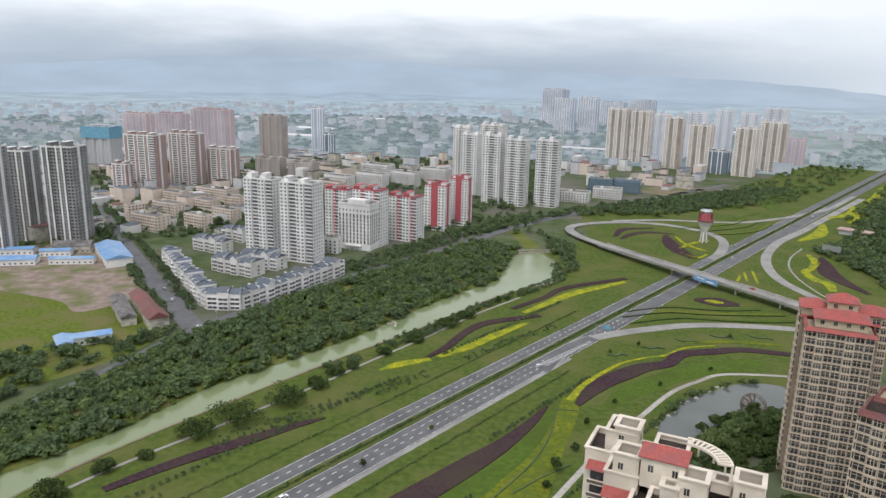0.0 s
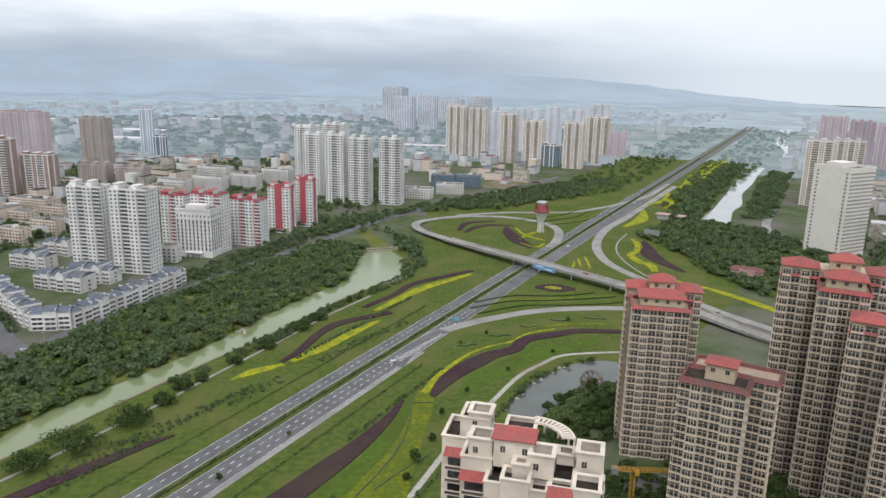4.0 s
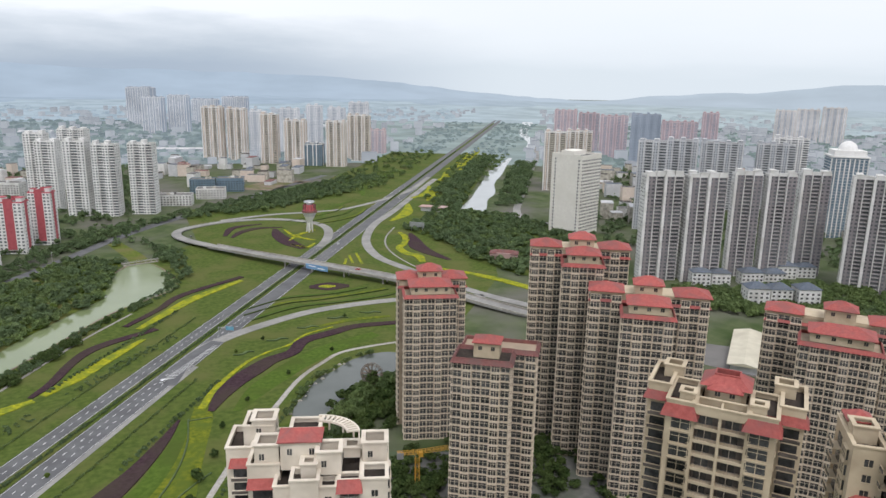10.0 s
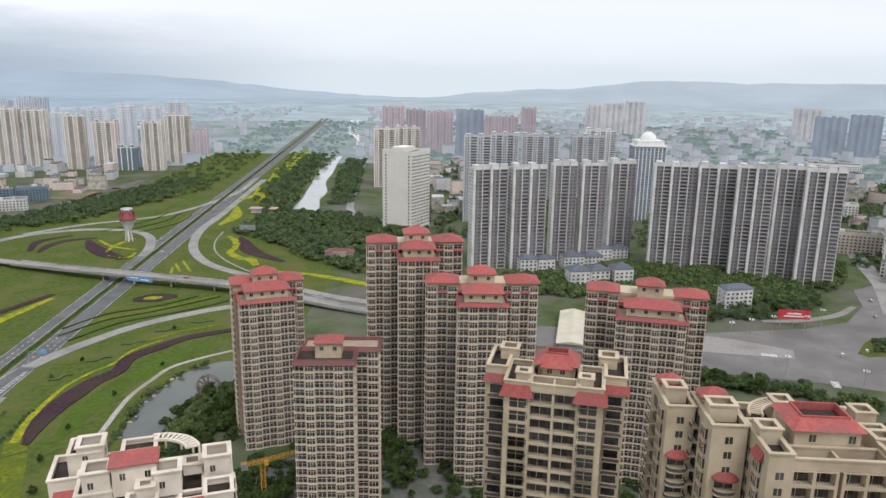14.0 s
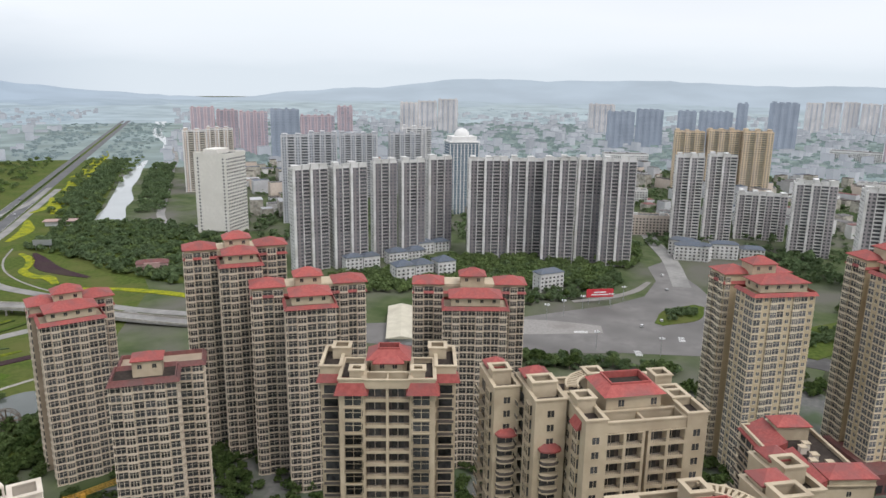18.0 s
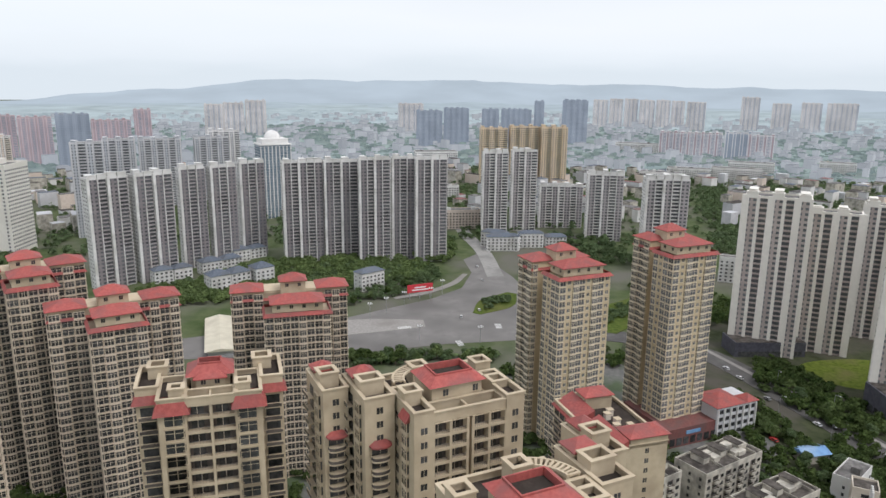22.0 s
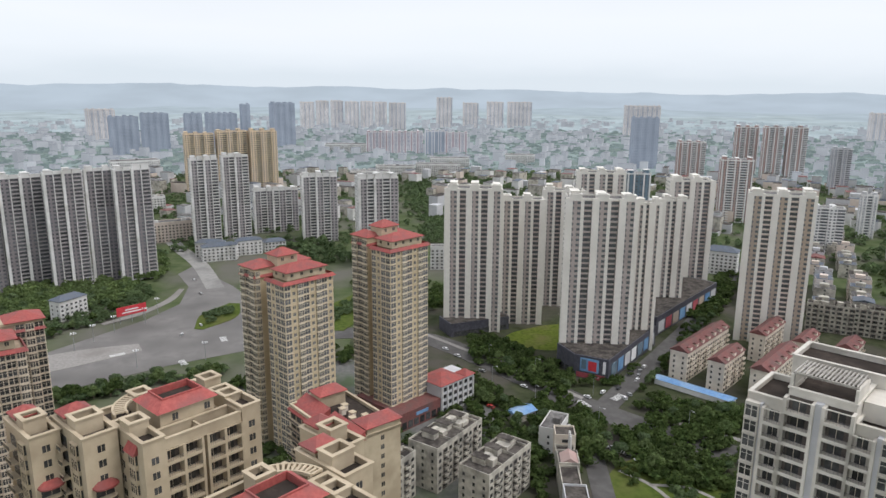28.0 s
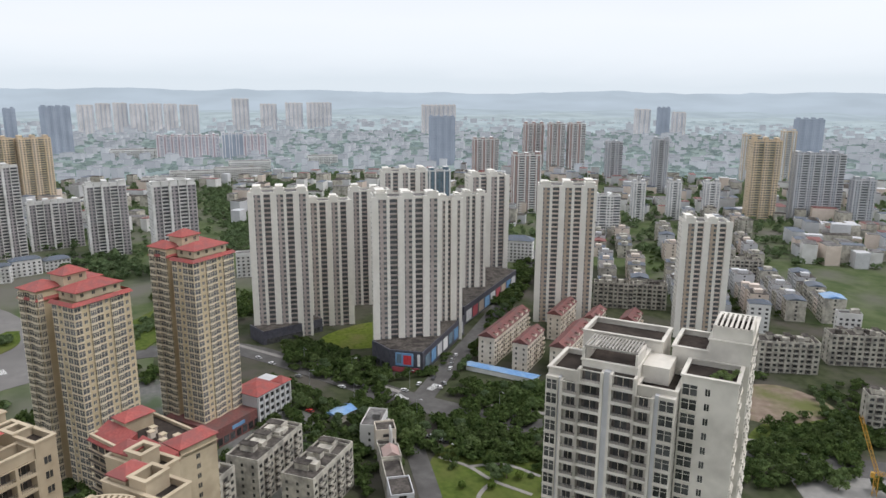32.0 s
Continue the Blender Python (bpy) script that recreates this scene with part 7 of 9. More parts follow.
for row in (
    (453.8, 361.8, -32, 14.4, 10.2, 12.9), (470.2, 356.2, -32, 14.4, 10.2, 11.4), (497.6, 348.5, -32, 17.2, 11.9, 10.4), (516.4, 341.5, -32, 17.2, 11.9, 9), (452.6, 310.9, -32, 15.6, 13.5, 14.0),
    (470.1, 304.7, -32, 15.6, 13.5, 12.5), (483.3, 291.7, -32, 15.6, 13.5, 14.0), (497, 206, -32, 21.2, 10.6, 14), (540.4, 347.0, -32, 15.2, 10.6, 10.6), (557.6, 341.0, -32, 15.2, 10.6, 9.1),
    (655, 137, -70, 26.3, 10.5, 13.3), (677, 112, -70, 23.7, 9.5, 13.6), (690, 90, -70, 20.5, 10.3, 9.2), (668, 145, -95, 25.5, 10.2, 14),
):
    low_building("grey_roof_flats", *row)
for row in (
    (658, 125, -95, 11.3, 8.0, 14),
):
    low_building("grey_roof_flats", *row)

def old_town(x, y, rz, nx, ny, px, py, seed):
    """Rows of narrow houses with flat or sheet roofs along lanes."""
    rnd = random.Random(seed)
    base = pose(x, y, 0, 0, 0, rz)
    for j in range(ny):
        for i in range(nx):
            if rnd.random() < 0.12:
                continue
            w, d, h = px * rnd.uniform(0.86, 0.98), py * rnd.uniform(0.5, 0.62), rnd.choice((9, 12, 12, 15, 15, 18))
            m = base @ pose((i + 0.5) * px, (j + 0.5) * py, 0, 0, 0, rnd.uniform(-2, 2))
            s = Shape()
            wall = rnd.choice((OLD_WALL, OLD_WALL, GREY_WALL, PINK_BEIGE, OLD_WALL))
            s.box(-w / 2, w / 2, -d / 2, d / 2, 0, h, wall)
            house = thing("town_house", m, "narrow rendered town house with a cluttered flat roof", "house", "town houses in rows", mesh=s)
            r = Shape()
            if rnd.random() < 0.1:
                gable(r, -w / 2, w / 2, -d / 2, d / 2, h, 1.6, rnd.choice((SLATE_ROOF, MAROON_TILE, SLATE_ROOF, BLUE_SHEET)), 0.2)
            else:
                r.box(-w / 2 + 0.2, w / 2 - 0.2, -d / 2 + 0.2, d / 2 - 0.2, h, h + 0.25, rnd.choice((ROOF_GREY, OLD_ROOF, SLATE_ROOF, ROOF_GREY)))
                r.box(-w * 0.3, w * 0.1, -d * 0.2, d * 0.25, h + 0.25, h + 2.6, wall)
            part("roof", r, house)
            g = Shape()
            for f in range(int(h / 3)):
                for cx in (-w * 0.28, 0.0, w * 0.28):
                    for face, out in ((-d / 2, -1), (d / 2, 1)):
                        g.box(cx - 0.8, cx + 0.8, *sorted((face, face + out * 0.06)), f * 3 + 1.0, f * 3 + 2.3, GLASS)
                for face, out in ((-w / 2, -1), (w / 2, 1)):
                    g.box(*sorted((face, face + out * 0.06)), -0.7, 0.7, f * 3 + 1.0, f * 3 + 2.3, GLASS)
            part("glazing", g, house, kind="stuff")


old_town(430, -345, -33, 7, 4, 13.5, 24, 3)
old_town(540, -410, -33, 6, 3, 13.5, 24, 4)
old_town(330, -430, -33, 7, 5, 13.5, 24, 5)
old_town(470, -500, -33, 8, 4, 13.5, 24, 6)
old_town(620, -455, -33, 7, 3, 14, 26, 7)
old_town(575, -590, -33, 7, 3, 14, 26, 8)


def far_town(name, rows, label, seed, hazy=False):
    """A far town too small to take apart: one mass of little buildings."""
    rnd = random.Random(seed)
    s = Shape()
    for a0, a1, r0, r1, count in rows:
        for _ in range(count):
            a, r = radians(rnd.uniform(a0, a1)), math.sqrt(rnd.uniform(r0 * r0, r1 * r1))
            cx, cy = r * math.sin(a), r * math.cos(a)
            if -330 < cx * 0.768 - cy * 0.64 < -60:
                continue
            t = radians(rnd.choice((-40, 50, -30, 60)) + rnd.uniform(-4, 4))
            w, d, h = rnd.uniform(9, 30), rnd.uniform(8, 15), rnd.choice((5, 8, 10, 14, 18))
            co, si = math.cos(t), math.sin(t)
            ring = [(cx + px * co - py * si, cy + px * si + py * co) for px, py in ((-w / 2, -d / 2), (w / 2, -d / 2), (w / 2, d / 2), (-w / 2, d / 2))]
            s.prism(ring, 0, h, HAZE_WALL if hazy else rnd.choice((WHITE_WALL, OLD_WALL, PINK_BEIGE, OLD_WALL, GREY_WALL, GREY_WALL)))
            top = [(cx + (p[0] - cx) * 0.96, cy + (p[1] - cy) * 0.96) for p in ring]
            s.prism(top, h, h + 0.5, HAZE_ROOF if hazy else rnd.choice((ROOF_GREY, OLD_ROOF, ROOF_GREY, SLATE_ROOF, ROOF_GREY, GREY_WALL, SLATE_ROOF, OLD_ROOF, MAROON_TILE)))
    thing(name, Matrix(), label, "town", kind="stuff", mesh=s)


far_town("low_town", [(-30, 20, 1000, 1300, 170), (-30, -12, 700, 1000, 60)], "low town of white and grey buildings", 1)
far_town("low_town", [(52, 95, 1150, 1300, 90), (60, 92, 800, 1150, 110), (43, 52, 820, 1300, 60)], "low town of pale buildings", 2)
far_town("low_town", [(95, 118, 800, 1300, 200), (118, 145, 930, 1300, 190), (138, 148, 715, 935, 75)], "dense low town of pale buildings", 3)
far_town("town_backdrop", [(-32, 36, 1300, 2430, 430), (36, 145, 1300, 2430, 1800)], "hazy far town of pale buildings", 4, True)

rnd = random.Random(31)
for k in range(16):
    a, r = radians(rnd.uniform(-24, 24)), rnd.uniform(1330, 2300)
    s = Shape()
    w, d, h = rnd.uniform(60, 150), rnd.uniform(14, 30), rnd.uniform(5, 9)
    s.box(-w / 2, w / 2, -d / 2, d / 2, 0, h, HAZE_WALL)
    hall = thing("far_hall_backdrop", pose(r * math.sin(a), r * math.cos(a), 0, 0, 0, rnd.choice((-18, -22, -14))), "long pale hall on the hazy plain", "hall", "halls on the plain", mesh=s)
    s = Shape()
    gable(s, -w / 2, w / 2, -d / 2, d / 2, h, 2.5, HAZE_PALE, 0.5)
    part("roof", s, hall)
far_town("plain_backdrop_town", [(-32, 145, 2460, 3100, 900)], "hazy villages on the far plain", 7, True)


# ---- plants ----
def trunk_shape(h, r, seed):
    rnd = random.Random(seed)
    s = Shape()
    s.cyl(0, 0, 0, h * 0.45, r, r * 0.6, BARK, 7)
    for i in range(4):
        a = i * 1.6 + rnd.uniform(0, 0.8)
        tip = (h * 0.22 * math.cos(a), h * 0.22 * math.sin(a), h * rnd.uniform(0.6, 0.75))
        b = (0.0, 0.0, h * 0.4)
        q = r * 0.35
        s.solid([(b[0] - q, b[1], b[2]), (b[0] + q, b[1], b[2]), (b[0], b[1] + q, b[2]), tip], [(0, 1, 3), (1, 2, 3), (2, 0, 3)], BARK)
    return s


TREES = []
for k, (r, h, mat, label) in enumerate(((3.2, 7.5, LEAF_DARK, "broad green street tree with a dense crown"), (2.6, 6.5, LEAF_DEEP, "dark green round-headed tree"), (3.8, 8.5, LEAF, "large spreading green tree"),
                                        (2.2, 5.0, LEAF_FRESH, "young light green tree"), (3.4, 9.5, LEAF_DEEP, "tall dark evergreen park tree"))):
    TREES.append((leaf_mesh("crown", leaf_cloud(r, h, 9, 32, 0.6, 11 + k), mat), trunk_shape(h, 0.24, k).mesh("trunk"), label))


def tree(x, y, k, scale, turn):
    crown, trunk, label = TREES[k]
    root = thing("tree", pose(x, y, 0, 0, 0, turn), label, "tree", "trees")
    root.scale = (scale, scale, scale)
    part("trunk", trunk, root)
    part("crown", crown, root)


def tree_row(points, gap, kinds, jitter, seed, lo=0.8, hi=1.2):
    rnd = random.Random(seed)
    for a, b in zip(points, points[1:]):
        d = math.hypot(b[0] - a[0], b[1] - a[1])
        for i in range(max(1, int(d / gap))):
            t = (i + rnd.uniform(0.2, 0.8)) / max(1, int(d / gap))
            tree(a[0] + (b[0] - a[0]) * t + rnd.uniform(-jitter, jitter), a[1] + (b[1] - a[1]) * t + rnd.uniform(-jitter, jitter), rnd.choice(kinds), rnd.uniform(lo, hi), rnd.uniform(0, 360))


tree_row([(-22, 408), (24, 464), (70, 512)], 11, (1, 4, 0, 1), 2.0, 1, 0.45, 1.0)
tree_row([(96, 262), (118, 284), (140, 306)], 5, (0, 2, 4), 3, 2, 0.9, 1.3)
tree_row([(140, 306), (166, 318), (180, 316)], 5, (0, 4, 2), 4, 3, 0.9, 1.3)
tree_row([(120, 300), (146, 312), (150, 316)], 6, (4, 1), 3, 4)
tree_row([(160, 205), (172, 222), (182, 232)], 5, (0, 2), 3, 5, 0.8, 1.1)
tree_row([(330, 190), (352, 160), (372, 118), (388, 78)], 5.5, (0, 2, 4), 4, 6, 0.9, 1.2)
tree_row([(338, 196), (362, 162), (382, 116)], 7, (0, 1), 3, 7)
tree_row([(392, -72), (350, -106)], 5.5, (0, 4, 2), 3, 8)
tree_row([(350, -50), (322, -76), (292, -104)], 5.5, (0, 4, 2), 4, 9)
tree_row([(292, -104), (268, -134), (232, -182)], 5.5, (0, 4, 2), 5, 10)
tree_row([(315, -60), (285, -95), (255, -135)], 8, (2, 4, 0), 5, 11)
tree_row([(312, -146), (296, -168), (270, -200)], 5.5, (0, 2, 4), 5, 12)
tree_row([(316, -160), (304, -190)], 6, (0, 2), 4, 13)
tree_row([(340, -142), (372, -168), (420, -206), (470, -248)], 8, (1, 0), 1.5, 14)
tree_row([(362, -130), (400, -160), (450, -200)], 9, (1, 0), 1.5, 15)
tree_row([(240, -100), (236, -128), (222, -142)], 7, (0, 3, 2), 6, 16)
tree_row([(212, -205), (196, -232), (176, -262)], 6, (2, 4), 6, 17)
tree_row([(440, 208), (480, 190), (520, 172)], 8, (0, 2, 4), 5, 20)
tree_row([(262, -20), (278, -40), (300, -60)], 6, (0, 1), 4, 21)
tree_row([(305, -70), (322, -92)], 6, (1, 4), 3, 22)


def woods(name, areas, label, mat, seed, size=(2.6, 4.2), per=9, leaf=0.85, spacing=5.0, clumps=6, tall=(0.62, 1.0)):
    """A wood too dense to count: crowns of leafy faces on short stems over some pieces of the plan."""
    g = np.random.default_rng(seed)
    kinds = [leaf_cloud(1.0, 2.0, clumps, per, leaf / 3.4, seed * 10 + i) for i in range(5)]
    out = []
    for poly in areas:
        xs, ys = [p[0] for p in poly], [p[1] for p in poly]
        area = (max(xs) - min(xs)) * (max(ys) - min(ys))
        for _ in range(int(area / spacing ** 2)):
            x, y = g.uniform(min(xs), max(xs)), g.uniform(min(ys), max(ys))
            if not inside(x, y, poly):
                continue
            k = g.uniform(*size)
            a = g.uniform(0, 2 * np.pi)
            q = kinds[g.integers(5)] * np.array([k, k, k * g.uniform(*tall)])
            c, s = np.cos(a), np.sin(a)
            out.append(np.stack([q[..., 0] * c - q[..., 1] * s + x, q[..., 0] * s + q[..., 1] * c + y, q[..., 2]], -1))
    thing(name, Matrix(), label, "trees", kind="stuff", mesh=leaf_mesh(name, np.concatenate(out), mat))


woods("bank_shrubs", [[(50, 504), (86, 544), (93, 590), (100, 590), (100, 544), (60, 498)], [(-38, 398), (-14, 426), (20, 470), (50, 505), (55, 500), (26, 464), (-6, 416), (-32, 390)], [(-64, 364), (-48, 384), (-42, 378), (-58, 358)]], "reeds and shrubs along the river bank", LEAF_DARK, 31, (0.8, 2.2), spacing=3.0, per=8)
RIVER_WOOD = [(-199, 231), (-163, 265), (-140, 296), (-116, 339), (-82, 376), (-51, 411), (-6, 478), (19, 509), (44, 538), (58, 598), (72, 640), (30, 655), (-30, 584), (-78, 518), (-120, 458), (-156, 400), (-186, 330), (-228, 256)]
patch("wood_floor", RIVER_WOOD, 0.4, MEADOW, "grass and undergrowth below the river wood", "undergrowth", round_edge=False)
woods("river_wood", [RIVER_WOOD], "dense green wood along the river", LEAF, 1, (1.6, 4.2), spacing=5.2)
woods("river_wood", [RIVER_WOOD], "light green young trees in the river wood", LEAF_FRESH, 41, (1.6, 3.0), spacing=10.5)
woods("river_wood", [RIVER_WOOD, [(-246, 262), (-196, 350), (-170, 405), (-215, 392), (-300, 330), (-340, 250)]], "dark evergreen trees of the river wood", LEAF_DARK, 2, (2.4, 5.2), spacing=6.5)
EAST_WOOD = [(345, 655), (352, 600), (340, 520), (348, 452), (385, 420), (440, 440), (485, 540), (490, 650), (462, 700), (410, 705)]
patch("wood_floor", EAST_WOOD, 0.4, GRASS, "undergrowth below the wood by the far river", "undergrowth", round_edge=False)
woods("east_wood", [EAST_WOOD, [(410, 712), (452, 716), (540, 826), (680, 1000), (820, 1160), (790, 1170), (640, 1010), (500, 850)], [(508, 722), (580, 806), (690, 940), (800, 1070), (840, 1062), (720, 922), (612, 790), (540, 706)]],
      "dark wood between the highway and the far river", LEAF_DARK, 3, (3.0, 5.2), per=7, leaf=1.1, spacing=6.8, clumps=5)
woods("east_wood", [EAST_WOOD], "green broad-leaved trees of the wood by the far river", LEAF, 43, (2.4, 4.4), spacing=9.0)
woods("north_grove", [[(104, 556), (118, 590), (124, 650), (104, 690), (97, 640), (101, 600)], [(150, 800), (250, 812), (380, 890), (500, 1010), (440, 1020), (300, 930), (200, 875), (120, 800)], [(40, 700), (70, 740), (140, 800), (110, 800), (60, 760), (10, 690)]],
      "green groves beside the interchange", LEAF_DARK, 4, (2.6, 4.4), per=7, leaf=1.1, spacing=5.8, clumps=5)
woods("forecourt_trees", [[(400, 345), (440, 290), (470, 250), (500, 205), (545, 178), (575, 190), (545, 250), (490, 310), (430, 362)], [(585, 170), (620, 172), (680, 190), (640, 230), (600, 220)], [(432, 372), (470, 342), (520, 330), (560, 302), (578, 252), (592, 202), (566, 176), (500, 204), (462, 250), (422, 300), (396, 345)]],
      "dense trees in front of the tall slabs", LEAF, 5, (2.6, 4.6), per=8, leaf=1.0, spacing=5.2, clumps=5)
woods("forecourt_trees", [[(425, 345), (470, 262), (520, 190), (566, 186), (560, 240), (500, 300), (440, 362)]], "dark trees in front of the tall slabs", LEAF_DARK, 45, (2.6, 4.8), spacing=7.5)
woods("street_trees", [[(395, -80), (372, -92), (345, -115), (352, -124), (405, -98), (430, -70)], [(300, -92), (262, -136), (222, -190), (205, -186), (250, -122), (288, -84)], [(306, -142), (322, -170), (300, -200), (262, -215), (285, -175)],
                       [(225, -205), (228, -282), (222, -310), (186, -262), (196, -215)], [(440, -230), (560, -320), (570, -300), (450, -215)], [(470, -30), (560, 20), (600, -20), (520, -80)]],
      "dense green street trees", LEAF_DEEP, 6, (2.4, 4.0), spacing=5.2)
woods("estate_garden", [[(98, 262), (120, 285), (135, 304), (165, 318), (182, 318), (188, 300), (150, 285), (112, 245)], [(150, 205), (178, 232), (196, 214), (172, 190)], [(180, 150), (215, 165), (225, 150), (195, 130)], [(100, 215), (125, 235), (135, 222), (112, 205)]],
      "shady shrubs and trees between the towers", LEAF_DEEP, 7, (1.6, 3.4), spacing=3.8)
def sectors(r0, r1, skip):
    return [[(r0 * math.sin(a), r0 * math.cos(a)), (r1 * math.sin(a), r1 * math.cos(a)), (r1 * math.sin(b), r1 * math.cos(b)), (r0 * math.sin(b), r0 * math.cos(b))]
            for a, b in [(radians(q), radians(q + 8)) for q in range(-32, 144, 8) if not skip[0] <= q < skip[1]]]


woods("town_trees", sectors(700, 1300, (8, 40)), "street trees and gardens of the town", LEAF_DARK, 8, (3.0, 5.5), per=4, leaf=1.2, spacing=14.0, clumps=4, tall=(0.6, 0.95))
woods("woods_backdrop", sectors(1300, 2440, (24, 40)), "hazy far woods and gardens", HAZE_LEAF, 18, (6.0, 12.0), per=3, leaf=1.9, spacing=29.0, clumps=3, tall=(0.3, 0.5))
woods("far_woods", [[(700, -60), (1120, -60), (1180, -200), (820, -260), (700, -180)], [(620, 60), (700, 90), (720, 40), (640, 0)], [(-260, 700), (-140, 720), (-60, 800), (-200, 860), (-330, 860)]], "dark trees of a town park", LEAF_DARK, 9, (3.0, 5.5), per=6, leaf=1.25, spacing=8.0, clumps=4)
woods("far_corridor_trees", [[along(760, -330), along(1450, -330), along(1450, -235), along(1000, -240)], [along(800, -120), along(1450, -90), along(1450, -180), along(900, -165)]], "scattered trees along the highway corridor", LEAF, 10, (2.6, 5.0), per=7, leaf=1.1, spacing=15.0)


def hedge(lines, name, label, mat, seed, size, gap):
    g = np.random.default_rng(seed)
    kinds = [leaf_cloud(1.0, 1.6, 3, 12, 0.3, seed * 7 + i) for i in range(3)]
    out = []
    for s0, s1, n in lines:
        for q in np.arange(s0, s1, gap):
            x, y = along(q + g.uniform(-0.4, 0.4), n + g.uniform(-0.4, 0.4))
            out.append(kinds[g.integers(3)] * g.uniform(0.7, 1.3) * size + np.array([x, y, 0.0]))
    thing(name, Matrix(), label, "hedge", kind="stuff", mesh=leaf_mesh(name, np.concatenate(out), mat))


hedge([(-120, 1500, -205.75)], "median_hedge", "clipped dark shrubs on the central reservation", LEAF_DARK, 21, 1.0, 1.7)
hedge([(-100, 420, -228.0), (-100, 330, -180.5)], "verge_hedge", "rows of low shrubs along the highway verge", LEAF, 22, 0.7, 1.5)
hedge([(-60, 260, -243), (300, 430, -246), (-40, 120, -236), (60, 200, -148), (210, 330, -120), (240, 330, -168)], "park_shrubs", "loose dark shrubs in the park", LEAF_DARK, 23, 1.2, 3.4)
woods("riverside_grove", [[(-70, 548), (-22, 612), (34, 684), (92, 762), (70, 775), (10, 700), (-45, 630), (-95, 556)], [(-190, 375), (-166, 428), (-160, 420), (-180, 370)]], "street trees of the riverside quarter", LEAF_DARK, 32, (2.0, 3.4), spacing=5.5)
woods("court_trees", [[(225, 60), (270, 80), (300, 50), (262, 20)], [(150, 60), (175, 80), (190, 50), (165, 30)], [(262, -70), (276, -78), (240, -60), (236, -52)], [(290, -40), (310, -62), (285, -75), (275, -55)], [(395, 40), (420, 20), (400, -30), (378, -10)], [(330, 90), (372, 70), (384, 40), (350, 60)]],
      "trees in the estate courts", LEAF_DEEP, 33, (2.0, 3.6), spacing=4.6)
woods("boulevard_grove", [[(262, -58), (285, -62), (300, -46), (330, -48), (332, -56), (310, -60), (306, -84), (318, -92), (290, -106), (268, -92), (262, -72)], [(300, -20), (318, -8), (300, 0), (285, -10)], [(292, -120), (306, -130), (262, -180), (240, -190), (262, -150)], [(316, -146), (322, -176), (300, -212), (286, -196), (306, -168)]],
      "dense dark trees beside the boulevard", LEAF_DEEP, 34, (2.2, 3.8), spacing=4.6)
woods("lane_trees", [[(430, -350), (540, -420), (640, -520), (560, -560), (430, -470), (340, -400)]], "small trees in the lanes of the old town", LEAF_DEEP, 35, (1.6, 2.8), spacing=9.0)
woods("yard_trees", [[(262, -306), (236, -314), (226, -340), (258, -350)], [(222, -236), (240, -262), (238, -300), (226, -296), (210, -252)], [(284, -258), (292, -300), (278, -306), (272, -262)], [(238, -300), (236, -340), (206, -330), (196, -270), (214, -256)], [(300, -262), (330, -290), (318, -310), (292, -280)]], "green trees round the earth yard", LEAF_DEEP, 46, (2.0, 3.4), spacing=5.0)
def grove(x, y, wide, tall, seed):
    """A bushy bamboo grove: many leaning stems under one uneven crown."""
    root = thing("bank_grove", pose(x, y, 0), "dense dark green clump of trees on the river bank", "tree", "groves on the river bank")
    g = np.random.default_rng(seed)
    crown = np.concatenate([leaf_cloud(wide * g.uniform(0.26, 0.4), tall * g.uniform(0.75, 1.0), 7, 26, 0.42, seed * 20 + k) + np.array([wide * 0.33 * math.cos(k * 1.2) * (k > 0), wide * 0.24 * math.sin(k * 1.2) * (k > 0), -0.4]) for k in range(6)])
    part("crown", leaf_mesh("crown", crown, LEAF_DEEP), root)
    for k in range(5):
        part("trunk", trunk_shape(tall * 0.9, 0.2, seed + k), root, pose(wide * 0.3 * math.cos(k * 1.25), wide * 0.2 * math.sin(k * 1.25), 0))


for k, (x, y, wide, tall) in enumerate(((-146, 241, 11, 8), (-133, 259, 8, 7), (-121, 270, 6, 5), (-106, 290, 15, 10), (-91, 303, 20, 12), (-72, 323, 18, 11), (-61, 341, 9, 8), (-54, 357, 9, 8), (-46, 366, 6, 6), (-30, 386, 8, 6), (-14, 408, 10, 6), (6, 436, 12, 7), (18, 452, 10, 6))):
    grove(x, y, wide, tall, 60 + k)
rnd = random.Random(9)
for x, y, k, q in ((50, 268, 4, 0.8), (60, 284, 1, 0.7), (70, 308, 1, 0.6), (44, 254, 1, 0.7), (88, 330, 1, 0.5), (116, 352, 1, 0.5), (150, 372, 1, 0.5), (-2, 300, 3, 0.5), (-30, 268, 1, 0.55), (100, 396, 3, 0.5), (120, 408, 1, 0.5), (180, 424, 1, 0.5)):
    tree(x, y, k, q, rnd.uniform(0, 360))
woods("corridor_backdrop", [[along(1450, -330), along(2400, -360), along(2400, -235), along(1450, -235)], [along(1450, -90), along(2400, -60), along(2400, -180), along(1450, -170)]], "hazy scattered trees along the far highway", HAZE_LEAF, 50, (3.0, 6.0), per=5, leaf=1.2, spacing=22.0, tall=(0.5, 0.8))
woods("park_trees", [[(262, -98), (268, -112), (258, -116), (250, -104)], [(250, -138), (228, -150), (212, -142), (236, -130)], [(222, -98), (212, -112), (206, -106), (216, -94)], [(244, -66), (262, -62), (256, -70), (240, -72)]], "bushy trees of the small park", LEAF_DEEP, 52, (1.4, 2.6), spacing=5.5)
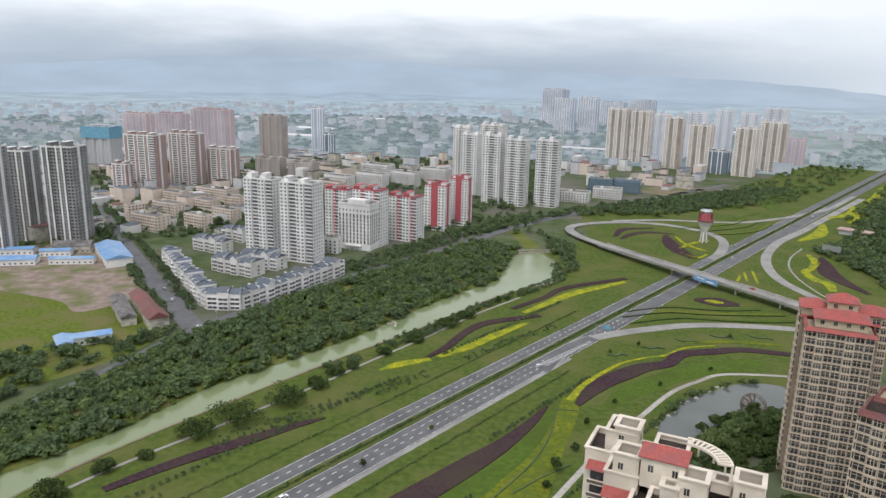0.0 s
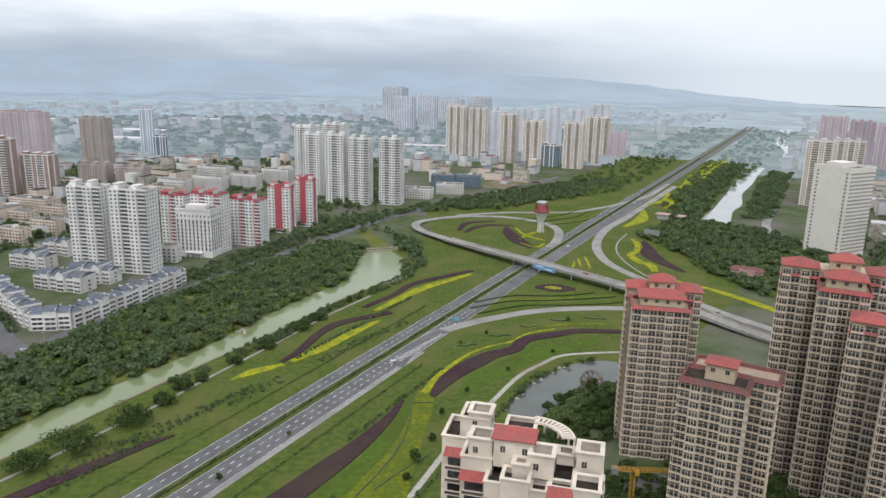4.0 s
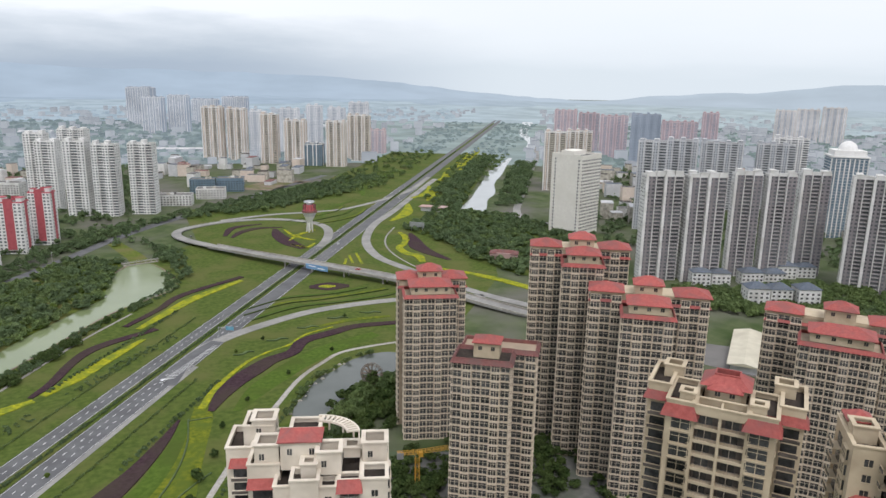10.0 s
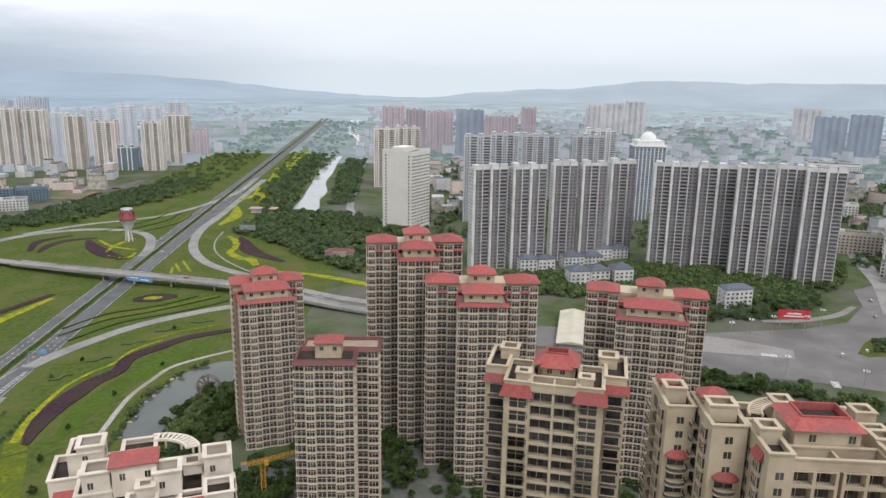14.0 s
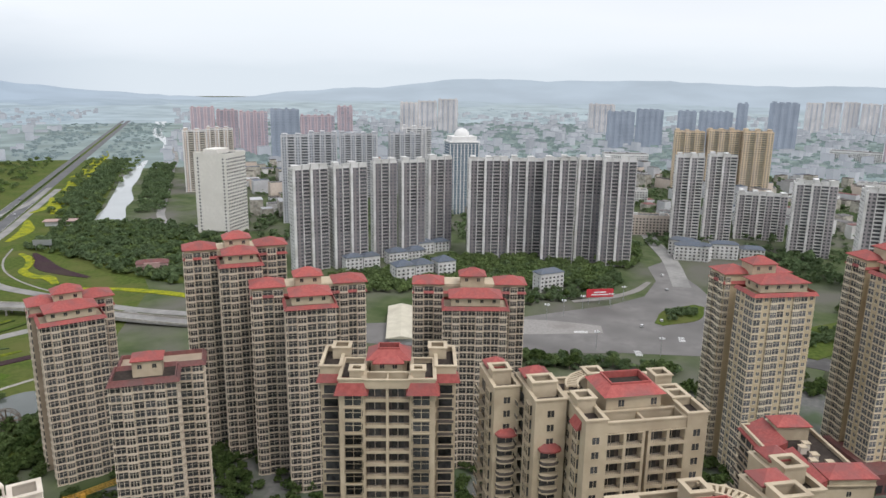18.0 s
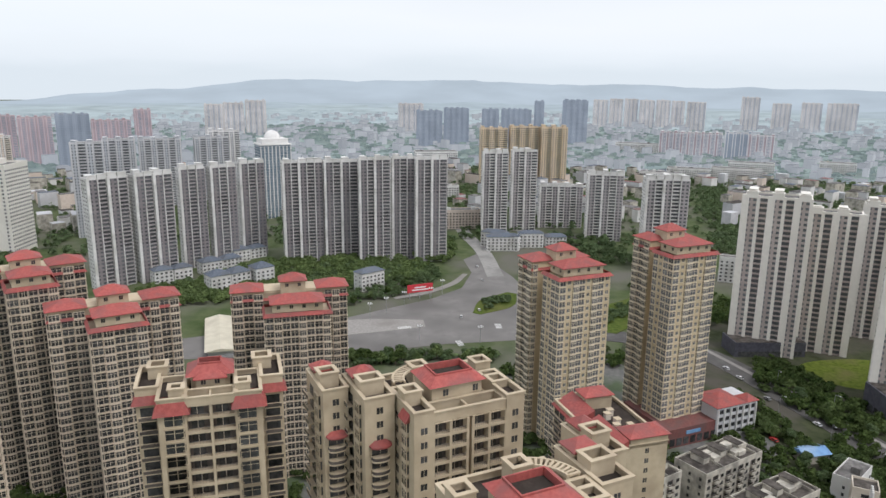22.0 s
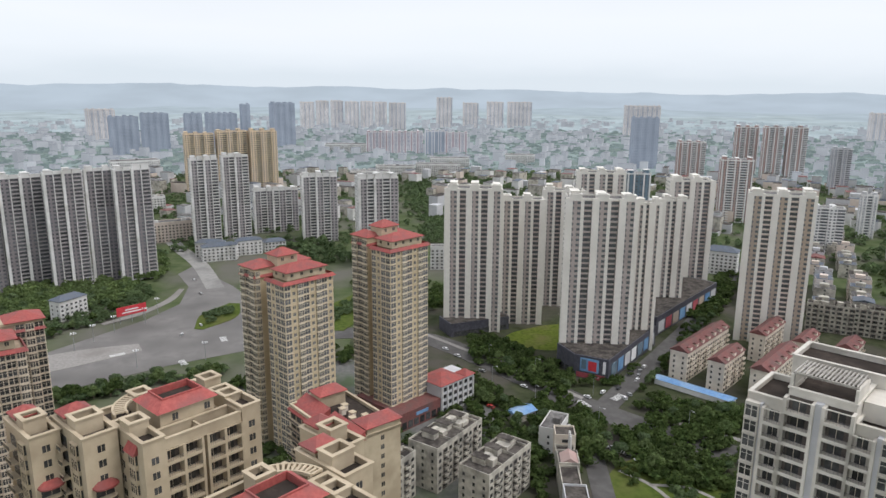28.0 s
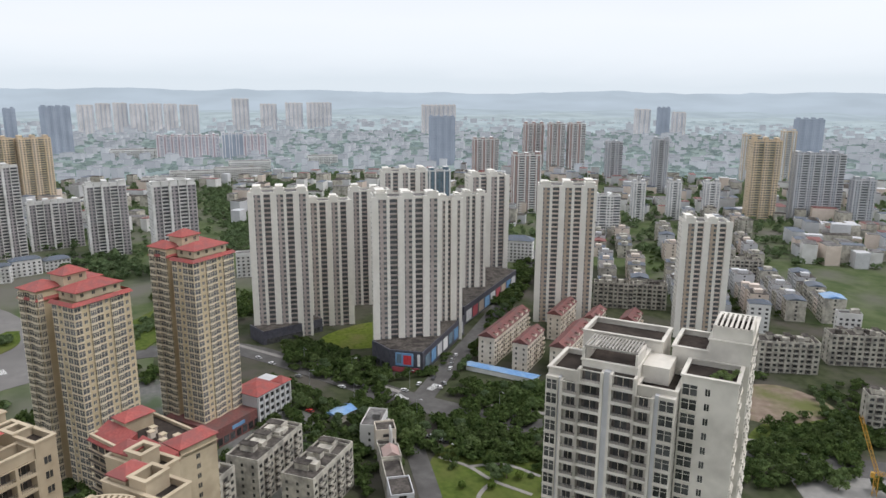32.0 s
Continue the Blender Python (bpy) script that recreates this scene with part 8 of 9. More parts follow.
woods("boulevard_trees", [[(430, -60), (395, -84), (372, -100), (380, -108), (440, -74)], [(322, -28), (350, -52), (338, -62), (312, -40)], [(404, -190), (440, -226), (470, -250), (478, -242), (444, -212)], [(352, -126), (376, -150), (372, -154), (348, -132)]], "street trees along the boulevard", LEAF_DEEP, 53, (1.8, 3.2), spacing=4.6)
woods("verge_shrubs", [[(-46, 333), (-26, 349), (-5, 366), (-4, 357), (-24, 337), (-43, 324)], [(-100, 286), (-70, 312), (-50, 330), (-46, 324), (-66, 304), (-94, 278)], [(10, 380), (40, 412), (72, 440), (76, 436), (44, 406), (14, 376)]], "low brown-green shrubs on the river side verge", LEAF_DARK, 54, (0.6, 1.3), spacing=2.6, per=7, clumps=4)
woods("pond_shrubs", [[(100, 292), (99, 308), (113, 328), (126, 342), (140, 350), (154, 358), (168, 361), (169, 357), (154, 354), (140, 345), (128, 339), (117, 326), (103, 308)], [(108, 286), (119, 296), (132, 311), (146, 322), (160, 324), (172, 324), (180, 316), (160, 305), (140, 296), (120, 280)], [(122, 300), (138, 318), (150, 326), (156, 320), (140, 304)]], "garden shrubs round the pond", LEAF, 55, (0.9, 2.4), spacing=2.8, per=8)
woods("north_street_trees", [[(-412, 852), (-330, 720), (-236, 570), (-168, 456), (-162, 460), (-230, 573), (-324, 724), (-406, 856)], [(-430, 846), (-340, 700), (-248, 548), (-178, 436), (-172, 440), (-242, 552), (-334, 704), (-424, 850)]], "row of street trees along the wide street", LEAF_DARK, 56, (1.8, 2.9), spacing=4.2, per=8)
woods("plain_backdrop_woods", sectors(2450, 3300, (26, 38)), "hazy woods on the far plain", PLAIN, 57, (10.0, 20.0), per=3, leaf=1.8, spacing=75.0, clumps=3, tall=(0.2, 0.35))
woods("junction_trees", [[(322, 196), (344, 166), (364, 124), (380, 78), (394, 82), (380, 126), (358, 168), (336, 202)], [(436, 222), (470, 186), (500, 168), (545, 162), (575, 178), (520, 215), (470, 250)], [(468, 108), (490, 114), (514, 100), (492, 94)], [(464, 26), (492, 30), (520, 10), (492, 6)]], "dense trees round the junction", LEAF_DARK, 58, (1.6, 3.4), spacing=4.4)
woods("tower_garden", [[(96, 230), (138, 252), (150, 242), (130, 214), (106, 212)], [(160, 240), (186, 268), (204, 258), (182, 232)], [(210, 190), (232, 168), (222, 150), (204, 166)], [(255, 165), (285, 130), (300, 138), (270, 176)], [(240, 100), (262, 70), (282, 82), (262, 112)], [(200, 40), (236, 20), (256, 40), (222, 66)]], "dark garden trees at the feet of the towers", LEAF_DEEP, 59, (1.6, 3.2), spacing=4.2)


# ---- landmarks and small things ----
def landmark_tower(x, y):
    """A white flared stem with a red latticed basket on top."""
    root = thing("landmark_tower", pose(x, y, 0) @ Matrix.Scale(1.18, 4), "white sculptural tower with a red basket top", "landmark")
    s = Shape()
    for i in range(6):
        a = i * math.pi / 3
        c, t = math.cos(a), math.sin(a)
        s.solid([(c * 3.2 - t * 0.7, t * 3.2 + c * 0.7, 0), (c * 3.2 + t * 0.7, t * 3.2 - c * 0.7, 0), (c * 2.2, t * 2.2, 0), (c * 2.0 - t * 0.5, t * 2.0 + c * 0.5, 11), (c * 2.0 + t * 0.5, t * 2.0 - c * 0.5, 11), (c * 1.2, t * 1.2, 11)],
                [(0, 1, 4, 3), (1, 2, 5, 4), (2, 0, 3, 5)], WHITE_WALL)
    part("legs", s, root)
    s = Shape()
    s.cyl(0, 0, 9, 14, 2.2, 4.6, WHITE_WALL, 16)
    s.cyl(0, 0, 14, 17.5, 4.6, 6.2, GREY_WALL, 16)
    part("stem", s, root)
    s = Shape()
    s.cyl(0, 0, 17.5, 19, 6.6, 6.4, MAROON_TILE, 16)
    s.cyl(0, 0, 19, 24, 5.4, 4.2, RED_PAINT, 16)
    part("basket", s, root, label="dull red drum")
    for i in range(12):
        s = Shape()
        a = i * math.pi / 6
        s.box(-0.15, 0.15, 4.6, 5.7, 18.8, 24.2, MAROON_TILE)
        part("rib", s, root, pose(0, 0, 0, 0, 0, math.degrees(a)))
    s = Shape()
    s.cyl(0, 0, 24, 26, 2.2, 2.2, GREY_WALL, 12)
    s.cyl(0, 0, 26, 27, 4.8, 4.2, METAL, 16)
    part("cap", s, root)


landmark_tower(254, 684)
for pts, w, m, nm, lb in (([(176, 690), (192, 712), (212, 722), (236, 716)], [3, 8, 8, 2], PURPLE_BED, "purple_flower_bed", "curved bed of dark purple plants in the loop"), ([(172, 700), (190, 735), (222, 742)], [4, 8, 3], PURPLE_BED, "purple_flower_bed", "curved bed of dark purple plants in the loop"),
                          ([(222, 655), (240, 676), (262, 690)], [2, 5, 2], YELLOW_BED, "yellow_flower_bed", "yellow flowers round the landmark"), ([(334, 640), (328, 615), (315, 594), (303, 581), (299.5, 558), (304, 547), (297, 525)], [4, 7, 6, 7, 8, 9, 5], YELLOW_BED, "yellow_flower_bed", "winding yellow flower strip"),
                          ([(300, 500), (313, 478), (325, 450), (333, 418), (335, 390)], [3, 6, 8, 8, 4], YELLOW_BED, "yellow_flower_bed", "winding yellow flower strip"), ([(342, 632), (331, 604), (321, 577), (319, 552), (322, 521)], [3, 12, 16, 12, 4], PURPLE_BED, "purple_flower_bed", "winding bed of dark purple plants"),
                          ([(184, 500), (198, 495), (212, 489)], [6, 20, 6], PURPLE_BED, "purple_flower_bed", "round bed of dark plants below the bridge"),
                          ([(234, 705), (233, 677), (238, 658), (245, 645)], [2, 4, 4, 3], YELLOW_BED, "yellow_flower_bed", "yellow edge of a curved bed in the loop"), ([(218, 640), (222, 630), (228, 621), (240, 634)], [2, 4, 4, 2], YELLOW_BED, "yellow_flower_bed", "yellow edge of a curved bed in the loop"),
                          ([(340, 664), (314, 630), (296.5, 596), (287.5, 562), (284.5, 530), (284.5, 512)], 1.6, PAVING, "garden_path", "narrow pale garden path beside the slip road")):
    ribbon(nm, pts, w, 0.2 if m is PAVING else 0.45, m, lb, "path" if m is PAVING else "flower bed", thick=0.15 if m is PAVING else 0.4)
ribbon("yellow_flower_bed", [(190.5, 497.2), (196.2, 495), (202.3, 492.6)], [3, 8, 3], 0.55, YELLOW_BED, "small oval of yellow flowers below the bridge", "flower bed", thick=0.5)
for k in range(5):
    q = 760 + k * 150
    ribbon("yellow_flower_bed", [along(q, -175 - (k % 2) * 8), along(q + 50, -168), along(q + 110, -178)], [4, 14, 4], 0.3, YELLOW_BED, "yellow flower strip by the far highway", "flower bed", thick=0.25)
    ribbon("yellow_flower_bed", [along(q, -255 + (k % 2) * 8), along(q + 60, -262), along(q + 120, -250)], [4, 10, 4], 0.3, GRASS_LIGHT, "light green strip by the far highway", "flower bed", thick=0.25)
ribbon("yellow_flower_bed", [(452, 790), (484, 832), (520, 872), (541, 901), (570, 930), (597, 962)], [3, 12, 6, 13, 6, 3], 0.35, YELLOW_BED, "winding yellow flower strip by the far highway", "flower bed", thick=0.3)
ribbon("yellow_flower_bed", [(640, 1012), (702, 1089), (760, 1166), (830, 1250), (889, 1331)], [4, 14, 8, 14, 4], 0.35, YELLOW_BED, "winding yellow flower strip by the far highway", "flower bed", thick=0.3)
for pts, strip in (([(128, 470), (158.5, 480.4), (183.5, 476.6), (201.3, 475.7), (222, 478.5)], GRASS_LIGHT), ([(122, 458), (154.7, 469), (179.6, 466.3), (206.3, 466), (234, 467)], YELLOW_MEADOW), ([(124, 446), (159.3, 457.6), (191.8, 454), (222.3, 453), (242, 456)], GRASS_LIGHT),
                   ([(275, 715), (305.3, 723.7), (333.7, 741), (357.6, 769.7)], YELLOW_MEADOW), ([(262, 728), (296, 741), (326, 757), (350, 784)], GRASS_LIGHT), ([(250, 742), (288, 757), (318, 772), (340, 796)], YELLOW_MEADOW)):
    ribbon("terrace_lawn", [(x, y + 3.4) for x, y in pts], 3.6, 0.2, strip, "light green terrace of a grass slope", "lawn")
    ribbon("terrace_hedge", pts, 1.0, 0.8, LEAF_DEEP, "clipped hedge line on a grass slope", "hedge", thick=0.7)
for pts in ([(250, 576), (242, 550)], [(259, 581.5), (248, 544)], [(243, 566), (234, 549)]):
    ribbon("yellow_flower_bed", pts, 2.2, 0.4, YELLOW_BED, "short yellow bar of flowers beside the bridge", "flower bed", thick=0.35)
ribbon("purple_flower_bed", [(226, 712), (220, 680), (219, 645), (224, 618)], [4, 13, 15, 8], 0.45, PURPLE_BED, "broad bed of dark purple plants in the loop", "flower bed", thick=0.4)
for x, y, a in ((104, 392, 20), (128, 404, 8), (152, 416, 0), (176, 424, -5), (200, 424, -10)):
    c, q = math.cos(radians(a)), math.sin(radians(a))
    ribbon("ornamental_hedge", [(x - 7 * c, y - 7 * q + 3), (x - 2 * c, y - 2 * q), (x + 2 * c, y + 2 * q + 1), (x + 6 * c, y + 6 * q - 2)], [0.6, 1.6, 1.6, 0.6], 0.7, LEAF_DARK, "small curved ornamental hedge beside the slip road", "hedge", thick=0.6)
ribbon("plaza_island", [(462, 112), (490, 104), (518, 98)], [6, 26, 8], 0.5, GRASS, "green planted traffic island", "traffic island", thick=0.45)
ribbon("plaza_island", [(452, 25), (490, 18), (530, 6)], [16, 34, 14], 0.5, GRASS, "green planted traffic island", "traffic island", thick=0.45)
ribbon("plaza_forecourt", [(372, 228), (396, 205), (418, 170), (432, 140)], [30, 30, 26, 14], 0.3, PAVING, "pale stone forecourt", "pavement", thick=0.2)
ribbon("plaza_footpath", [(478, 178), (500, 160), (530, 148), (560, 146)], [5, 6, 6, 4], 0.34, PAVING, "curved pale footpath by the junction", "pavement", thick=0.2)
for k in range(5):
    s = Shape()
    for j in range(8):
        s.box(-4 + j * 1.1, -3.45 + j * 1.1, -2, 2, 0, 0.02, PAINT)
    px, py, a = ((420, 150, -60), (442, 92, 20), (404, 108, 30), (330, -108, 20), (336, -128, -50))[k]
    thing("zebra_crossing", pose(px, py, 0.32, 0, 0, a), "white zebra crossing on grey asphalt", "road marking", "zebra crossings", mesh=s)

# the red banner over the trees
root = thing("red_banner", pose(483, 160, 0, 0, 0, -50), "large red banner board with white writing bars", "banner")
s = Shape()
s.box(-10, 10, -0.3, 0.3, 5.5, 11.5, SIGN_RED)
board = part("board", s, root)
for x0, x1, z in ((-4.5, 4.5, 9.2), (-6.5, 6.5, 7.4)):
    s = Shape()
    s.box(x0, x1, -0.36, -0.3, z - 0.45, z + 0.45, SIGN_WHITE)
    part("writing_bar", s, board, label="white bar of unreadable writing")
for x in (-8, 0, 8):
    s = Shape()
    s.cyl(x, 0.5, 0, 10.5, 0.2, 0.2, METAL, 6)
    part("post", s, root)

# the blue board on the bridge
root = thing("bridge_sign", pose(201, 528, 0, 0, 0, -60), "blue and white advertising board on the bridge edge", "sign")
s = Shape()
s.box(-11, 11, -0.2, 0.2, 4.6, 8.6, SIGN_BLUE)
board = part("board", s, root)
for x0, x1, z in ((-8, -1, 7.2), (1, 8, 6.2)):
    s = Shape()
    s.box(x0, x1, -0.26, -0.2, z - 0.4, z + 0.4, SIGN_WHITE)
    part("writing_bar", s, board)
root = thing("road_sign", pose(352, 636, 0, 0, 0, -50), "grey back of a large motorway sign", "sign")
s = Shape()
s.box(-8, 8, -0.2, 0.2, 5, 10, METAL)
part("board", s, root)
for x in (-6, 6):
    s = Shape()
    s.cyl(x, 0.4, 0, 9, 0.25, 0.25, METAL, 6)
    part("post", s, root)
root = thing("sign_gantry", pose(102, 421, 0, 0, 0, -40), "green direction sign on a steel arm over the slip road", "sign")
s = Shape()
s.cyl(-6, 0, 0, 7.5, 0.22, 0.18, METAL, 8)
s.box(-6, 4, -0.12, 0.12, 6.6, 6.9, METAL)
part("arm", s, root)
s = Shape()
s.box(-1, 4, -0.2, -0.1, 5.6, 8, BLUE_NET)
part("board", s, root)

# the plaza hall with a bright sloping roof
root = thing("plaza_hall", pose(361, 249, 0, 0, 0, 34), "low hall with a long cream sheet roof", "building")
s = Shape()
s.box(-27, 27, -7, 7, 0, 4.4, GREY_WALL)
part("wall", s, root)
s = Shape()
s.solid([(-29, -9, 4.8), (29, -9, 6.4), (29, 0, 8.4), (29, 9, 6.4), (-29, 9, 4.8), (-29, 0, 6.4), (-29, -9, 4.5), (29, -9, 6.1), (29, 9, 6.1), (-29, 9, 4.5)],
        [(0, 1, 2, 5), (5, 2, 3, 4), (0, 5, 4), (1, 3, 2), (6, 7, 1, 0), (7, 8, 3, 1), (8, 9, 4, 3), (9, 6, 0, 4), (9, 8, 7, 6)], ROOF_CREAM)
part("roof", s, root, label="cream sheet roof")
for k in range(9):
    s = Shape()
    s.box(-27 + k * 6.5, -25 + k * 6.5, -7.1, -7.0, 1.0, 3.4, GLASS_MID)
    part("window", s, root)
for k in range(7):
    s = Shape()
    s.box(-26, 22, -12.6 - k * 1.9, -10.8 - k * 1.9, 0, 2.9 - k * 0.36, STONE)
    part("step", s, root, label="weathered stone terrace step")

# the domed tower
root = thing("domed_tower", pose(738, 423, 0, 0, 0, -45), "blue glass office tower with a pale dome", "tower block")
s = Shape()
s.box(-17, 17, -14, 14, 0, 84, GLASS_BLUE)
part("wall", s, root)
for i in range(9):
    s = Shape()
    x = -17 + i * 34 / 8
    s.box(x - 0.5, x + 0.5, -14.7, -14.0, 0, 82, PALE_WALL)
    part("fin", s, root)
for i in range(27):
    s = Shape()
    s.box(-17.1, 17.1, -14.2, 14.2, 3 + i * 3.0, 3.5 + i * 3.0, GREY_WALL)
    part("floor_band", s, root)
s = Shape()
s.box(-15, 15, -12, 12, 84, 90, PALE_WALL)
s.box(-18, 18, -15, 15, 83, 84.5, PALE_WALL)
part("crown", s, root)
s = Shape()
for j in range(8):
    a, b = radians(j * 11.25), radians((j + 1) * 11.25)
    s.cyl(0, 0, 90 + 9 * math.sin(a), 90 + 9 * math.sin(b), 9 * math.cos(a), max(0.05, 9 * math.cos(b)), PALE_WALL, 24)
part("dome", s, root, label="pale ribbed dome")

# shops, podiums and small houses near the boulevard
root = thing("podium", pose(322, -22, 0, 0, 0, -50), "maroon-clad shop podium under the tower", "shop building")
s = Shape()
s.box(-16, 20, -6, 26, 0, 9, MAROON_TILE)
part("wall", s, root)
for i in range(9):
    s = Shape()
    s.box(-15 + i * 3.9, -12.2 + i * 3.9, -6.15, -6.0, 1, 4.4, GLASS)
    part("shop_window", s, root)
s = Shape()
s.box(-6, 2, -6.3, -6.0, 5.6, 7.2, SIGN_BLUE)
part("sign_board", s, root)
root = thing("arcade_building", pose(337, -39, 0, 0, 0, -50), "grey arcaded building with red hipped roofs", "building")
s = Shape()
s.box(-12, 12, -7, 9, 0, 15, GREY_WALL)
part("wall", s, root)
hip_part(root, -12, 4.6, -7, 9, 15.2, 3, RED_TILE)
hip_part(root, 6, 12, -7, 0, 15.2, 2.4, RED_TILE)
for i in range(7):
    s = Shape()
    s.box(-11.6 + i * 3.75, -11.0 + i * 3.75, -7.6, -7.0, 0, 14, WHITE_WALL)
    part("pier", s, root)
for f in range(4):
    s = Shape()
    for i in range(6):
        s.box(-10.6 + i * 3.75, -8.2 + i * 3.75, -7.08, -7.0, f * 3.6 + 1.0, f * 3.6 + 2.9, GLASS)
    part("window_row", s, root)
def podium_block(outline, z, label):
    """A dark clad shopping podium over an outline that runs anticlockwise."""
    root = thing("mall_podium", Matrix(), label, "shop building")
    mx, my = sum(p[0] for p in outline) / len(outline), sum(p[1] for p in outline) / len(outline)
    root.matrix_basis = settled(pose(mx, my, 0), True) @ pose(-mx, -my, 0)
    s = Shape()
    s.prism(outline, 0, z, BLACK_PANEL)
    part("wall", s, root)
    s = Shape()
    cx, cy = sum(p[0] for p in outline) / len(outline), sum(p[1] for p in outline) / len(outline)
    s.prism([(cx + (p[0] - cx) * 0.97, cy + (p[1] - cy) * 0.97) for p in outline], z, z + 0.2, OLD_ROOF)
    part("roof", s, root)
    return root


def podium_panel(root, name, a, b, u0, u1, z0, z1, mat, out=0.2, label=""):
    """A flat panel on the wall from a to b, seen from outside with a to the left."""
    d = math.hypot(b[0] - a[0], b[1] - a[1])
    s = Shape()
    s.box(u0 * d, u1 * d, -out, -0.02, z0, z1, mat)
    part(name, s, root, pose(a[0], a[1], 0, 0, 0, math.degrees(math.atan2(b[1] - a[1], b[0] - a[0]))), label)


root = podium_block([(384, -108), (366, -113), (355, -129), (408, -177), (424, -160), (396, -128)], 13, "black-clad shopping podium with a bright advertising screen")
podium_panel(root, "screen", (366, -113), (355, -129), 0.18, 0.72, 4.2, 11.8, SIGN_BLUE, 0.35, "blue and red advertising picture")
podium_panel(root, "screen_patch", (366, -113), (355, -129), 0.42, 0.66, 5.0, 10.5, SIGN_RED, 0.42)
podium_panel(root, "screen_patch", (366, -113), (355, -129), 0.22, 0.36, 5.6, 11.0, GLASS_BLUE, 0.42)
podium_panel(root, "shop_front", (366, -113), (355, -129), 0.08, 0.92, 0.4, 3.2, RED_PAINT, 0.25)
podium_panel(root, "writing_bar", (366, -113), (355, -129), 0.84, 0.92, 4.5, 11.5, SIGN_WHITE, 0.3)
for k in range(7):
    podium_panel(root, "shop_panel", (355, -129), (408, -177), 0.05 + k * 0.135, 0.15 + k * 0.135, 2.2, 9.5, (GLASS_BLUE, SIGN_BLUE, GREY_WALL, SIGN_WHITE)[k % 4], 0.2)
for k in range(4):
    podium_panel(root, "shop_panel", (384, -108), (366, -113), 0.08 + k * 0.23, 0.24 + k * 0.23, 1.0, 4.0, GLASS, 0.15)
root = podium_block([(424, -184), (500, -262), (530, -238), (452, -158)], 13, "dark clad shopping podium along the street")
for k in range(9):
    podium_panel(root, "shop_panel", (424, -184), (500, -262), 0.03 + k * 0.108, 0.115 + k * 0.108, 1.5, 9.0, (GREY_WALL, RED_PAINT, BROWN_WALL, SIGN_BLUE)[k % 4], 0.2)
root = podium_block([(446, -92), (433, -52), (450, -46), (466, -84)][::-1], 9, "dark stone base of the white towers")
podium_panel(root, "shop_front", (433, -52), (446, -92), 0.05, 0.95, 0.5, 3.5, GLASS, 0.15)

root = thing("blue_roof_house", pose(318, -73, 0, 0, 0, -60), "small house with a bright blue tin roof", "house")
s = Shape()
s.box(-6, 6, -4, 4, 0, 4, OLD_WALL)
part("wall", s, root)
s = Shape()
gable(s, -6, 6, -4, 4, 4, 1.6, BLUE_SHEET)
part("roof", s, root)
root = thing("shop_house", pose(254, -79, 0, 0, 0, -10), "narrow pink-topped shop house with white columns", "house")
for x0, x1, y0, y1, h, m in ((-29, -16, -4.4, 4.4, 12, GREY_WALL), (-16, 2, -3.4, 4.2, 9.5, OLD_WALL), (2, 13, -4.2, 4.4, 10.5, OLD_WALL), (13, 20, -3.6, 4.4, 9.0, OLD_WALL), (20, 29, -4.4, 4.4, 13.5, PALE_CREAM)):
    s = Shape()
    s.box(x0, x1, y0, y1, 0, h - 1, m)
    s.rim(x0, x1, y0, y1, h - 1, h, 0.35, m)
    part("wall", s, root)
    s = Shape()
    s.box(x0 + 0.36, x1 - 0.36, y0 + 0.36, y1 - 0.36, h - 0.99, h - 0.8, OLD_ROOF)
    part("roof", s, root, label="dark stained flat roof")
    for f in range(int(h / 3)):
        s = Shape()
        for k in range(max(1, int((x1 - x0) / 3.2))):
            cx = x0 + (k + 0.5) * 3.2
            s.box(cx - 0.8, cx + 0.8, y0 - 0.06, y0, f * 3 + 0.9, f * 3 + 2.3, GLASS)
        s.box(x0 - 0.06, x0, -1.4, 1.4, f * 3 + 0.9, f * 3 + 2.3, GLASS)
        part("window_row", s, root)
s = Shape()
gable(s, 3, 11, -3.8, 3.2, 9.8, 2.2, BRICK_WALL, 0.2)
part("roof", s, root, label="faded pink pitched roof")
for k in range(4):
    s = Shape()
    s.cyl(14 + k * 1.6, -1.5, 8, 16, 0.5, 0.45, WHITE_WALL, 8)
    part("column", s, root)
root = thing("market_roof", pose(338, -170, 0, 0, 0, -140), "long low stalls under a blue sheet roof", "shed")
s = Shape()
s.box(-21, 21, -3, 3, 0, 3.2, PALE_WALL)
part("wall", s, root)
s = Shape()
gable(s, -21, 21, -3, 3, 3.2, 1.0, BLUE_SHEET)
part("roof", s, root)
root = thing("park_pavilion", pose(362, 496, 0, 0, 0, -40), "ruined pink brick house among the trees", "house")
s = Shape()
s.box(-12, 12, -6, 6, 0, 8, BRICK_WALL)
s.box(-6, 6, -7, -6, 0, 9, BRICK_WALL)
part("wall", s, root)
s = Shape()
s.hip(-12, 12, -6, 6, 8.2, 2.5, MAROON_TILE)
part("roof", s, root)
s = Shape()
for i in range(6):
    s.box(-10.5 + i * 4, -9 + i * 4, -6.1, -6, 4, 6.2, GLASS)
part("window_row", s, root)
root = thing("toll_hut", pose(425, 728, 0, 0, 0, -45), "low grey roadside building", "building")
s = Shape()
s.box(-14, 14, -5, 5, 0, 5, GREY_WALL)
part("wall", s, root)
s = Shape()
s.box(-16, 16, -7, 7, 5, 5.6, BRICK_WALL)
part("roof", s, root)

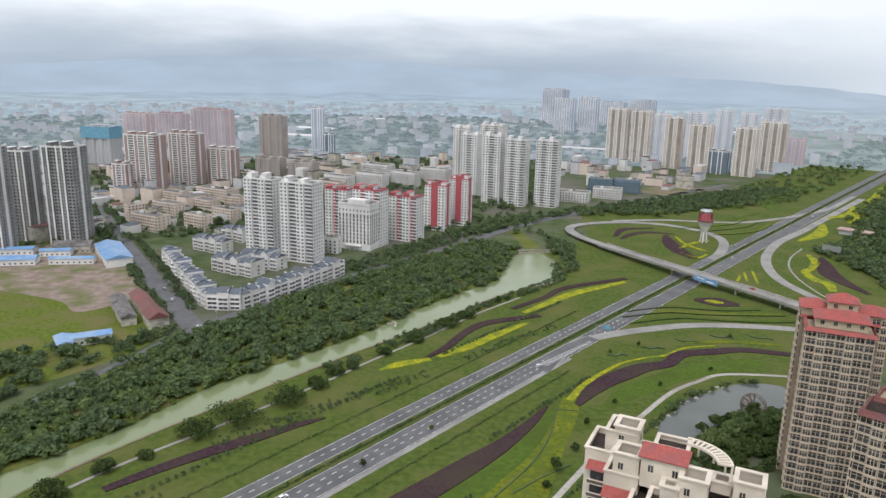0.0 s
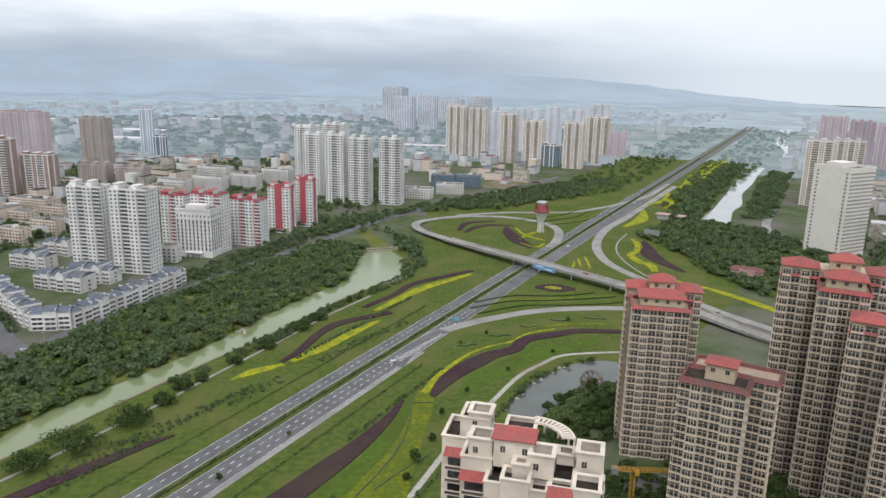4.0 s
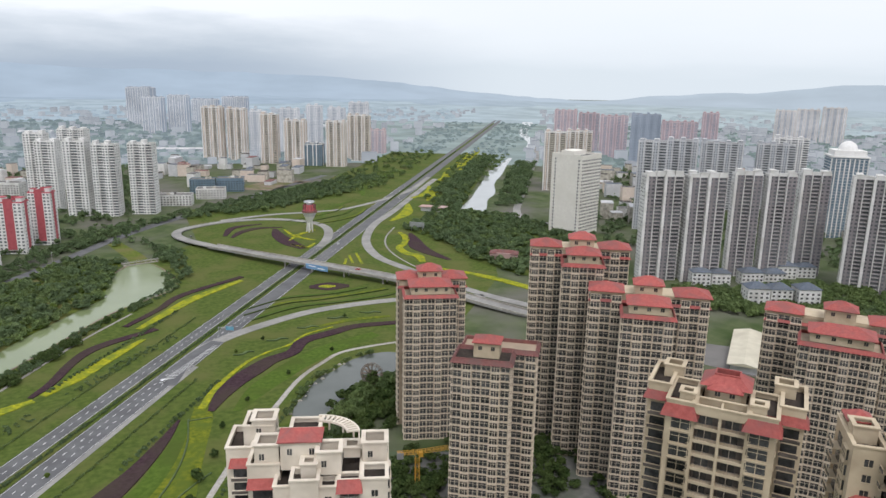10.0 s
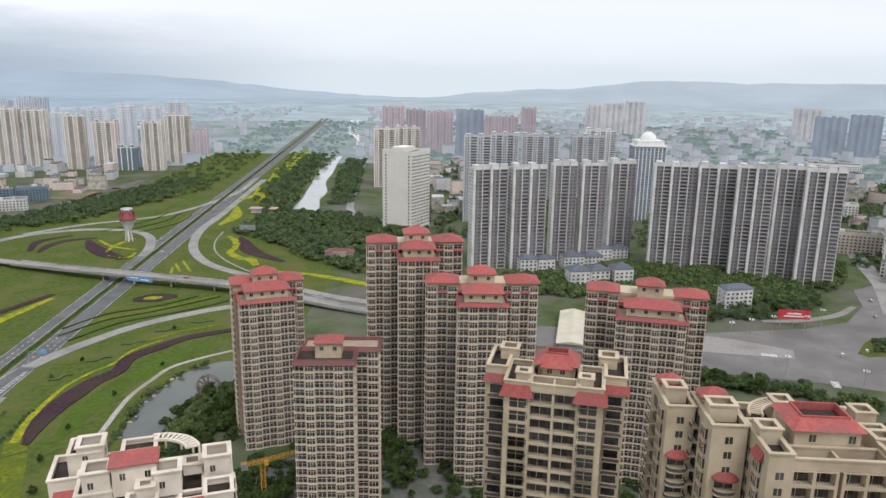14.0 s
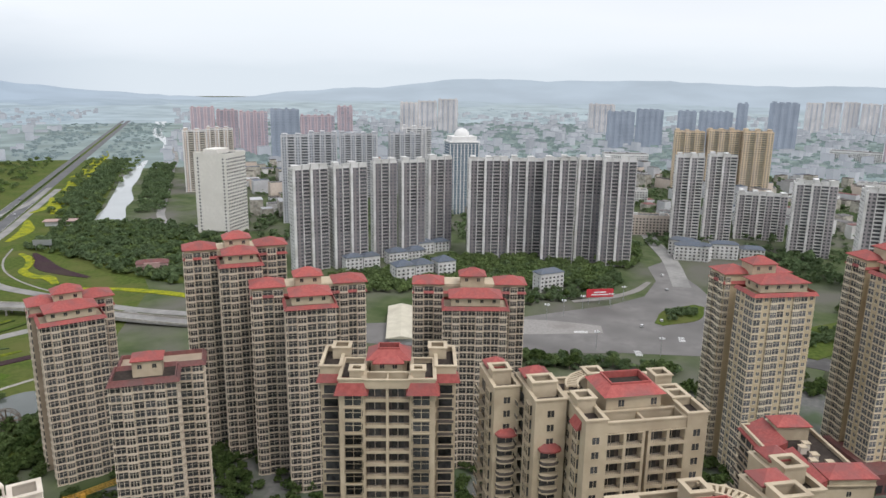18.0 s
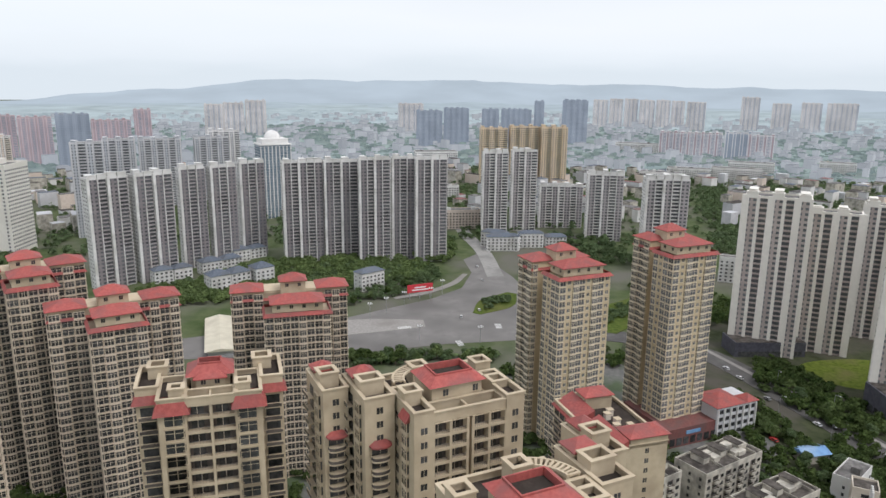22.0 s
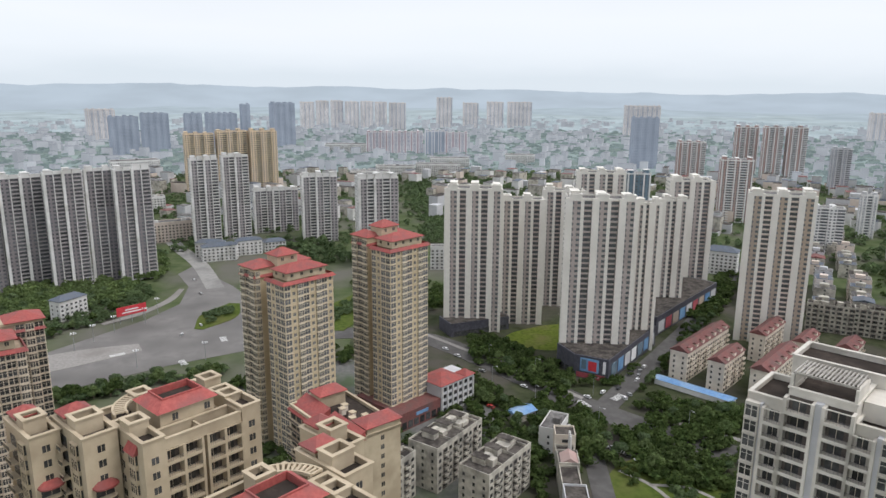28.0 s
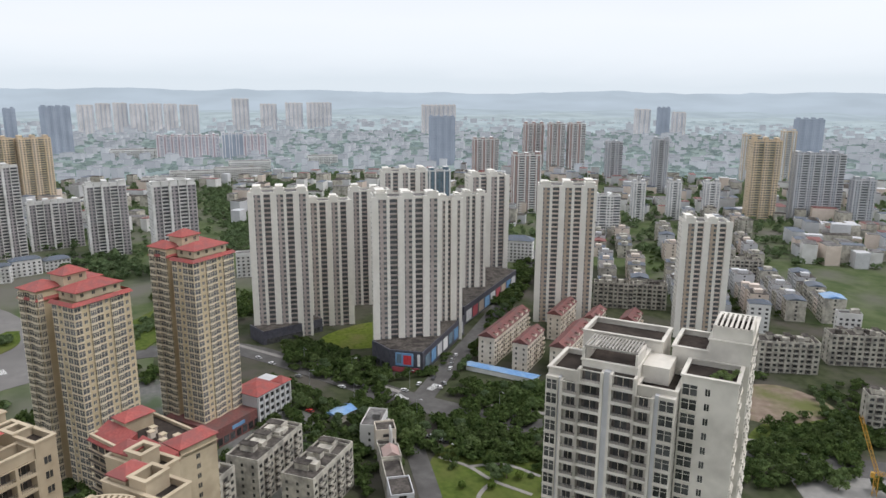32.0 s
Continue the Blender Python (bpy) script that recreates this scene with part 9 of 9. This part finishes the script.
# the water wheel and the stones of the pond
root = thing("water_wheel", pose(150, 318, 6.5, 0, 0, -40), "dark wooden water wheel beside the pond", "water wheel")
for r in (6.0, 5.2):
    s = Shape()
    n = 28
    for y in (-0.8, 0.8):
        for i in range(n):
            a, b = 2 * math.pi * i / n, 2 * math.pi * (i + 1) / n
            s.solid([(r * math.cos(a), y - 0.1, r * math.sin(a)), (r * math.cos(b), y - 0.1, r * math.sin(b)), (r * math.cos(b), y + 0.1, r * math.sin(b)), (r * math.cos(a), y + 0.1, r * math.sin(a)),
                     ((r - 0.25) * math.cos(a), y - 0.1, (r - 0.25) * math.sin(a)), ((r - 0.25) * math.cos(b), y - 0.1, (r - 0.25) * math.sin(b)), ((r - 0.25) * math.cos(b), y + 0.1, (r - 0.25) * math.sin(b)), ((r - 0.25) * math.cos(a), y + 0.1, (r - 0.25) * math.sin(a))],
                    [(0, 1, 2, 3), (7, 6, 5, 4), (0, 4, 5, 1), (3, 2, 6, 7)], BARK)
    part("rim", s, root)
for i in range(12):
    s = Shape()
    s.box(0, 6, -0.9, 0.9, -0.1, 0.1, BARK)
    part("spoke", s, root, pose(0, 0, 0, 0, i * 30, 0))
s = Shape()
for y in (-1.6, 1.6):
    s.box(-0.3, 0.3, y - 0.2, y + 0.2, -6.5, 0.3, BARK)
    s.solid([(-2.6, y - 0.2, -6.5), (-2.1, y - 0.2, -6.5), (0.1, y - 0.2, 0), (-0.1, y + 0.2, 0)], [(0, 1, 2), (0, 2, 3), (1, 3, 2), (0, 3, 1)], BARK)
part("stand", s, root)


def boulder(x, y, size, seed):
    rnd = random.Random(seed)
    bm = bmesh.new()
    bmesh.ops.create_icosphere(bm, subdivisions=2, radius=size)
    for v in bm.verts:
        v.co *= 0.75 + 0.5 * noise.noise(v.co * (0.9 / size) + Vector((seed, 0, 0)))
        v.co.z *= 0.55
    me = bpy.data.meshes.new("boulder")
    bm.to_mesh(me)
    bm.free()
    me.materials.append(STONE)
    thing("boulder", pose(x, y, size * 0.12, 0, 0, rnd.uniform(0, 360)), "grey weathered boulder at the water's edge", "boulder", "boulders", mesh=me)


rnd = random.Random(77)
for k in range(14):
    boulder(-38 + rnd.uniform(-5, 14), 436 + rnd.uniform(-4, 7), rnd.uniform(0.8, 2.0), k)
for k in range(14):
    t = k / 13
    boulder(102 + t * 50 + rnd.uniform(-1.5, 1.5), 306 + t * 48 + 7 * math.sin(math.pi * t) + rnd.uniform(-1.5, 1.5), rnd.uniform(0.7, 1.7), 40 + k)

# cars
def car(paint):
    root = thing("car", pose(0, 0, -500), "parked or driving car in plain paint", "car", "cars on the streets")
    s = Shape()
    s.solid([(-2.2, -0.88, 0.35), (2.2, -0.88, 0.35), (2.2, 0.88, 0.35), (-2.2, 0.88, 0.35), (-2.25, -0.85, 0.85), (2.25, -0.82, 0.78), (2.25, 0.82, 0.78), (-2.25, 0.85, 0.85)],
            [(0, 3, 2, 1), (4, 5, 6, 7), (0, 1, 5, 4), (1, 2, 6, 5), (2, 3, 7, 6), (3, 0, 4, 7)], paint)
    s.solid([(-1.5, -0.72, 1.36), (0.55, -0.72, 1.36), (0.55, 0.72, 1.36), (-1.5, 0.72, 1.36), (-2.0, -0.84, 0.84), (1.3, -0.82, 0.8), (1.3, 0.82, 0.8), (-2.0, 0.84, 0.84)], [(0, 1, 2, 3)], paint)
    part("body", s, root)
    s = Shape()
    s.solid([(-1.5, -0.72, 1.355), (0.55, -0.72, 1.355), (0.55, 0.72, 1.355), (-1.5, 0.72, 1.355), (-2.0, -0.84, 0.84), (1.3, -0.82, 0.8), (1.3, 0.82, 0.8), (-2.0, 0.84, 0.84)],
            [(0, 4, 5, 1), (1, 5, 6, 2), (2, 6, 7, 3), (3, 7, 4, 0)], GLASS)
    part("glazing", s, root)
    w = Shape()
    w.cyl(0, 0, -0.11, 0.11, 0.33, 0.33, TYRE, 10)
    wm = w.mesh("wheel")
    for x in (-1.35, 1.4):
        for y in (-0.8, 0.8):
            part("wheel", wm, root, pose(x, y, 0.33, 90, 0, 0))
    return root


cars = [car(p) for p in CAR_PAINTS]
HEAD = 50.2
spots = [(along(150, -200), HEAD, 0), (along(322, -196), HEAD, 0), (along(640, -198), HEAD, 0), (along(690, -213), HEAD, 2), (along(905, -197), HEAD, 0), (along(1010, -212), HEAD, 2),
         ((289, -104), 60, 0), ((284, -107), 60, 2), ((280, -109), 60, 0), ((276, -112), 60, 1), ((272, -115), 60, 0), ((337, -112), 35, 0), ((353, -82), 35, 0), ((376, -63), 35, 2), ((400, -52), 35, 0), ((342, -122), -40, 0),
         ((346, -132), -40, 1), ((368, -152), -40, 2), ((374, -157), -40, 0), ((470, 112), 20, 0), ((430, 60), 70, 1), ((545, 128), 30, 2), ((585, 142), 30, 0), ((-150, 424), 60, 0), ((-128, 452), 55, 1), ((-185, 475), 122, 0), ((-200, 500), 122, 2),
         ((228, 508), 120, 3), ((140, 700), 80, 1), ((330, -60), 40, 3), ((318, -88), 40, 1), ((334, -131), 0, 0), ((338, -135), 0, 2), ((412, -46), 35, 0), ((386, -74), 35, 0), ((300, -136), 48, 0), ((356, -146), -40, 0), ((362, -149), -40, 2), ((452, 120), 10, 0)]
first = {}
for (x, y), a, k in spots:
    z = 0.34
    if (x, y) == (228, 508):
        z = 6.35
    if (x, y) == (140, 700):
        z = 2.75
    m = settled(pose(x, y, z, 0, 0, a))
    if k not in first:
        first[k] = cars[k]
        cars[k].matrix_basis = m
    else:
        copy_thing(cars[k], m)

# street lamps
lamp = thing("street_lamp", pose(430, 178, 0), "tall white street lamp with a cluster of globes", "street lamp", "street lamps round the junction")
s = Shape()
s.cyl(0, 0, 0, 11, 0.18, 0.1, METAL, 8)
part("pole", s, lamp)
for i in range(5):
    a = i * 2 * math.pi / 5
    s = Shape()
    s.box(0, 1.4, -0.06, 0.06, 10.4, 10.55, METAL)
    for j in range(4):
        p, q = radians(-90 + j * 45), radians(-45 + j * 45)
        s.cyl(1.4, 0, 10.95 + 0.45 * math.sin(p), 10.95 + 0.45 * math.sin(q), max(0.02, 0.45 * math.cos(p)), max(0.02, 0.45 * math.cos(q)), SIGN_WHITE, 8)
    part("globe", s, lamp, pose(0, 0, 0, 0, 0, math.degrees(a)))
for x, y in ((445, 172), (462, 165), (478, 150), (398, 132), (408, 96), (452, 78), (500, 148), (420, 200)):
    copy_thing(lamp, settled(pose(x, y, 0)))
mast = thing("street_light", pose(*along(60, -188.4), 0, 0, 0, -40), "grey steel street light with one arm", "street light", "street lights on the boulevard")
s = Shape()
s.cyl(0, 0, 0, 10, 0.14, 0.08, METAL, 6)
part("pole", s, mast)
s = Shape()
s.box(-2.4, 0, -0.06, 0.06, 9.9, 10.0, METAL)
s.box(-2.9, -1.9, -0.18, 0.18, 9.75, 9.9, SIGN_WHITE)
part("arm", s, mast)
for k, (x, y) in enumerate(((395, -70), (370, -92), (340, -116), (300, -150), (270, -184), (360, -66), (335, -84), (306, -108), (-160, 440), (-190, 490), (-222, 540), (-140, 430), (-100, 500), (-60, 556), (20, 664), (420, 30), (440, -20))):
    copy_thing(mast, settled(pose(x, y, 0, 0, 0, 20 + 40 * (k % 3))))

# building cranes
def crane(x, y, rz, tall, reach, label, tip):
    root = thing("tower_crane", pose(x, y, 0, 0, 0, rz), label, "crane")
    def lattice(n, step, wide):
        s = Shape()
        for dx in (-wide, wide):
            for dy in (-wide, wide):
                s.box(dx - 0.08, dx + 0.08, dy - 0.08, dy + 0.08, 0, n * step, CRANE_YELLOW)
        for i in range(n):
            z = i * step
            for d in (-wide, wide):
                s.box(-wide, wide, d - 0.05, d + 0.05, z, z + 0.1, CRANE_YELLOW)
                s.box(d - 0.05, d + 0.05, -wide, wide, z, z + 0.1, CRANE_YELLOW)
                a, b = ((-wide, d, z), (wide, d, z + step)) if i % 2 else ((wide, d, z), (-wide, d, z + step))
                s.solid([a, (a[0], a[1], a[2] + 0.15), (b[0], b[1], b[2] + 0.15), b], [(0, 1, 2, 3), (3, 2, 1, 0)], CRANE_YELLOW)
        return s
    part("mast", lattice(int(tall / 1.8), 1.8, 0.8), root)
    part("jib", lattice(int(reach / 1.6), 1.6, 0.6), root, pose(0, 0, tall, 0, 90 - tip, 0))
    part("counter_jib", lattice(5, 1.6, 0.6), root, pose(0, 0, tall, 0, -90, 0))
    s = Shape()
    s.box(-8, -5.5, -0.9, 0.9, tall - 2.2, tall + 0.2, RAW_CONCRETE)
    part("counterweight", s, root)
    s = Shape()
    s.box(0.7, 2.2, -0.8, 0.8, tall - 2.0, tall, CRANE_YELLOW)
    part("cab", s, root)


crane(124, 222, -20, 16, 26, "yellow tower crane beside the towers", 4)
crane(176, -255, 40, 10, 24, "orange mobile crane with a raised boom", 70)

# the small park with pale paths
patch("park_green", [(262, -98), (276, -124), (250, -150), (215, -150), (205, -120), (225, -96)], 0.12, GRASS, "green lawn of a small town park", "lawn")
ribbon("parking_lane", [(300, -100), (285, -98), (262, -94), (240, -90), (215, -85)], 9, 0.26, TOWN_ASPHALT, "worn grey parking lane", "street", thick=0.15)
for pts in ([(266, -104), (254, -113), (240, -118), (225, -128)], [(254, -113), (250, -128), (236, -138)], [(240, -118), (232, -108), (222, -104)]):
    ribbon("park_path", pts, 1.8, 0.24, PAVING, "curved pale park path", "path", thick=0.12)
patch("estate_lawn", [(440, -95), (452, -130), (420, -140), (405, -112), (420, -85)], 0.14, MEADOW, "yellow-green lawn among the white towers", "lawn")
patch("sports_field", [(255, 985), (330, 1045), (380, 1010), (300, 950)], 0.2, DIRT, "bare brown sports field", "field", round_edge=False)
patch("car_park", [(160, -215), (200, -235), (185, -300), (120, -290)], 0.14, CONCRETE_ROAD, "cracked grey yard", "yard", round_edge=False)
COURT = surface("court_paving", (0.10, 0.10, 0.095), (0.15, 0.145, 0.135), 0.3, 0.9, stain=(0.06, 0.085, 0.04), stain_scale=0.05)
patch("estate_court", [(60, 230), (110, 262), (150, 240), (215, 250), (300, 120), (420, 30), (330, -60), (260, -60), (200, -10), (120, 60)], 0.08, COURT, "paved estate courts between the towers", "pavement", round_edge=False)

# the yard and gardens behind the white block
patch("earth_yard", [(280, -262), (272, -304), (236, -306), (240, -262)], 0.12, DIRT, "bare earth yard between the flats", "yard")
patch("yard_lawn", [(240, -262), (236, -310), (214, -318), (206, -250), (222, -236)], 0.11, GRASS, "rough grass beside the yard", "lawn")
ribbon("boulevard_pavement", [(440, -22), (372, -72), (330, -100)], 3.0, 0.3, PAVING, "pale pavement along the boulevard", "pavement", thick=0.2, side=-11.5)
ribbon("boulevard_pavement", [(300, -138), (258, -186), (214, -246)], 3.0, 0.3, PAVING, "pale pavement along the boulevard", "pavement", thick=0.2, side=-10.5)

# the low weir and footbridge at the head of the river
root = thing("weir_bridge", pose(84, 628, 0, 0, 0, 8), "low concrete weir with a footbridge", "bridge")
s = Shape()
s.box(-14, 14, -0.8, 0.8, 0, 0.9, STONE)
part("weir_wall", s, root)
s = Shape()
s.box(-15, 15, 0.9, 2.6, 1.9, 2.2, STONE)
part("deck", s, root)
for k in range(7):
    s = Shape()
    s.box(-13.4 + k * 4.4, -12.8 + k * 4.4, 1.2, 2.3, 0, 1.9, STONE)
    part("pier", s, root)
for y in (0.95, 2.5):
    s = Shape()
    s.box(-15, 15, y - 0.04, y + 0.04, 3.0, 3.1, METAL)
    for k in range(16):
        s.box(-15 + k * 2 - 0.04, -14.92 + k * 2, y - 0.04, y + 0.04, 2.2, 3.0, METAL)
    part("railing", s, root)

# thick belts of street trees, and the planting between the towers
woods("boulevard_belt", [[(401, -58), (385, -63), (360, -81), (336, -99), (355, -108), (382, -93), (419, -76), (422, -63)], [(337, -78), (309, -73), (294, -86), (291, -106), (311, -112), (332, -100), (340, -86)],
                         [(324, -134), (304, -132), (287, -141), (277, -158), (300, -173), (326, -165), (335, -148)], [(300, -114), (281, -113), (261, -124), (242, -145), (258, -152), (280, -140), (300, -124)], [(370, -45), (347, -52), (313, -67), (321, -75), (353, -62), (377, -51)]],
      "thick belt of dark green street trees", LEAF_DEEP, 71, (2.0, 3.6), spacing=3.9, tall=(0.7, 1.15))
woods("court_garden", [[(105, 215), (160, 252), (235, 238), (292, 150), (282, 80), (215, 60), (150, 110)], [(230, 60), (280, 80), (330, 40), (300, 10), (262, 18)], [(200, -262), (226, -240), (205, -220), (190, -240)]],
      "dark garden trees between the apartment towers", LEAF_DEEP, 72, (1.8, 3.2), spacing=5.6)
for k in range(2):
    for j in range(9):
        tree(257 - j * 6.2 - k * 1.5, -313 + j * 4.6 - k * 9.5, 0, 0.72, j * 40 + k * 17)
